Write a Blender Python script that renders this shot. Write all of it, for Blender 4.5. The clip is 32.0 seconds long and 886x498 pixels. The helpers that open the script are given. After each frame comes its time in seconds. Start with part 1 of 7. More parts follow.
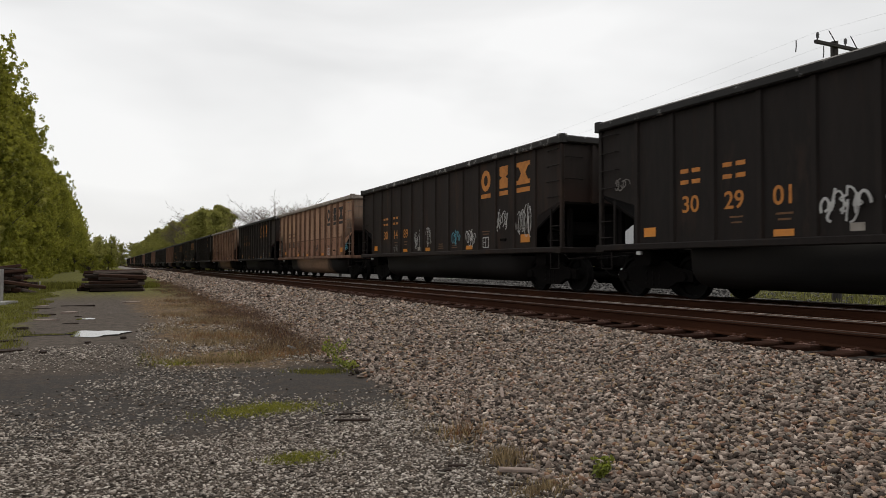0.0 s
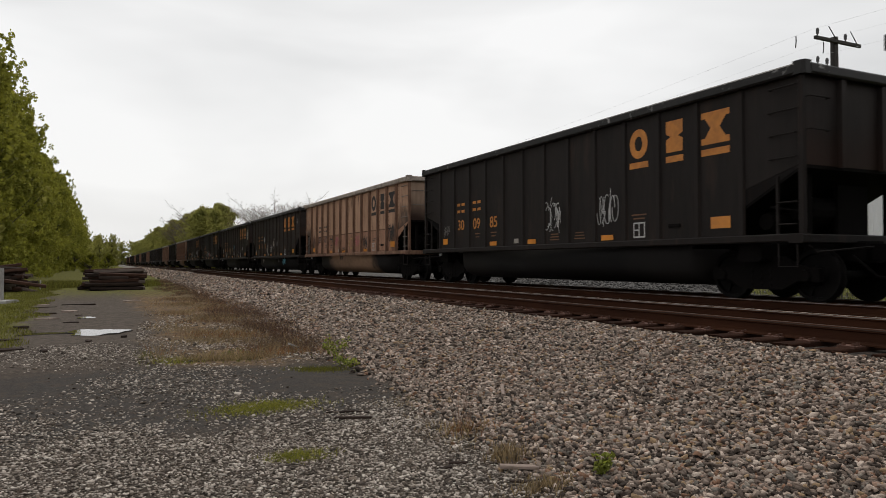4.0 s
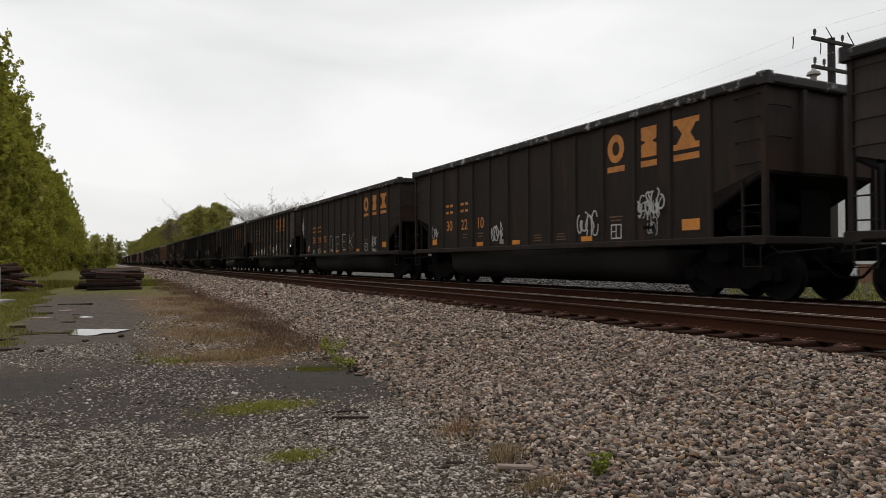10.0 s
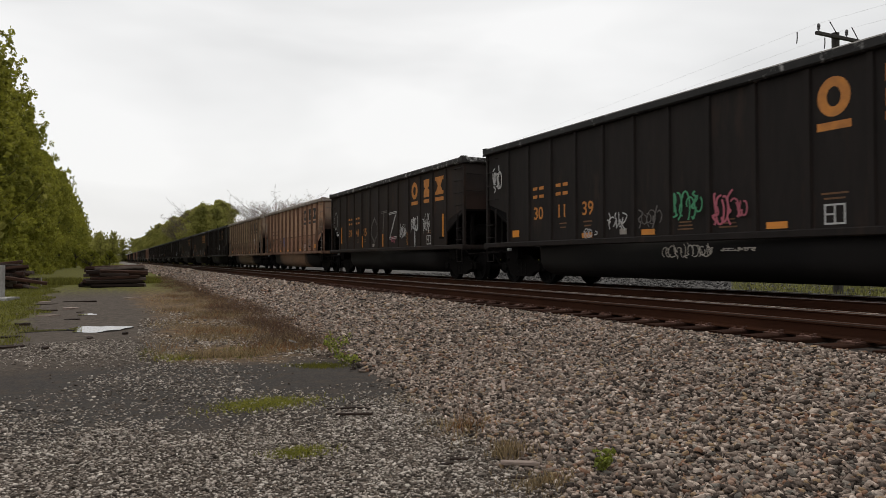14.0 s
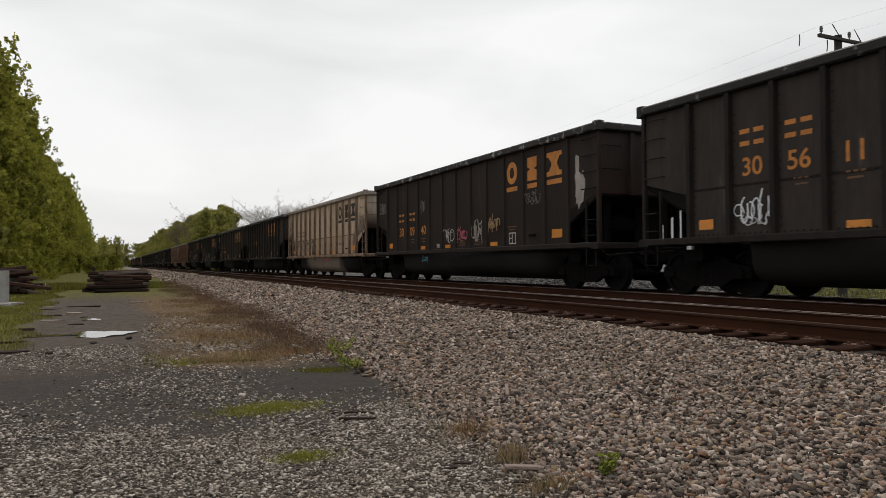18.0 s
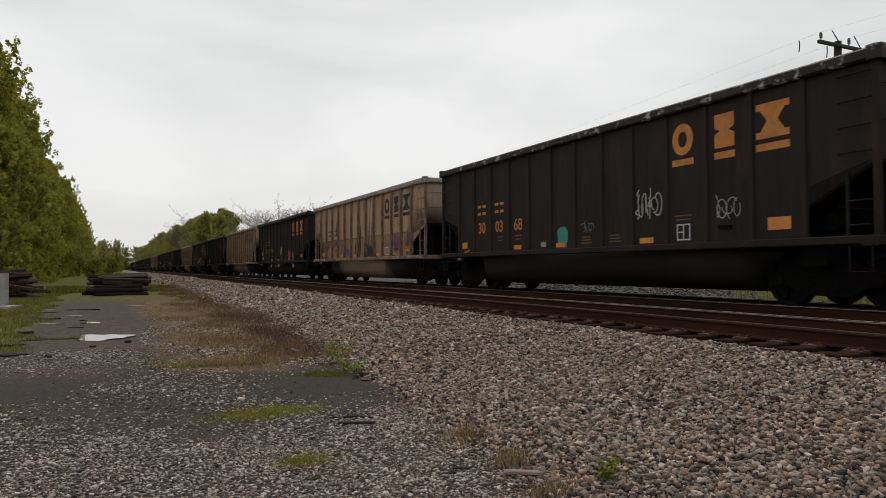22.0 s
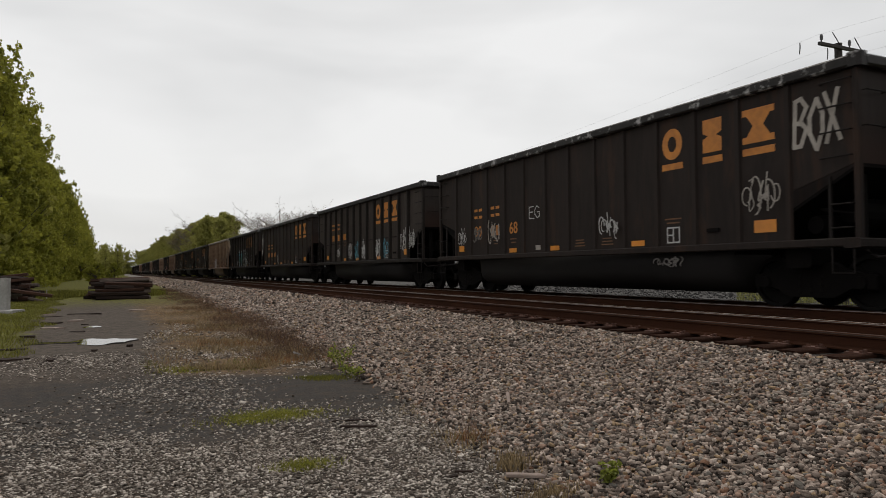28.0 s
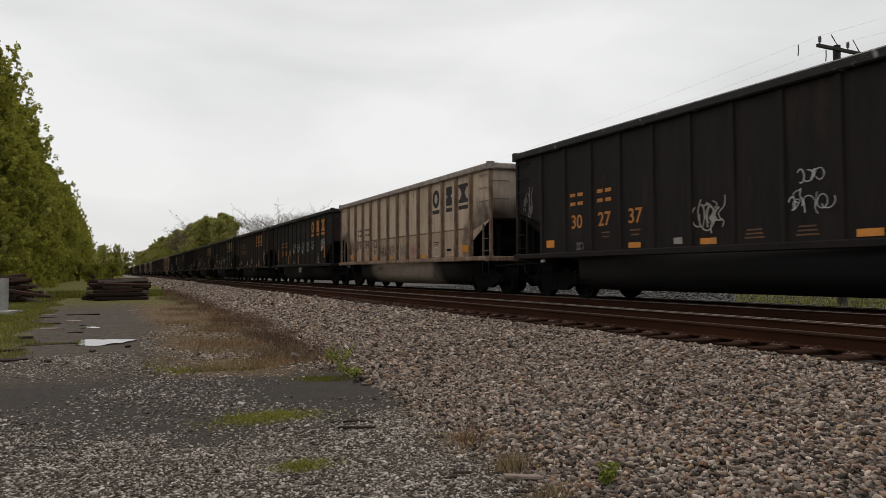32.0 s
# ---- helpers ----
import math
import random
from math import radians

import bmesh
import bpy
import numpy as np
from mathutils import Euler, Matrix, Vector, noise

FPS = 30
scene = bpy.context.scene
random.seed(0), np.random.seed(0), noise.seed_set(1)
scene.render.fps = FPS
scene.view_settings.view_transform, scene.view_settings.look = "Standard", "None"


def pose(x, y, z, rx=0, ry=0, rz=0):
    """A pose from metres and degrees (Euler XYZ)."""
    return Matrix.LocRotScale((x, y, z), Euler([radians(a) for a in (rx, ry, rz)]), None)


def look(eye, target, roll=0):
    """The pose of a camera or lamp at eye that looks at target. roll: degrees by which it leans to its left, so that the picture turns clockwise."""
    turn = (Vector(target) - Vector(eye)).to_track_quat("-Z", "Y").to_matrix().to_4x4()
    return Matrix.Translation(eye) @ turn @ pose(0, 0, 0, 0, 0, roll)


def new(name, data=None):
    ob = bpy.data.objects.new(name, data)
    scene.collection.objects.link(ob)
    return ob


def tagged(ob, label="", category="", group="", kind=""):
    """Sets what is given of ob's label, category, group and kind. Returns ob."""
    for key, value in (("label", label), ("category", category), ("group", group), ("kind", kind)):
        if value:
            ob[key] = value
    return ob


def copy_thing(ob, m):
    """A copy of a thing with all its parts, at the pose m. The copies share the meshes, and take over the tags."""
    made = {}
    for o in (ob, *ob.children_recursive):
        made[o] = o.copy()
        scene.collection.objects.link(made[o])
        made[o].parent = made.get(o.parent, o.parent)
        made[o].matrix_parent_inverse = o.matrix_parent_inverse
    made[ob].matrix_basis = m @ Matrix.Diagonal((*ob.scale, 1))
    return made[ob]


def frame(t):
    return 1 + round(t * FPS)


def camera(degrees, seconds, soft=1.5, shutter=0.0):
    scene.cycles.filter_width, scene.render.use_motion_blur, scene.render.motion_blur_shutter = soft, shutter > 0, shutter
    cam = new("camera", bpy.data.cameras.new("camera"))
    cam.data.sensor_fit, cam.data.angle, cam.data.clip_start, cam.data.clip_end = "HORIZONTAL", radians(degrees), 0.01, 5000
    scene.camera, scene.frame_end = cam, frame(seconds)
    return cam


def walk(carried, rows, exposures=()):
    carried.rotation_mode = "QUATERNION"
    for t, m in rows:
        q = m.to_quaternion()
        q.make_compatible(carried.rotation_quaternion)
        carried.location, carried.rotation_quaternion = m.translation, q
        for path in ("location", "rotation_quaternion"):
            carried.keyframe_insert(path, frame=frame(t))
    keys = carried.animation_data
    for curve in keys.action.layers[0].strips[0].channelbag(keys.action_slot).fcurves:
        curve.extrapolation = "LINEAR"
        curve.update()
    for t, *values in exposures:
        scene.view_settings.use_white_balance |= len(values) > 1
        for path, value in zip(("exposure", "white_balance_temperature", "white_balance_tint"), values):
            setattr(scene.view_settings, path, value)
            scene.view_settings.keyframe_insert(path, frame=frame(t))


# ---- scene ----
# World: +y runs along the track away from the camera, +x across it. z = 0 is the gravel lot.
EYE_Z = 1.45
RAIL_Z = 0.76            # top of the rails
NEAR_X = 7.905           # middle of the empty near track
FAR_X = 11.82            # middle of the track that the train is on
OVERHANG = 0.78          # from a car's end sheet to its coupler's face

cam = camera(65.0, 32.0, soft=0.6, shutter=0.06)
# seconds, yaw, pitch, roll: a phone held by hand on one spot
PATH = [
    (0.0, -25.79, 1.35, -0.15),
    (0.5, -25.81, 1.21, -0.06),
    (1.0, -25.87, 1.16, -0.08),
    (1.5, -25.81, 0.96, 0.01),
    (2.0, -25.74, 0.86, -0.06),
    (2.5, -25.76, 0.96, -0.03),
    (3.0, -25.85, 1.12, -0.01),
    (3.5, -25.76, 1.14, 0.07),
    (5.5, -25.96, 1.15, -0.06),
    (6.0, -26.05, 1.19, -0.13),
    (6.5, -25.89, 1.07, -0.06),
    (7.0, -26.00, 1.25, -0.13),
    (7.5, -26.07, 1.40, -0.14),
    (8.0, -25.99, 1.46, 0.02),
    (8.5, -26.04, 1.35, 0.02),
    (9.0, -25.88, 1.40, -0.00),
    (9.5, -26.05, 1.33, -0.08),
    (10.0, -25.97, 1.13, 0.00),
    (10.5, -25.95, 1.06, 0.09),
    (11.0, -25.97, 0.95, 0.17),
    (11.5, -25.99, 0.84, 0.10),
    (12.0, -25.97, 0.88, 0.16),
    (12.5, -26.00, 0.79, 0.24),
    (13.0, -25.79, 0.85, 0.27),
    (13.5, -25.87, 0.90, 0.15),
    (14.0, -25.71, 0.85, 0.14),
    (14.5, -25.57, 0.83, 0.19),
    (16.5, -25.49, 0.89, 0.35),
    (17.0, -25.43, 0.99, 0.28),
    (17.5, -25.39, 1.04, 0.31),
    (18.0, -25.46, 1.17, 0.33),
    (18.5, -25.52, 1.02, 0.26),
    (19.0, -25.41, 1.09, 0.24),
    (19.5, -25.15, 1.04, 0.21),
    (20.0, -25.53, 1.21, 0.19),
    (20.5, -25.38, 1.38, 0.06),
    (21.0, -25.36, 1.52, 0.08),
    (21.5, -25.35, 1.48, 0.15),
    (22.0, -25.48, 1.54, 0.13),
    (22.5, -25.52, 1.76, 0.24),
    (23.0, -25.54, 1.76, 0.27),
    (23.5, -25.60, 1.72, 0.28),
    (24.0, -25.40, 1.56, 0.35),
    (24.5, -25.44, 1.49, 0.31),
    (25.0, -25.31, 1.43, 0.28),
    (25.5, -25.39, 1.50, 0.39),
    (27.5, -25.53, 1.87, 0.31),
    (28.0, -25.37, 1.79, 0.31),
    (28.5, -25.52, 1.89, 0.34),
    (29.0, -25.36, 1.89, 0.34),
    (29.5, -25.44, 1.85, 0.29),
    (30.0, -25.44, 1.83, 0.37),
    (30.5, -25.35, 1.95, 0.34),
    (31.0, -25.50, 1.94, 0.19),
    (31.5, -25.63, 1.85, 0.22),
    (32.0, -25.48, 1.88, 0.23),
]
walk(cam, [(t, pose(0, 0, EYE_Z, 90 + p, r, y)) for t, y, p, r in PATH],
     exposures=[(0.0, 0.03), (20.0, 0.03), (21.5, -0.09), (25.0, -0.06), (28.0, -0.10), (32.0, -0.09)])

# ---- light ----
SUN_UP, SUN_ROUND = radians(54), radians(18)
world = bpy.data.worlds.new("overcast_sky")
scene.world = world
world.use_nodes = True
wn, wl = world.node_tree.nodes, world.node_tree.links
wn.clear()
sky = wn.new("ShaderNodeTexSky")
sky.sky_type, sky.sun_disc = "NISHITA", False
sky.sun_elevation, sky.sun_rotation, sky.air_density, sky.dust_density = SUN_UP, SUN_ROUND, 1.0, 3.0
bright = wn.new("ShaderNodeMix")
bright.data_type, bright.blend_type = "RGBA", "MULTIPLY"
bright.inputs[0].default_value = 1.0
bright.inputs[7].default_value = (0.1, 0.1, 0.1, 1)
coord = wn.new("ShaderNodeTexCoord")
squash = wn.new("ShaderNodeMapping")
squash.inputs["Scale"].default_value = (1.0, 1.0, 3.2)
clouds = wn.new("ShaderNodeTexNoise")
clouds.inputs["Scale"].default_value, clouds.inputs["Detail"].default_value = 1.7, 4.0
clouds.inputs["Roughness"].default_value, clouds.inputs["Distortion"].default_value = 0.5, 0.3
ramp = wn.new("ShaderNodeValToRGB")
ramp.color_ramp.elements[0].position, ramp.color_ramp.elements[0].color = 0.33, (0.70, 0.702, 0.70, 1)
ramp.color_ramp.elements[1].position, ramp.color_ramp.elements[1].color = 0.64, (0.94, 0.937, 0.93, 1)
cover = wn.new("ShaderNodeMix")
cover.data_type = "RGBA"
cover.inputs[0].default_value = 0.94
back = wn.new("ShaderNodeBackground")
back.inputs["Strength"].default_value = 1.0
wout = wn.new("ShaderNodeOutputWorld")
wl.new(coord.outputs["Generated"], squash.inputs["Vector"])
wl.new(squash.outputs["Vector"], clouds.inputs["Vector"])
wl.new(clouds.outputs["Fac"], ramp.inputs["Fac"])
wl.new(sky.outputs["Color"], bright.inputs[6])
wl.new(bright.outputs[2], cover.inputs[6])
wl.new(ramp.outputs["Color"], cover.inputs[7])
wl.new(cover.outputs[2], back.inputs["Color"])
wl.new(back.outputs["Background"], wout.inputs["Surface"])

sun = new("sun", bpy.data.lights.new("sun", "SUN"))
sun.data.energy, sun.data.angle, sun.data.color = 1.4, radians(16), (1.0, 0.93, 0.84)
sun.matrix_world = look((0, 0, 60), (-10 * math.sin(SUN_ROUND) * math.cos(SUN_UP), -10 * math.cos(SUN_ROUND) * math.cos(SUN_UP), 60 - 10 * math.sin(SUN_UP)))

# ---- materials ----
def mat(name, base, rough=0.7, metal=0.0, spread=None, scale=6.0, bump=0.0, bump_scale=40.0, stretch=(1, 1, 1), contrast=(0.35, 0.7),
        per="", flakes=None, flake_cut=0.62, flake_scale=1.5, grain=0.25, spec=0.5):
    """Principled surface with variation at two scales. per: 'object' or 'island' tints piece by piece; flakes: a second colour in patches."""
    m = bpy.data.materials.new(name)
    m.use_nodes = True
    n, l = m.node_tree.nodes, m.node_tree.links
    p = n["Principled BSDF"]
    p.inputs["Roughness"].default_value, p.inputs["Metallic"].default_value = rough, metal
    p.inputs["Specular IOR Level"].default_value = spec
    spread = spread or tuple(c * 0.6 for c in base)
    tc = n.new("ShaderNodeTexCoord")
    mp = n.new("ShaderNodeMapping")
    mp.inputs["Scale"].default_value = stretch
    l.new(tc.outputs["Object"], mp.inputs["Vector"])
    big = n.new("ShaderNodeTexNoise")
    big.inputs["Scale"].default_value, big.inputs["Detail"].default_value = scale * 0.2, 3.0
    fine = n.new("ShaderNodeTexNoise")
    fine.inputs["Scale"].default_value, fine.inputs["Detail"].default_value = scale, 4.0
    for k in (big, fine):
        l.new(mp.outputs["Vector"], k.inputs["Vector"])
    add = n.new("ShaderNodeMath")
    add.operation = "MULTIPLY_ADD"
    add.inputs[1].default_value, add.inputs[2].default_value = grain * 2, 0.0
    l.new(fine.outputs["Fac"], add.inputs[0])
    add2 = n.new("ShaderNodeMath")
    add2.operation = "MULTIPLY_ADD"
    add2.inputs[1].default_value = 1 - grain * 2 if grain < 0.5 else 0.3
    l.new(big.outputs["Fac"], add2.inputs[0])
    l.new(add.outputs[0], add2.inputs[2])
    cr = n.new("ShaderNodeValToRGB")
    cr.color_ramp.elements[0].position, cr.color_ramp.elements[1].position = contrast
    cr.color_ramp.elements[0].color, cr.color_ramp.elements[1].color = (*spread, 1), (*base, 1)
    l.new(add2.outputs[0], cr.inputs["Fac"])
    col = cr.outputs["Color"]
    if flakes:
        fl = n.new("ShaderNodeTexNoise")
        fl.inputs["Scale"].default_value, fl.inputs["Detail"].default_value, fl.inputs["Roughness"].default_value = flake_scale, 6.0, 0.65
        l.new(mp.outputs["Vector"], fl.inputs["Vector"])
        fr = n.new("ShaderNodeMapRange")
        fr.inputs["From Min"].default_value, fr.inputs["From Max"].default_value = flake_cut, flake_cut + 0.1
        l.new(fl.outputs["Fac"], fr.inputs["Value"])
        mx = n.new("ShaderNodeMix")
        mx.data_type = "RGBA"
        mx.inputs[7].default_value = (*flakes, 1)
        l.new(fr.outputs[0], mx.inputs[0])
        l.new(col, mx.inputs[6])
        col = mx.outputs[2]
    if per:
        if per == "object":
            rnd = n.new("ShaderNodeObjectInfo").outputs["Random"]
        else:
            rnd = n.new("ShaderNodeNewGeometry").outputs["Random Per Island"]
        hv = n.new("ShaderNodeHueSaturation")
        mr = n.new("ShaderNodeMapRange")
        mr.inputs["To Min"].default_value, mr.inputs["To Max"].default_value = {"object": (0.8, 1.2), "leaf": (0.72, 1.3)}.get(per, (0.5, 1.55))
        l.new(rnd, mr.inputs["Value"])
        l.new(mr.outputs[0], hv.inputs["Value"])
        l.new(col, hv.inputs["Color"])
        col = hv.outputs["Color"]
    l.new(col, p.inputs["Base Color"])
    if bump:
        bn = n.new("ShaderNodeTexNoise")
        bn.inputs["Scale"].default_value, bn.inputs["Detail"].default_value = bump_scale, 5.0
        l.new(mp.outputs["Vector"], bn.inputs["Vector"])
        b = n.new("ShaderNodeBump")
        b.inputs["Strength"].default_value, b.inputs["Distance"].default_value = bump, 0.02
        l.new(bn.outputs["Fac"], b.inputs["Height"])
        l.new(b.outputs["Normal"], p.inputs["Normal"])
    return m


def plain(name, base, rough=0.6, metal=0.0):
    return mat(name, base, rough, metal, tuple(c * 0.75 for c in base), 5.0)


streak = (1.6, 1.6, 0.35)
M = {
    "black": mat("black_car_paint", (0.0190, 0.0145, 0.0128), 0.66, spec=0.16, spread=(0.0115, 0.0090, 0.0081), scale=5, bump=0.12, bump_scale=9, stretch=streak, flakes=(0.026, 0.0175, 0.0135), flake_cut=0.56, flake_scale=1.2),
    "rusty": mat("rusty_black_car_paint", (0.0265, 0.0190, 0.0158), 0.68, spec=0.16, spread=(0.0160, 0.0117, 0.0100), scale=5, bump=0.12, bump_scale=9, stretch=streak, flakes=(0.036, 0.0205, 0.0140), flake_cut=0.55, flake_scale=1.3),
    "grey": mat("grey_car_paint", (0.052, 0.0415, 0.0350), 0.7, spec=0.16, spread=(0.029, 0.0228, 0.0195), scale=5, bump=0.12, bump_scale=9, stretch=streak, flakes=(0.072, 0.059, 0.050), flake_cut=0.6, flake_scale=1.2),
    "grey_rib": mat("grey_rib_paint", (0.026, 0.0205, 0.0175), 0.7, spec=0.14, spread=(0.0135, 0.0105, 0.0092), scale=6, bump=0.15, bump_scale=9, stretch=streak),
    "dusty": mat("dusty_grey_car_paint", (0.098, 0.080, 0.068), 0.75, spec=0.16, spread=(0.060, 0.049, 0.041), scale=5, bump=0.12, bump_scale=9, stretch=streak, flakes=(0.10, 0.083, 0.070), flake_cut=0.6, flake_scale=1.2),
    "tan": mat("tan_car_paint", (0.49, 0.306, 0.204), 0.65, spec=0.3, spread=(0.30, 0.170, 0.108), scale=6, bump=0.12, bump_scale=9, stretch=streak, flakes=(0.085, 0.045, 0.029), flake_cut=0.585, flake_scale=1.8),
    "cream": mat("cream_car_paint", (0.475, 0.334, 0.218), 0.65, spec=0.3, spread=(0.28, 0.178, 0.109), scale=6, bump=0.12, bump_scale=9, stretch=streak, flakes=(0.11, 0.060, 0.038), flake_cut=0.59, flake_scale=1.8),
    "pale": mat("chalky_white_car_paint", (0.56, 0.450, 0.340), 0.65, spec=0.3, spread=(0.37, 0.277, 0.195), scale=6, bump=0.12, bump_scale=9, stretch=streak, flakes=(0.12, 0.070, 0.045), flake_cut=0.61, flake_scale=1.8),
    "pale_low": mat("chalky_lower_sheet", (0.475, 0.360, 0.258), 0.7, spec=0.25, spread=(0.305, 0.215, 0.146), scale=6, bump=0.15, bump_scale=9, stretch=streak, flakes=(0.11, 0.065, 0.042), flake_cut=0.595, flake_scale=1.8),
    "tan_low": mat("rusty_lower_tan_sheet", (0.42, 0.238, 0.156), 0.7, spec=0.25, spread=(0.23, 0.116, 0.074), scale=6, bump=0.15, bump_scale=9, stretch=streak, flakes=(0.085, 0.045, 0.029), flake_cut=0.575, flake_scale=1.8),
    "cream_low": mat("rusty_lower_cream_sheet", (0.38, 0.245, 0.160), 0.7, spec=0.25, spread=(0.21, 0.122, 0.076), scale=6, bump=0.15, bump_scale=9, stretch=streak, flakes=(0.10, 0.055, 0.034), flake_cut=0.58, flake_scale=1.8),
    "brown": mat("brown_car_paint", (0.085, 0.038, 0.023), 0.7, spec=0.25, spread=(0.075, 0.035, 0.022), scale=5, bump=0.12, bump_scale=9, stretch=streak),
    "rust_rib": mat("rusty_rib", (0.28, 0.162, 0.106), 0.8, spec=0.25, spread=(0.085, 0.043, 0.028), scale=9, stretch=streak, bump=0.2),
    "cream_rib": mat("rust_edged_cream_rib", (0.36, 0.252, 0.172), 0.8, spec=0.25, spread=(0.085, 0.046, 0.029), scale=9, stretch=streak, bump=0.2),
    "rim_light": mat("worn_bare_rim", (0.40, 0.345, 0.29), 0.6, spread=(0.14, 0.11, 0.09), scale=9, bump=0.15),
    "rim_dark": mat("dark_worn_rim", (0.022, 0.020, 0.019), 0.6, spec=0.25, spread=(0.011, 0.010, 0.0095), scale=6, flakes=(0.30, 0.29, 0.28), flake_cut=0.605, flake_scale=3.4),
    "rim_flaky": mat("flaking_rim", (0.030, 0.026, 0.024), 0.6, spec=0.25, spread=(0.013, 0.011, 0.010), scale=6, flakes=(0.36, 0.35, 0.34), flake_cut=0.555, flake_scale=3.8),
    # one near-black tone for underframe, trucks and the sloping end recesses
    "near_black": mat("near_black_underframe", (0.0062, 0.0049, 0.0045), 0.85, spread=(0.0038, 0.0031, 0.0029), scale=7, bump=0.2, spec=0.08),
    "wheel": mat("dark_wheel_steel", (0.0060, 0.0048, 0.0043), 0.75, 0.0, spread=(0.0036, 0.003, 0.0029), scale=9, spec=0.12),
    "grab": mat("grab_iron_steel", (0.20, 0.17, 0.15), 0.5, 0.3, scale=9),
    "grab_dark": mat("dark_grab_iron_steel", (0.017, 0.013, 0.0115), 0.75, 0.0, scale=9, spec=0.2),
    "silver": mat("polished_lever", (0.6, 0.6, 0.6), 0.35, 0.6, scale=9),
    "orange": mat("orange_stencil", (0.56, 0.21, 0.028), 0.6, spread=(0.36, 0.13, 0.02), scale=7, grain=0.35),
    "reflector": mat("orange_reflector", (0.72, 0.26, 0.02), 0.4, spread=(0.46, 0.17, 0.02), scale=5),
    "ink": mat("black_stencil", (0.022, 0.018, 0.017), 0.7, scale=7),
    "chalk": mat("pale_stencil", (0.42, 0.38, 0.33), 0.7, spread=(0.25, 0.22, 0.19), scale=7),
    "white": mat("white_spray_paint", (0.55, 0.54, 0.52), 0.6, spread=(0.34, 0.33, 0.32), scale=6),
    "fresh_white": mat("fresh_white_spray_paint", (0.80, 0.81, 0.84), 0.6, spread=(0.62, 0.63, 0.67), scale=6),
    "ghost": mat("faded_spray_paint", (0.16, 0.145, 0.13), 0.7, spread=(0.08, 0.07, 0.065), scale=6),
    "stain": mat("dark_rust_stain", (0.065, 0.036, 0.024), 0.85, spread=(0.035, 0.020, 0.015), scale=6, spec=0.2),
    "ochre_paint": mat("ochre_spray_paint", (0.40, 0.25, 0.115), 0.6, scale=6),
    "faded_orange": mat("faded_orange_stencil", (0.17, 0.075, 0.022), 0.65, spread=(0.09, 0.042, 0.015), scale=7, grain=0.35),
    "purple": mat("purple_spray_paint", (0.17, 0.075, 0.20), 0.6, scale=6),
    "red": mat("red_spray_paint", (0.42, 0.085, 0.075), 0.6, scale=6),
    "twig": mat("grey_twigs", (0.20, 0.165, 0.12), 0.9, spread=(0.12, 0.10, 0.075), scale=8),
    "teal": mat("teal_spray_paint", (0.04, 0.29, 0.25), 0.6, scale=6),
    "cyan": mat("blue_spray_paint", (0.10, 0.36, 0.46), 0.6, scale=6),
    "blue": mat("dark_blue_spray_paint", (0.05, 0.09, 0.30), 0.6, scale=6),
    "pink": mat("pink_spray_paint", (0.48, 0.11, 0.15), 0.6, scale=6),
    "green": mat("green_spray_paint", (0.06, 0.30, 0.14), 0.6, scale=6),
    "yellow": mat("yellow_spray_paint", (0.42, 0.32, 0.05), 0.6, scale=6),
    "rail_side": mat("rusty_rail", (0.060, 0.0235, 0.0120), 0.9, spec=0.06, spread=(0.026, 0.0115, 0.0070), scale=4, bump=0.3, stretch=(1, 0.2, 1)),
    "rail_top": mat("worn_rail_head", (0.28, 0.25, 0.23), 0.40, 0.7, spread=(0.14, 0.115, 0.10), scale=4, stretch=(4, 0.1, 1)),
    "rail_top_dull": mat("dull_rail_head", (0.050, 0.034, 0.026), 0.75, 0.0, spec=0.15, spread=(0.035, 0.022, 0.017), scale=4, stretch=(4, 0.1, 1)),
    "tie": mat("creosoted_tie", (0.042, 0.0195, 0.0125), 0.95, spec=0.04, spread=(0.015, 0.0080, 0.0060), scale=10, bump=0.5, stretch=(0.4, 3, 3), per="object"),
    "plate": mat("rusty_tie_plate", (0.105, 0.042, 0.024), 0.85, spread=(0.045, 0.020, 0.013), scale=14, bump=0.3),
    "log": mat("weathered_timber", (0.040, 0.026, 0.020), 0.95, spec=0.15, spread=(0.013, 0.0095, 0.008), scale=9, bump=0.5, stretch=(0.4, 3, 3), per="object"),
    "log_red": mat("reddish_rotten_timber", (0.068, 0.034, 0.023), 0.95, spec=0.15, spread=(0.022, 0.013, 0.010), scale=9, bump=0.5, stretch=(0.4, 3, 3), per="object"),
    "log_pale": mat("bleached_timber", (0.17, 0.135, 0.115), 0.95, spec=0.15, spread=(0.05, 0.037, 0.030), scale=9, bump=0.5, stretch=(0.4, 3, 3), per="object"),
    "plank": mat("grey_weathered_plank", (0.32, 0.25, 0.21), 0.9, spread=(0.15, 0.11, 0.09), scale=12, bump=0.4, stretch=(0.4, 3, 3)),
    "bark": mat("bark", (0.075, 0.058, 0.043), 0.95, spread=(0.035, 0.028, 0.022), scale=12, bump=0.6, stretch=(2, 2, 0.5)),
    "leaf": mat("spring_leaves", (0.355, 0.340, 0.050), 0.8, spread=(0.165, 0.172, 0.027), scale=0.9, per="leaf", grain=0.2, spec=0.25),
    # distant leaves are a paler copy, with the haze put into their colour
    "leaf_far": mat("hazed_far_leaves", (0.36, 0.345, 0.085), 0.8, spread=(0.22, 0.215, 0.06), scale=0.5, per="leaf", grain=0.2, spec=0.2),
    "leaf_weed": mat("weed_leaves", (0.25, 0.265, 0.04), 0.7, spread=(0.14, 0.165, 0.025), scale=9, per="island"),
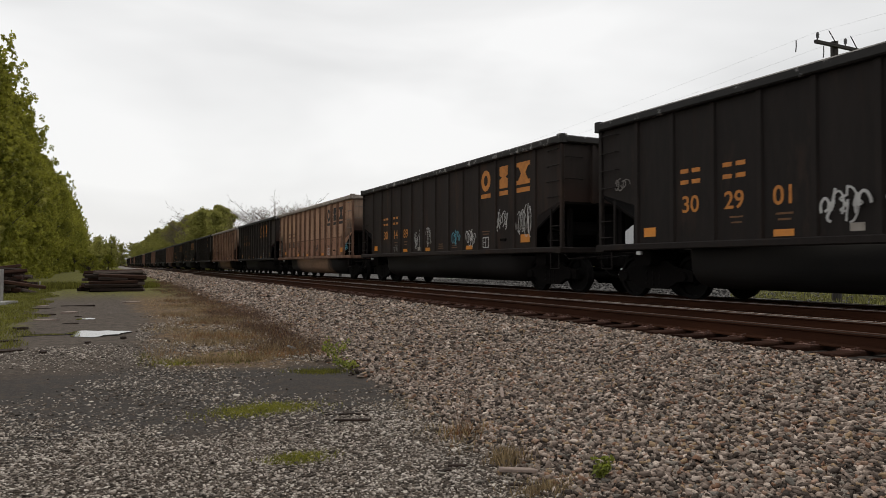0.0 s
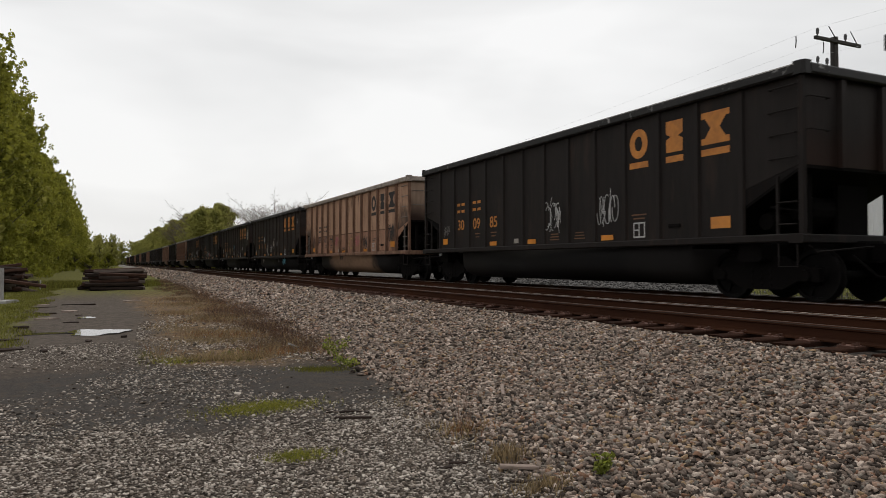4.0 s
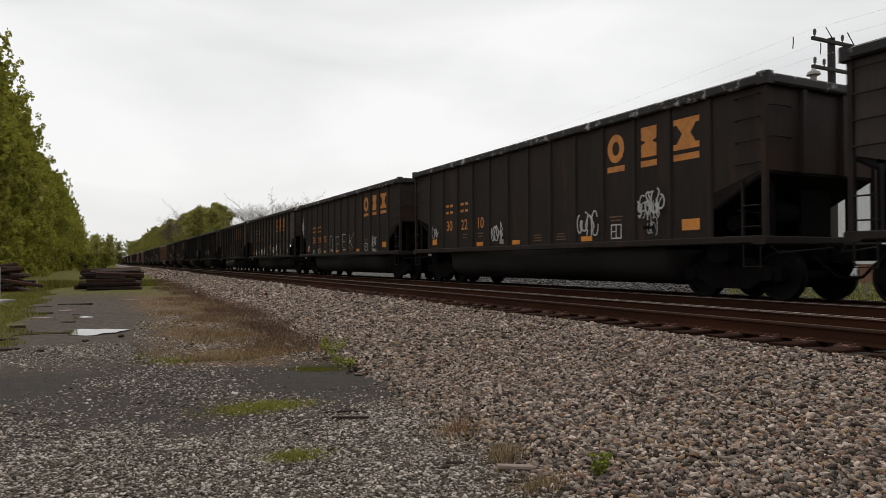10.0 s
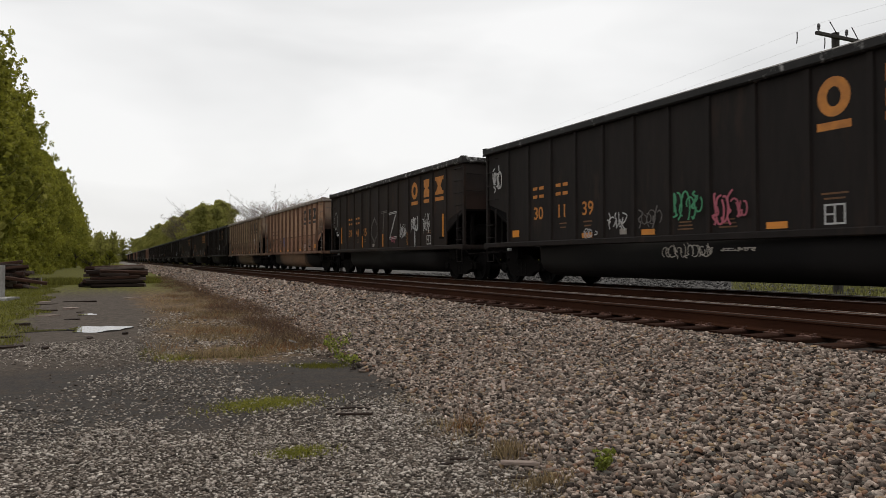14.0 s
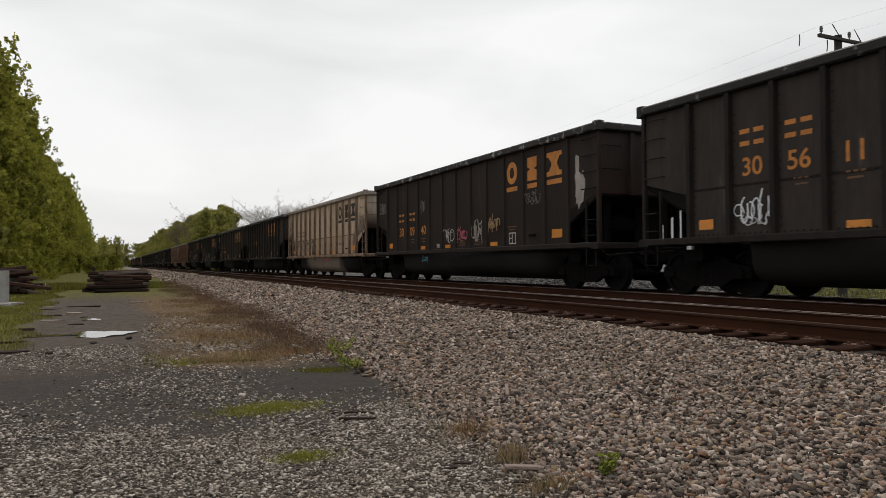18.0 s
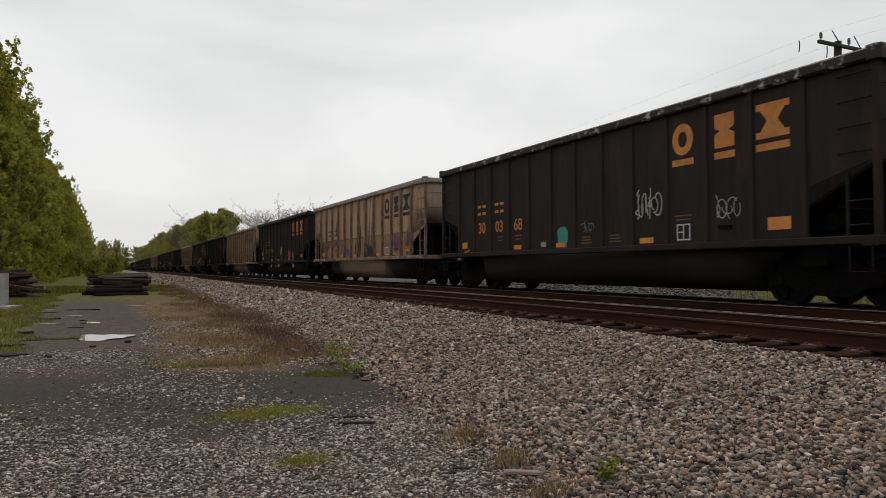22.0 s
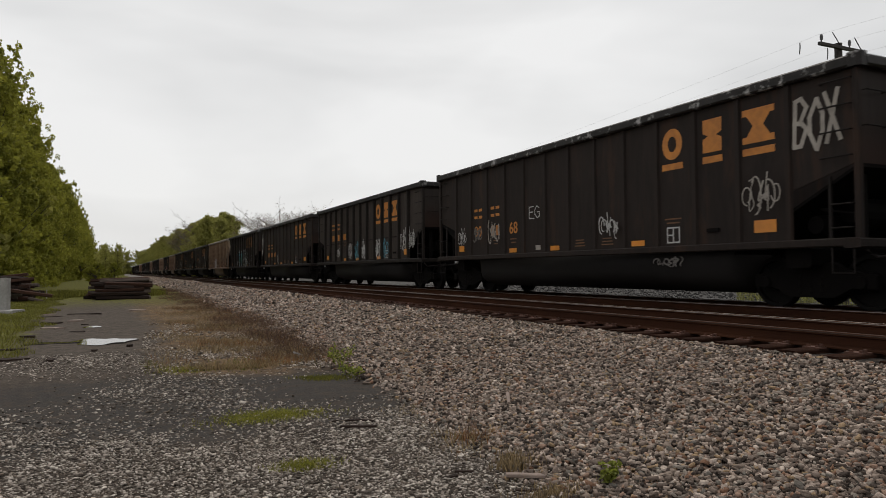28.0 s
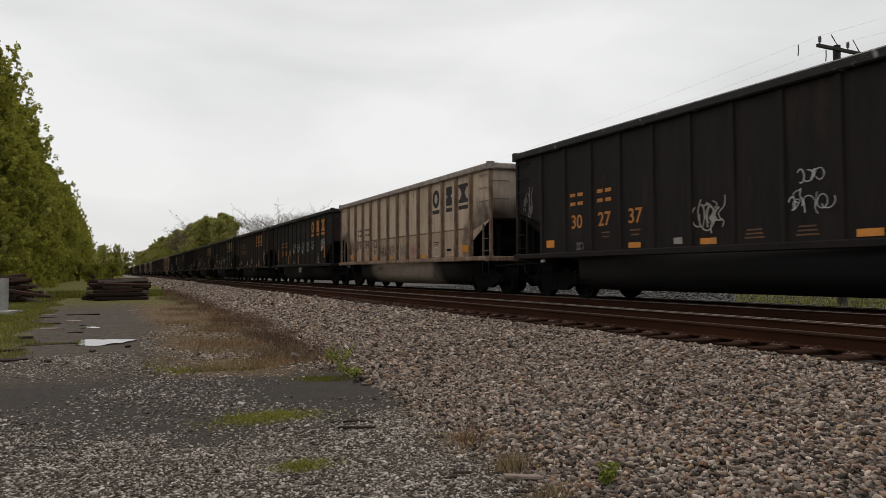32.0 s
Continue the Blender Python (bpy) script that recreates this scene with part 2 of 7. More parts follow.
    "grass": mat("short_grass", (0.165, 0.158, 0.030), 0.85, spec=0.2, spread=(0.085, 0.085, 0.019), scale=3, per="island"),
    "moss": mat("yellow_green_low_grass", (0.27, 0.265, 0.045), 0.85, spec=0.15, spread=(0.15, 0.15, 0.028), scale=3, per="island"),
    "hay": mat("pale_field_grass", (0.25, 0.245, 0.080), 0.9, spec=0.1, spread=(0.17, 0.165, 0.055), scale=0.8, per="island"),
    "dry": mat("dead_brush", (0.185, 0.120, 0.082), 0.95, spec=0.1, spread=(0.10, 0.064, 0.046), scale=2.5, per="island"),
    "dead": mat("dead_twigs", (0.125, 0.080, 0.062), 0.95, spec=0.1, spread=(0.05, 0.030, 0.026), scale=2.5, per="island"),
    "ochre": mat("orange_dead_grass", (0.26, 0.125, 0.050), 0.9, spec=0.1, spread=(0.15, 0.075, 0.033), scale=2.5, per="island"),
    "straw": mat("straw_grass", (0.31, 0.228, 0.115), 0.9, spread=(0.17, 0.118, 0.06), scale=2.5, per="island"),
    "siding": mat("white_metal_siding", (0.72, 0.73, 0.73), 0.45, spread=(0.58, 0.58, 0.58), scale=1.5, stretch=(1, 1, 0.3)),
    "roof": mat("grey_metal_roof", (0.33, 0.34, 0.35), 0.5, scale=1.5),
    "pole": mat("grey_pole_wood", (0.045, 0.038, 0.034), 0.9, spread=(0.02, 0.018, 0.016), scale=8, bump=0.4, stretch=(3, 3, 0.3)),
    "wire": mat("dull_wire", (0.74, 0.74, 0.75), 0.6, 0.0, scale=3),
    "glass_knob": mat("insulator", (0.06, 0.055, 0.055), 0.3, scale=8),
    "concrete": mat("pale_concrete", (0.36, 0.35, 0.33), 0.9, spread=(0.22, 0.21, 0.2), scale=9, bump=0.3),
}

def drips(m, colour):
    """Narrow rust drips that run down the sheets, most of them short and low."""
    n, l = m.node_tree.nodes, m.node_tree.links
    p = n["Principled BSDF"]
    was = p.inputs["Base Color"].links[0].from_socket
    tc = n.new("ShaderNodeTexCoord")
    mp = n.new("ShaderNodeMapping")
    mp.inputs["Scale"].default_value = (1.0, 7.0, 0.45)
    l.new(tc.outputs["Object"], mp.inputs["Vector"])
    rnd = n.new("ShaderNodeObjectInfo")
    shift = n.new("ShaderNodeVectorMath")
    shift.operation = "SCALE"
    shift.inputs[0].default_value = (31.0, 17.0, 5.0)
    l.new(rnd.outputs["Random"], shift.inputs["Scale"])
    l.new(shift.outputs[0], mp.inputs["Location"])
    nz = n.new("ShaderNodeTexNoise")
    nz.inputs["Scale"].default_value, nz.inputs["Detail"].default_value, nz.inputs["Roughness"].default_value = 1.0, 5.0, 0.62
    l.new(mp.outputs["Vector"], nz.inputs["Vector"])
    mr = n.new("ShaderNodeMapRange")
    mr.inputs["From Min"].default_value, mr.inputs["From Max"].default_value, mr.inputs["To Max"].default_value = 0.58, 0.72, 0.6
    l.new(nz.outputs["Fac"], mr.inputs["Value"])
    mx = n.new("ShaderNodeMix")
    mx.data_type = "RGBA"
    mx.inputs[7].default_value = (*colour, 1)
    l.new(mr.outputs[0], mx.inputs[0])
    l.new(was, mx.inputs[6])
    l.new(mx.outputs[2], p.inputs["Base Color"])


def sooted_ends(m):
    """Sooty brake dirt that has spread over the sheet from both end openings."""
    n, l = m.node_tree.nodes, m.node_tree.links
    p = n["Principled BSDF"]
    was = p.inputs["Base Color"].links[0].from_socket
    tc = n.new("ShaderNodeTexCoord")
    sep = n.new("ShaderNodeSeparateXYZ")
    l.new(tc.outputs["Object"], sep.inputs[0])
    nz = n.new("ShaderNodeTexNoise")
    nz.inputs["Scale"].default_value, nz.inputs["Detail"].default_value = 1.6, 6.0
    l.new(tc.outputs["Object"], nz.inputs["Vector"])

    def m2(op, a, b, c=0.0):
        k = n.new("ShaderNodeMath")
        k.operation = op
        for i, v in enumerate((a, b, c)):
            if isinstance(v, float):
                k.inputs[i].default_value = v
            else:
                l.new(v, k.inputs[i])
        return k.outputs[0]

    ay = m2("SUBTRACT", 7.0, m2("ABSOLUTE", sep.outputs[1], 0.0))
    az = m2("SUBTRACT", sep.outputs[2], 1.5)
    far = m2("SQRT", m2("ADD", m2("MULTIPLY", ay, ay), m2("MULTIPLY", az, az)), 0.0)
    far = m2("MULTIPLY_ADD", nz.outputs["Fac"], 2.2, far)
    mr = n.new("ShaderNodeMapRange")
    mr.interpolation_type = "SMOOTHSTEP"
    mr.inputs["From Min"].default_value, mr.inputs["From Max"].default_value, mr.inputs["To Min"].default_value, mr.inputs["To Max"].default_value = 1.5, 2.7, 0.92, 0.0
    l.new(far, mr.inputs["Value"])
    mx = n.new("ShaderNodeMix")
    mx.data_type = "RGBA"
    mx.inputs[7].default_value = (0.022, 0.016, 0.013, 1)
    l.new(mr.outputs[0], mx.inputs[0])
    l.new(was, mx.inputs[6])
    l.new(mx.outputs[2], p.inputs["Base Color"])


for light_paint in ("tan", "cream", "pale", "tan_low", "cream_low", "pale_low"):
    drips(M[light_paint], (0.075, 0.040, 0.026))
    sooted_ends(M[light_paint])
drips(M["black"], (0.021, 0.0125, 0.009))
drips(M["rusty"], (0.040, 0.0215, 0.0140))
drips(M["dusty"], (0.038, 0.027, 0.021))
drips(M["grey"], (0.030, 0.0195, 0.0145))


def stone_material(name, tones, scale, per="island"):
    """Broken stone: each piece takes one of a few rock tones, with dusty grain over it."""
    m = mat(name, (1.0, 1.0, 1.0), 0.9, spread=(0.62, 0.61, 0.60), scale=scale * 1.6, bump=0.7, bump_scale=60 if scale > 2 else 2.4, spec=0.2)
    n, l = m.node_tree.nodes, m.node_tree.links
    p = n["Principled BSDF"]
    was = p.inputs["Base Color"].links[0].from_socket
    rnd = n.new("ShaderNodeObjectInfo").outputs["Random"] if per == "object" else n.new("ShaderNodeNewGeometry").outputs["Random Per Island"]
    cr = n.new("ShaderNodeValToRGB")
    cr.color_ramp.interpolation = "CONSTANT"
    e = cr.color_ramp.elements
    while len(e) < len(tones):
        e.new(0.5)
    for i, c in enumerate(tones):
        e[i].position, e[i].color = i / len(tones), (*c, 1)
    l.new(rnd, cr.inputs["Fac"])
    mx = n.new("ShaderNodeMix")
    mx.data_type, mx.blend_type = "RGBA", "MULTIPLY"
    mx.inputs[0].default_value = 1.0
    l.new(cr.outputs["Color"], mx.inputs[6])
    l.new(was, mx.inputs[7])
    l.new(mx.outputs[2], p.inputs["Base Color"])
    return m


STONE_TONES = [(0.058, 0.044, 0.036), (0.31, 0.244, 0.202), (0.12, 0.09, 0.074), (0.428, 0.344, 0.287), (0.182, 0.139, 0.114), (0.36, 0.283, 0.233),
               (0.073, 0.056, 0.046), (0.531, 0.432, 0.363), (0.236, 0.184, 0.15), (0.34, 0.225, 0.167), (0.134, 0.103, 0.084), (0.382, 0.303, 0.251),
               (0.272, 0.214, 0.177), (0.066, 0.051, 0.041), (0.602, 0.498, 0.423), (0.208, 0.161, 0.133), (0.342, 0.239, 0.145), (0.186, 0.167, 0.145), (0.226, 0.127, 0.082), (0.312, 0.271, 0.229), (0.044, 0.034, 0.028)]
M["stone"] = stone_material("crushed_ballast", STONE_TONES, 14)
M["single_stone"] = stone_material("single_ballast_stone", STONE_TONES, 0.6, "object")
M["gravel"] = stone_material("grey_gravel", [(0.085, 0.069, 0.057), (0.300, 0.256, 0.218), (0.500, 0.440, 0.384), (0.190, 0.152, 0.122), (0.620, 0.556, 0.492), (0.120, 0.099, 0.083), (0.400, 0.348, 0.300)], 16)
M["yard"] = stone_material("dark_yard_stone", [(0.045, 0.043, 0.042), (0.09, 0.086, 0.083), (0.15, 0.143, 0.137), (0.07, 0.067, 0.065)], 16)
for leaf_name in ("leaf", "leaf_far", "leaf_weed", "grass", "moss"):
    tree_nodes = M[leaf_name].node_tree
    principled = tree_nodes.nodes["Principled BSDF"]
    thin = tree_nodes.nodes.new("ShaderNodeBsdfTranslucent")
    blend = tree_nodes.nodes.new("ShaderNodeMixShader")
    blend.inputs[0].default_value = 0.45
    tree_nodes.links.new(principled.inputs["Base Color"].links[0].from_socket, thin.inputs["Color"])
    tree_nodes.links.new(principled.outputs[0], blend.inputs[1])
    tree_nodes.links.new(thin.outputs[0], blend.inputs[2])
    tree_nodes.links.new(blend.outputs[0], tree_nodes.nodes["Material Output"].inputs["Surface"])

# ---- mesh helpers ----
def mesh_of(name, verts, faces, material, smooth=False):
    me = bpy.data.meshes.new(name)
    me.from_pydata([tuple(v) for v in verts], [], faces)
    me.materials.append(material)
    if smooth:
        me.polygons.foreach_set("use_smooth", [True] * len(me.polygons))
    me.update()
    return me


def quads_mesh(name, co, material, sides=4, faces=None):
    """One mesh out of many small pieces. co: (pieces, corners, 3); faces: corner numbers of one piece's faces."""
    pieces, corners = co.shape[:2]
    faces = np.array([list(range(sides))] if faces is None else faces)
    idx = (faces[None] + (np.arange(pieces) * corners)[:, None, None]).reshape(-1)
    me = bpy.data.meshes.new(name)
    me.vertices.add(pieces * corners)
    me.vertices.foreach_set("co", co.reshape(-1).astype(np.float32))
    count = pieces * len(faces)
    me.loops.add(len(idx))
    me.loops.foreach_set("vertex_index", idx.astype(np.int32))
    me.polygons.add(count)
    me.polygons.foreach_set("loop_start", np.arange(count, dtype=np.int32) * faces.shape[1])
    me.polygons.foreach_set("loop_total", np.full(count, faces.shape[1], dtype=np.int32))
    me.materials.append(material)
    me.update(calc_edges=True)
    return me


BOX = [(0, 3, 2, 1), (4, 5, 6, 7), (0, 1, 5, 4), (1, 2, 6, 5), (2, 3, 7, 6), (3, 0, 4, 7)]


class Shape:
    """Collects the corners and faces of one part."""

    def __init__(self):
        self.v, self.f = [], []

    def box(self, x0, x1, y0, y1, z0, z1, m=None, cut=0.0):
        """A box with its long edges chamfered by cut."""
        if cut:
            if x1 - x0 >= max(y1 - y0, z1 - z0):
                ring = [(y0 + cut, z0), (y1 - cut, z0), (y1, z0 + cut), (y1, z1 - cut), (y1 - cut, z1), (y0 + cut, z1), (y0, z1 - cut), (y0, z0 + cut)]
                ends = [[(x, a, b) for a, b in ring] for x in (x0, x1)]
            elif y1 - y0 >= z1 - z0:
                ring = [(x0 + cut, z0), (x1 - cut, z0), (x1, z0 + cut), (x1, z1 - cut), (x1 - cut, z1), (x0 + cut, z1), (x0, z1 - cut), (x0, z0 + cut)]
                ends = [[(a, y, b) for a, b in ring] for y in (y1, y0)]
            else:
                ring = [(x0 + cut, y0), (x1 - cut, y0), (x1, y0 + cut), (x1, y1 - cut), (x1 - cut, y1), (x0 + cut, y1), (x0, y1 - cut), (x0, y0 + cut)]
                ends = [[(a, b, z) for a, b in ring] for z in (z0, z1)]
            pts, k = ends[0] + ends[1], len(self.v)
            faces = [tuple(range(7, -1, -1)), tuple(range(8, 16))] + [(i, (i + 1) % 8, 8 + (i + 1) % 8, 8 + i) for i in range(8)]
        else:
            pts = [(x0, y0, z0), (x1, y0, z0), (x1, y1, z0), (x0, y1, z0), (x0, y0, z1), (x1, y0, z1), (x1, y1, z1), (x0, y1, z1)]
            faces, k = BOX, len(self.v)
        self.v += [tuple(m @ Vector(p)) for p in pts] if m else pts
        self.f += [tuple(k + i for i in f) for f in faces]
        return self

    def tube(self, points, r, sides=6, r_end=None, caps=True):
        """A round bar along points."""
        points = [Vector(p) for p in points]
        k0, n = len(self.v), len(points)
        for i, p in enumerate(points):
            way = (points[min(i + 1, n - 1)] - points[max(i - 1, 0)]).normalized()
            a = way.orthogonal().normalized()
            b = way.cross(a)
            rr = r if r_end is None else r + (r_end - r) * i / (n - 1)
            for j in range(sides):
                t = 2 * math.pi * j / sides
                self.v.append(tuple(p + rr * (math.cos(t) * a + math.sin(t) * b)))
        for i in range(n - 1):
            for j in range(sides):
                a, b = k0 + i * sides + j, k0 + i * sides + (j + 1) % sides
                self.f.append((a, b, b + sides, a + sides))
        if caps:
            self.f.append(tuple(k0 + j for j in reversed(range(sides))))
            self.f.append(tuple(k0 + (n - 1) * sides + j for j in range(sides)))
        return self

    def prism(self, outline, axis, a, b):
        """An outline pushed along an axis from a to b. The outline gives the two other axes in order."""
        k, n = len(self.v), len(outline)
        for w in (a, b):
            for p, q in outline:
                self.v.append({"x": (w, p, q), "y": (p, w, q), "z": (p, q, w)}[axis])
        self.f.append(tuple(k + i for i in reversed(range(n))))
        self.f.append(tuple(k + n + i for i in range(n)))
        self.f += [(k + i, k + (i + 1) % n, k + n + (i + 1) % n, k + n + i) for i in range(n)]
        return self

    def lathe(self, profile, axis="x", sides=20, centre=(0, 0, 0)):
        """profile: (along, radius) turned round an axis."""
        k, n = len(self.v), len(profile)
        for j in range(sides):
            t = 2 * math.pi * j / sides
            for a, r in profile:
                u, w = r * math.cos(t), r * math.sin(t)
                p = {"x": (a, u, w), "y": (u, a, w), "z": (u, w, a)}[axis]
                self.v.append(tuple(c + q for c, q in zip(centre, p)))
        for j in range(sides):
            for i in range(n - 1):
                a, b = k + j * n + i, k + ((j + 1) % sides) * n + i
                self.f.append((a, a + 1, b + 1, b))
        return self

    def mesh(self, name, material, smooth=False):
        return mesh_of(name, self.v, self.f, material, smooth)


def part(name, shape, material, parent, label="", smooth=False, at=None):
    """One mesh object under a thing or a part. shape: a Shape or a finished mesh."""
    me = shape if isinstance(shape, bpy.types.Mesh) else shape.mesh(name, material, smooth)
    ob = new(name, me)
    ob.parent = parent
    if at is not None:
        ob.matrix_basis = at
    return tagged(ob, label)


def thing(name, label, category, group="", kind="", at=None):
    ob = new(name)
    if at is not None:
        ob.matrix_basis = at
    return tagged(ob, label, category, group, kind)


rng = np.random.default_rng(7)


def spins(n, r=rng):
    """n random turns as matrices."""
    q = r.normal(size=(n, 4))
    q /= np.linalg.norm(q, axis=1)[:, None]
    w, x, y, z = q.T
    return np.stack([1 - 2 * (y * y + z * z), 2 * (x * y - z * w), 2 * (x * z + y * w), 2 * (x * y + z * w), 1 - 2 * (x * x + z * z), 2 * (y * z - x * w),
                     2 * (x * z - y * w), 2 * (y * z + x * w), 1 - 2 * (x * x + y * y)], 1).reshape(n, 3, 3)


def lying(n, tilt=0.38, r=rng):
    """n turns of flat pieces that lie about: any heading, a little tilt."""
    a, b, c = r.uniform(0, 2 * math.pi, n), r.normal(0, tilt, n), r.normal(0, tilt, n)
    ca, sa, cb, sb, cc, sc = np.cos(a), np.sin(a), np.cos(b), np.sin(b), np.cos(c), np.sin(c)
    return np.stack([ca * cb, ca * sb * sc - sa * cc, ca * sb * cc + sa * sc, sa * cb, sa * sb * sc + ca * cc, sa * sb * cc - ca * sc, -sb, cb * sc, cb * cc], 1).reshape(n, 3, 3)


# ---- the lie of the land ----
def toe_x(y):
    """Where the ballast shoulder meets the lot."""
    return np.interp(y, [0, 3.8, 6.0, 7.6, 13.7, 30, 66, 200], [2.3, 2.62, 2.82, 3.12, 3.6, 4.2, 4.65, 4.8])


def bumps(x, y):
    return 0.015 * np.sin(1.7 * x + 0.6 * y) + 0.012 * np.sin(0.9 * y - 1.1 * x + 1) + 0.01 * np.sin(3.1 * x + 2.3 * y)


def land(x, y):
    """Height of the ground."""
    x, y = np.asarray(x, float), np.asarray(y, float)
    bed = RAIL_Z - 0.235
    toe = toe_x(y)
    up = np.clip((x - toe) / (6.5 - toe), 0, 1)
    h = bed * (0.75 * up + 0.25 * up * up * (3 - 2 * up))
    down = np.clip((x - 13.3) / 2.2, 0, 1)
    h = np.where(x > 8, bed * (1 - 0.85 * down * down * (3 - 2 * down)), h)
    flat = np.clip((x - 14) / 2, 0, 1)
    ramp_left = np.clip((-x - 6) / 20, 0, 1)
    return h + bumps(x, y) * np.where((x > 6.3) & (x < 13.5), 0.25, 1.0) + 0.02 * flat + 0.3 * ramp_left + 9.0 * np.clip((y - 1050) / 60, 0, 1)


def steps(*runs):
    out = []
    for a, b, s in runs:
        out += list(np.arange(a, b, s))
    return np.array(out + [runs[-1][1]])


def build_ground():
    xs = steps((-1500, -100, 200), (-100, -20, 10), (-20, -5, 1), (-5, 1.5, 0.3), (1.5, 7, 0.15), (7, 13, 0.5), (13, 17, 0.25), (17, 60, 3), (60, 160, 20), (160, 1500, 190))
    ys = steps((-300, -20, 40), (-20, 1, 1.5), (1, 18, 0.2), (18, 60, 0.6), (60, 160, 3), (160, 400, 15), (400, 1000, 100), (1000, 1200, 20), (1200, 3000, 300))
    gx, gy = np.meshgrid(xs, ys)
    gz = land(gx, gy)
    w = len(xs)
    i, j = np.meshgrid(np.arange(w - 1), np.arange(len(ys) - 1))
    a = (j * w + i).reshape(-1)
    faces = np.stack([a, a + 1, a + w + 1, a + w], 1)
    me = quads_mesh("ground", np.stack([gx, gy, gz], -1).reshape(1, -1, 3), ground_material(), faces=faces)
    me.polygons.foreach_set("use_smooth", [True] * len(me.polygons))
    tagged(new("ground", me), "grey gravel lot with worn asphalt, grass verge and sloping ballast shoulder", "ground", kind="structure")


def ground_material():
    m = bpy.data.materials.new("lot_ground")
    m.use_nodes = True
    n, l = m.node_tree.nodes, m.node_tree.links
    p = n["Principled BSDF"]
    geo = n.new("ShaderNodeNewGeometry")
    sep = n.new("ShaderNodeSeparateXYZ")
    l.new(geo.outputs["Position"], sep.inputs[0])

    def math_node(op, a, b=0.0, c=0.0):
        k = n.new("ShaderNodeMath")
        k.operation = op
        for i, v in enumerate((a, b, c)):
            if isinstance(v, (int, float)):
                k.inputs[i].default_value = v
            else:
                l.new(v, k.inputs[i])
        return k.outputs[0]

    def tex(scale, detail=4.0, rough=0.55):
        k = n.new("ShaderNodeTexNoise")
        k.inputs["Scale"].default_value, k.inputs["Detail"].default_value, k.inputs["Roughness"].default_value = scale, detail, rough
        l.new(geo.outputs["Position"], k.inputs["Vector"])
        return k.outputs["Fac"]

    def step(v, lo, hi):
        k = n.new("ShaderNodeMapRange")
        k.interpolation_type = "SMOOTHSTEP"
        k.inputs["From Min"].default_value, k.inputs["From Max"].default_value = lo, hi
        l.new(v, k.inputs["Value"])
        return k.outputs[0]

    def mix(f, a, b):
        k = n.new("ShaderNodeMix")
        k.data_type = "RGBA"
        for i, v in ((0, f), (6, a), (7, b)):
            if isinstance(v, tuple):
                k.inputs[i].default_value = (*v, 1)
            elif isinstance(v, (int, float)):
                k.inputs[i].default_value = v
            else:
                l.new(v, k.inputs[i])
        return k.outputs[2]

    x, y = sep.outputs[0], sep.outputs[1]
    wob = math_node("SUBTRACT", tex(0.55, 5, 0.6), 0.5)
    wx = math_node("MULTIPLY_ADD", wob, 2.4, x)
    wy = math_node("MULTIPLY_ADD", wob, 2.8, y)
    n_fine, n_mid, n_big = tex(38, 5, 0.7), tex(5, 5, 0.65), tex(0.35, 4)
    vor = n.new("ShaderNodeTexVoronoi")
    vor.inputs["Scale"].default_value = 24
    l.new(geo.outputs["Position"], vor.inputs["Vector"])
    hue = n.new("ShaderNodeSeparateXYZ")
    l.new(vor.outputs["Color"], hue.inputs[0])
    pebble = mix(step(hue.outputs[0], 0.0, 1.0), (0.040, 0.033, 0.028), (0.105, 0.088, 0.074))
    dirt = mix(step(n_mid, 0.35, 0.7), (0.036, 0.028, 0.022), (0.070, 0.055, 0.044))
    lot = mix(step(n_fine, 0.4, 0.62), dirt, pebble)
    tar = mix(step(n_fine, 0.35, 0.75), (0.030, 0.027, 0.025), (0.064, 0.058, 0.053))
    tar = mix(math_node("MULTIPLY", step(n_mid, 0.46, 0.62), 0.6), tar, (0.062, 0.048, 0.038))
    # worn asphalt apron
    on = math_node("MULTIPLY", step(wy, 5.9, 6.6), math_node("SUBTRACT", 1.0, step(wy, 9.8, 10.8)))
    on = math_node("MULTIPLY", on, math_node("SUBTRACT", 1.0, step(wx, 2.9, 3.3)))
    on = math_node("MULTIPLY", on, step(math_node("ADD", n_mid, math_node("MULTIPLY", n_big, 0.5)), 0.44, 0.66))
    col = mix(on, lot, tar)
    # the drive further off, damp and dusty
    drive = mix(step(n_mid, 0.3, 0.7), (0.046, 0.038, 0.032), (0.098, 0.081, 0.067))
    drive = mix(math_node("MULTIPLY", step(n_fine, 0.58, 0.68), 0.6), drive, (0.25, 0.22, 0.19))
    col = mix(math_node("MULTIPLY", step(wy, 10.5, 12.5), 0.8), col, drive)
    # dead brush and straw strip at the toe of the ballast
    straw = mix(step(n_mid, 0.38, 0.66), (0.060, 0.041, 0.028), (0.165, 0.108, 0.056))
    straw = mix(math_node("MULTIPLY", step(n_fine, 0.56, 0.66), 0.6), straw, (0.26, 0.205, 0.15))
    strip = math_node("MULTIPLY", step(wx, 0.6, 1.5), math_node("MULTIPLY", step(wy, 9.5, 11.0), math_node("SUBTRACT", 1.0, step(wy, 60, 90))))
    col = mix(strip, col, straw)
    # grass to the left and beyond
    turf = mix(step(n_mid, 0.3, 0.7), (0.062, 0.060, 0.018), (0.125, 0.122, 0.028))
    left = step(math_node("MULTIPLY_ADD", y, -0.035, math_node("MULTIPLY", wx, -1.0)), 0.9, 1.5)
    left = math_node("MULTIPLY", left, step(wy, 13, 16))
    col = mix(left, col, turf)
    col = mix(math_node("MULTIPLY", step(wy, 30, 40), step(n_mid, 0.36, 0.56)), col, turf)
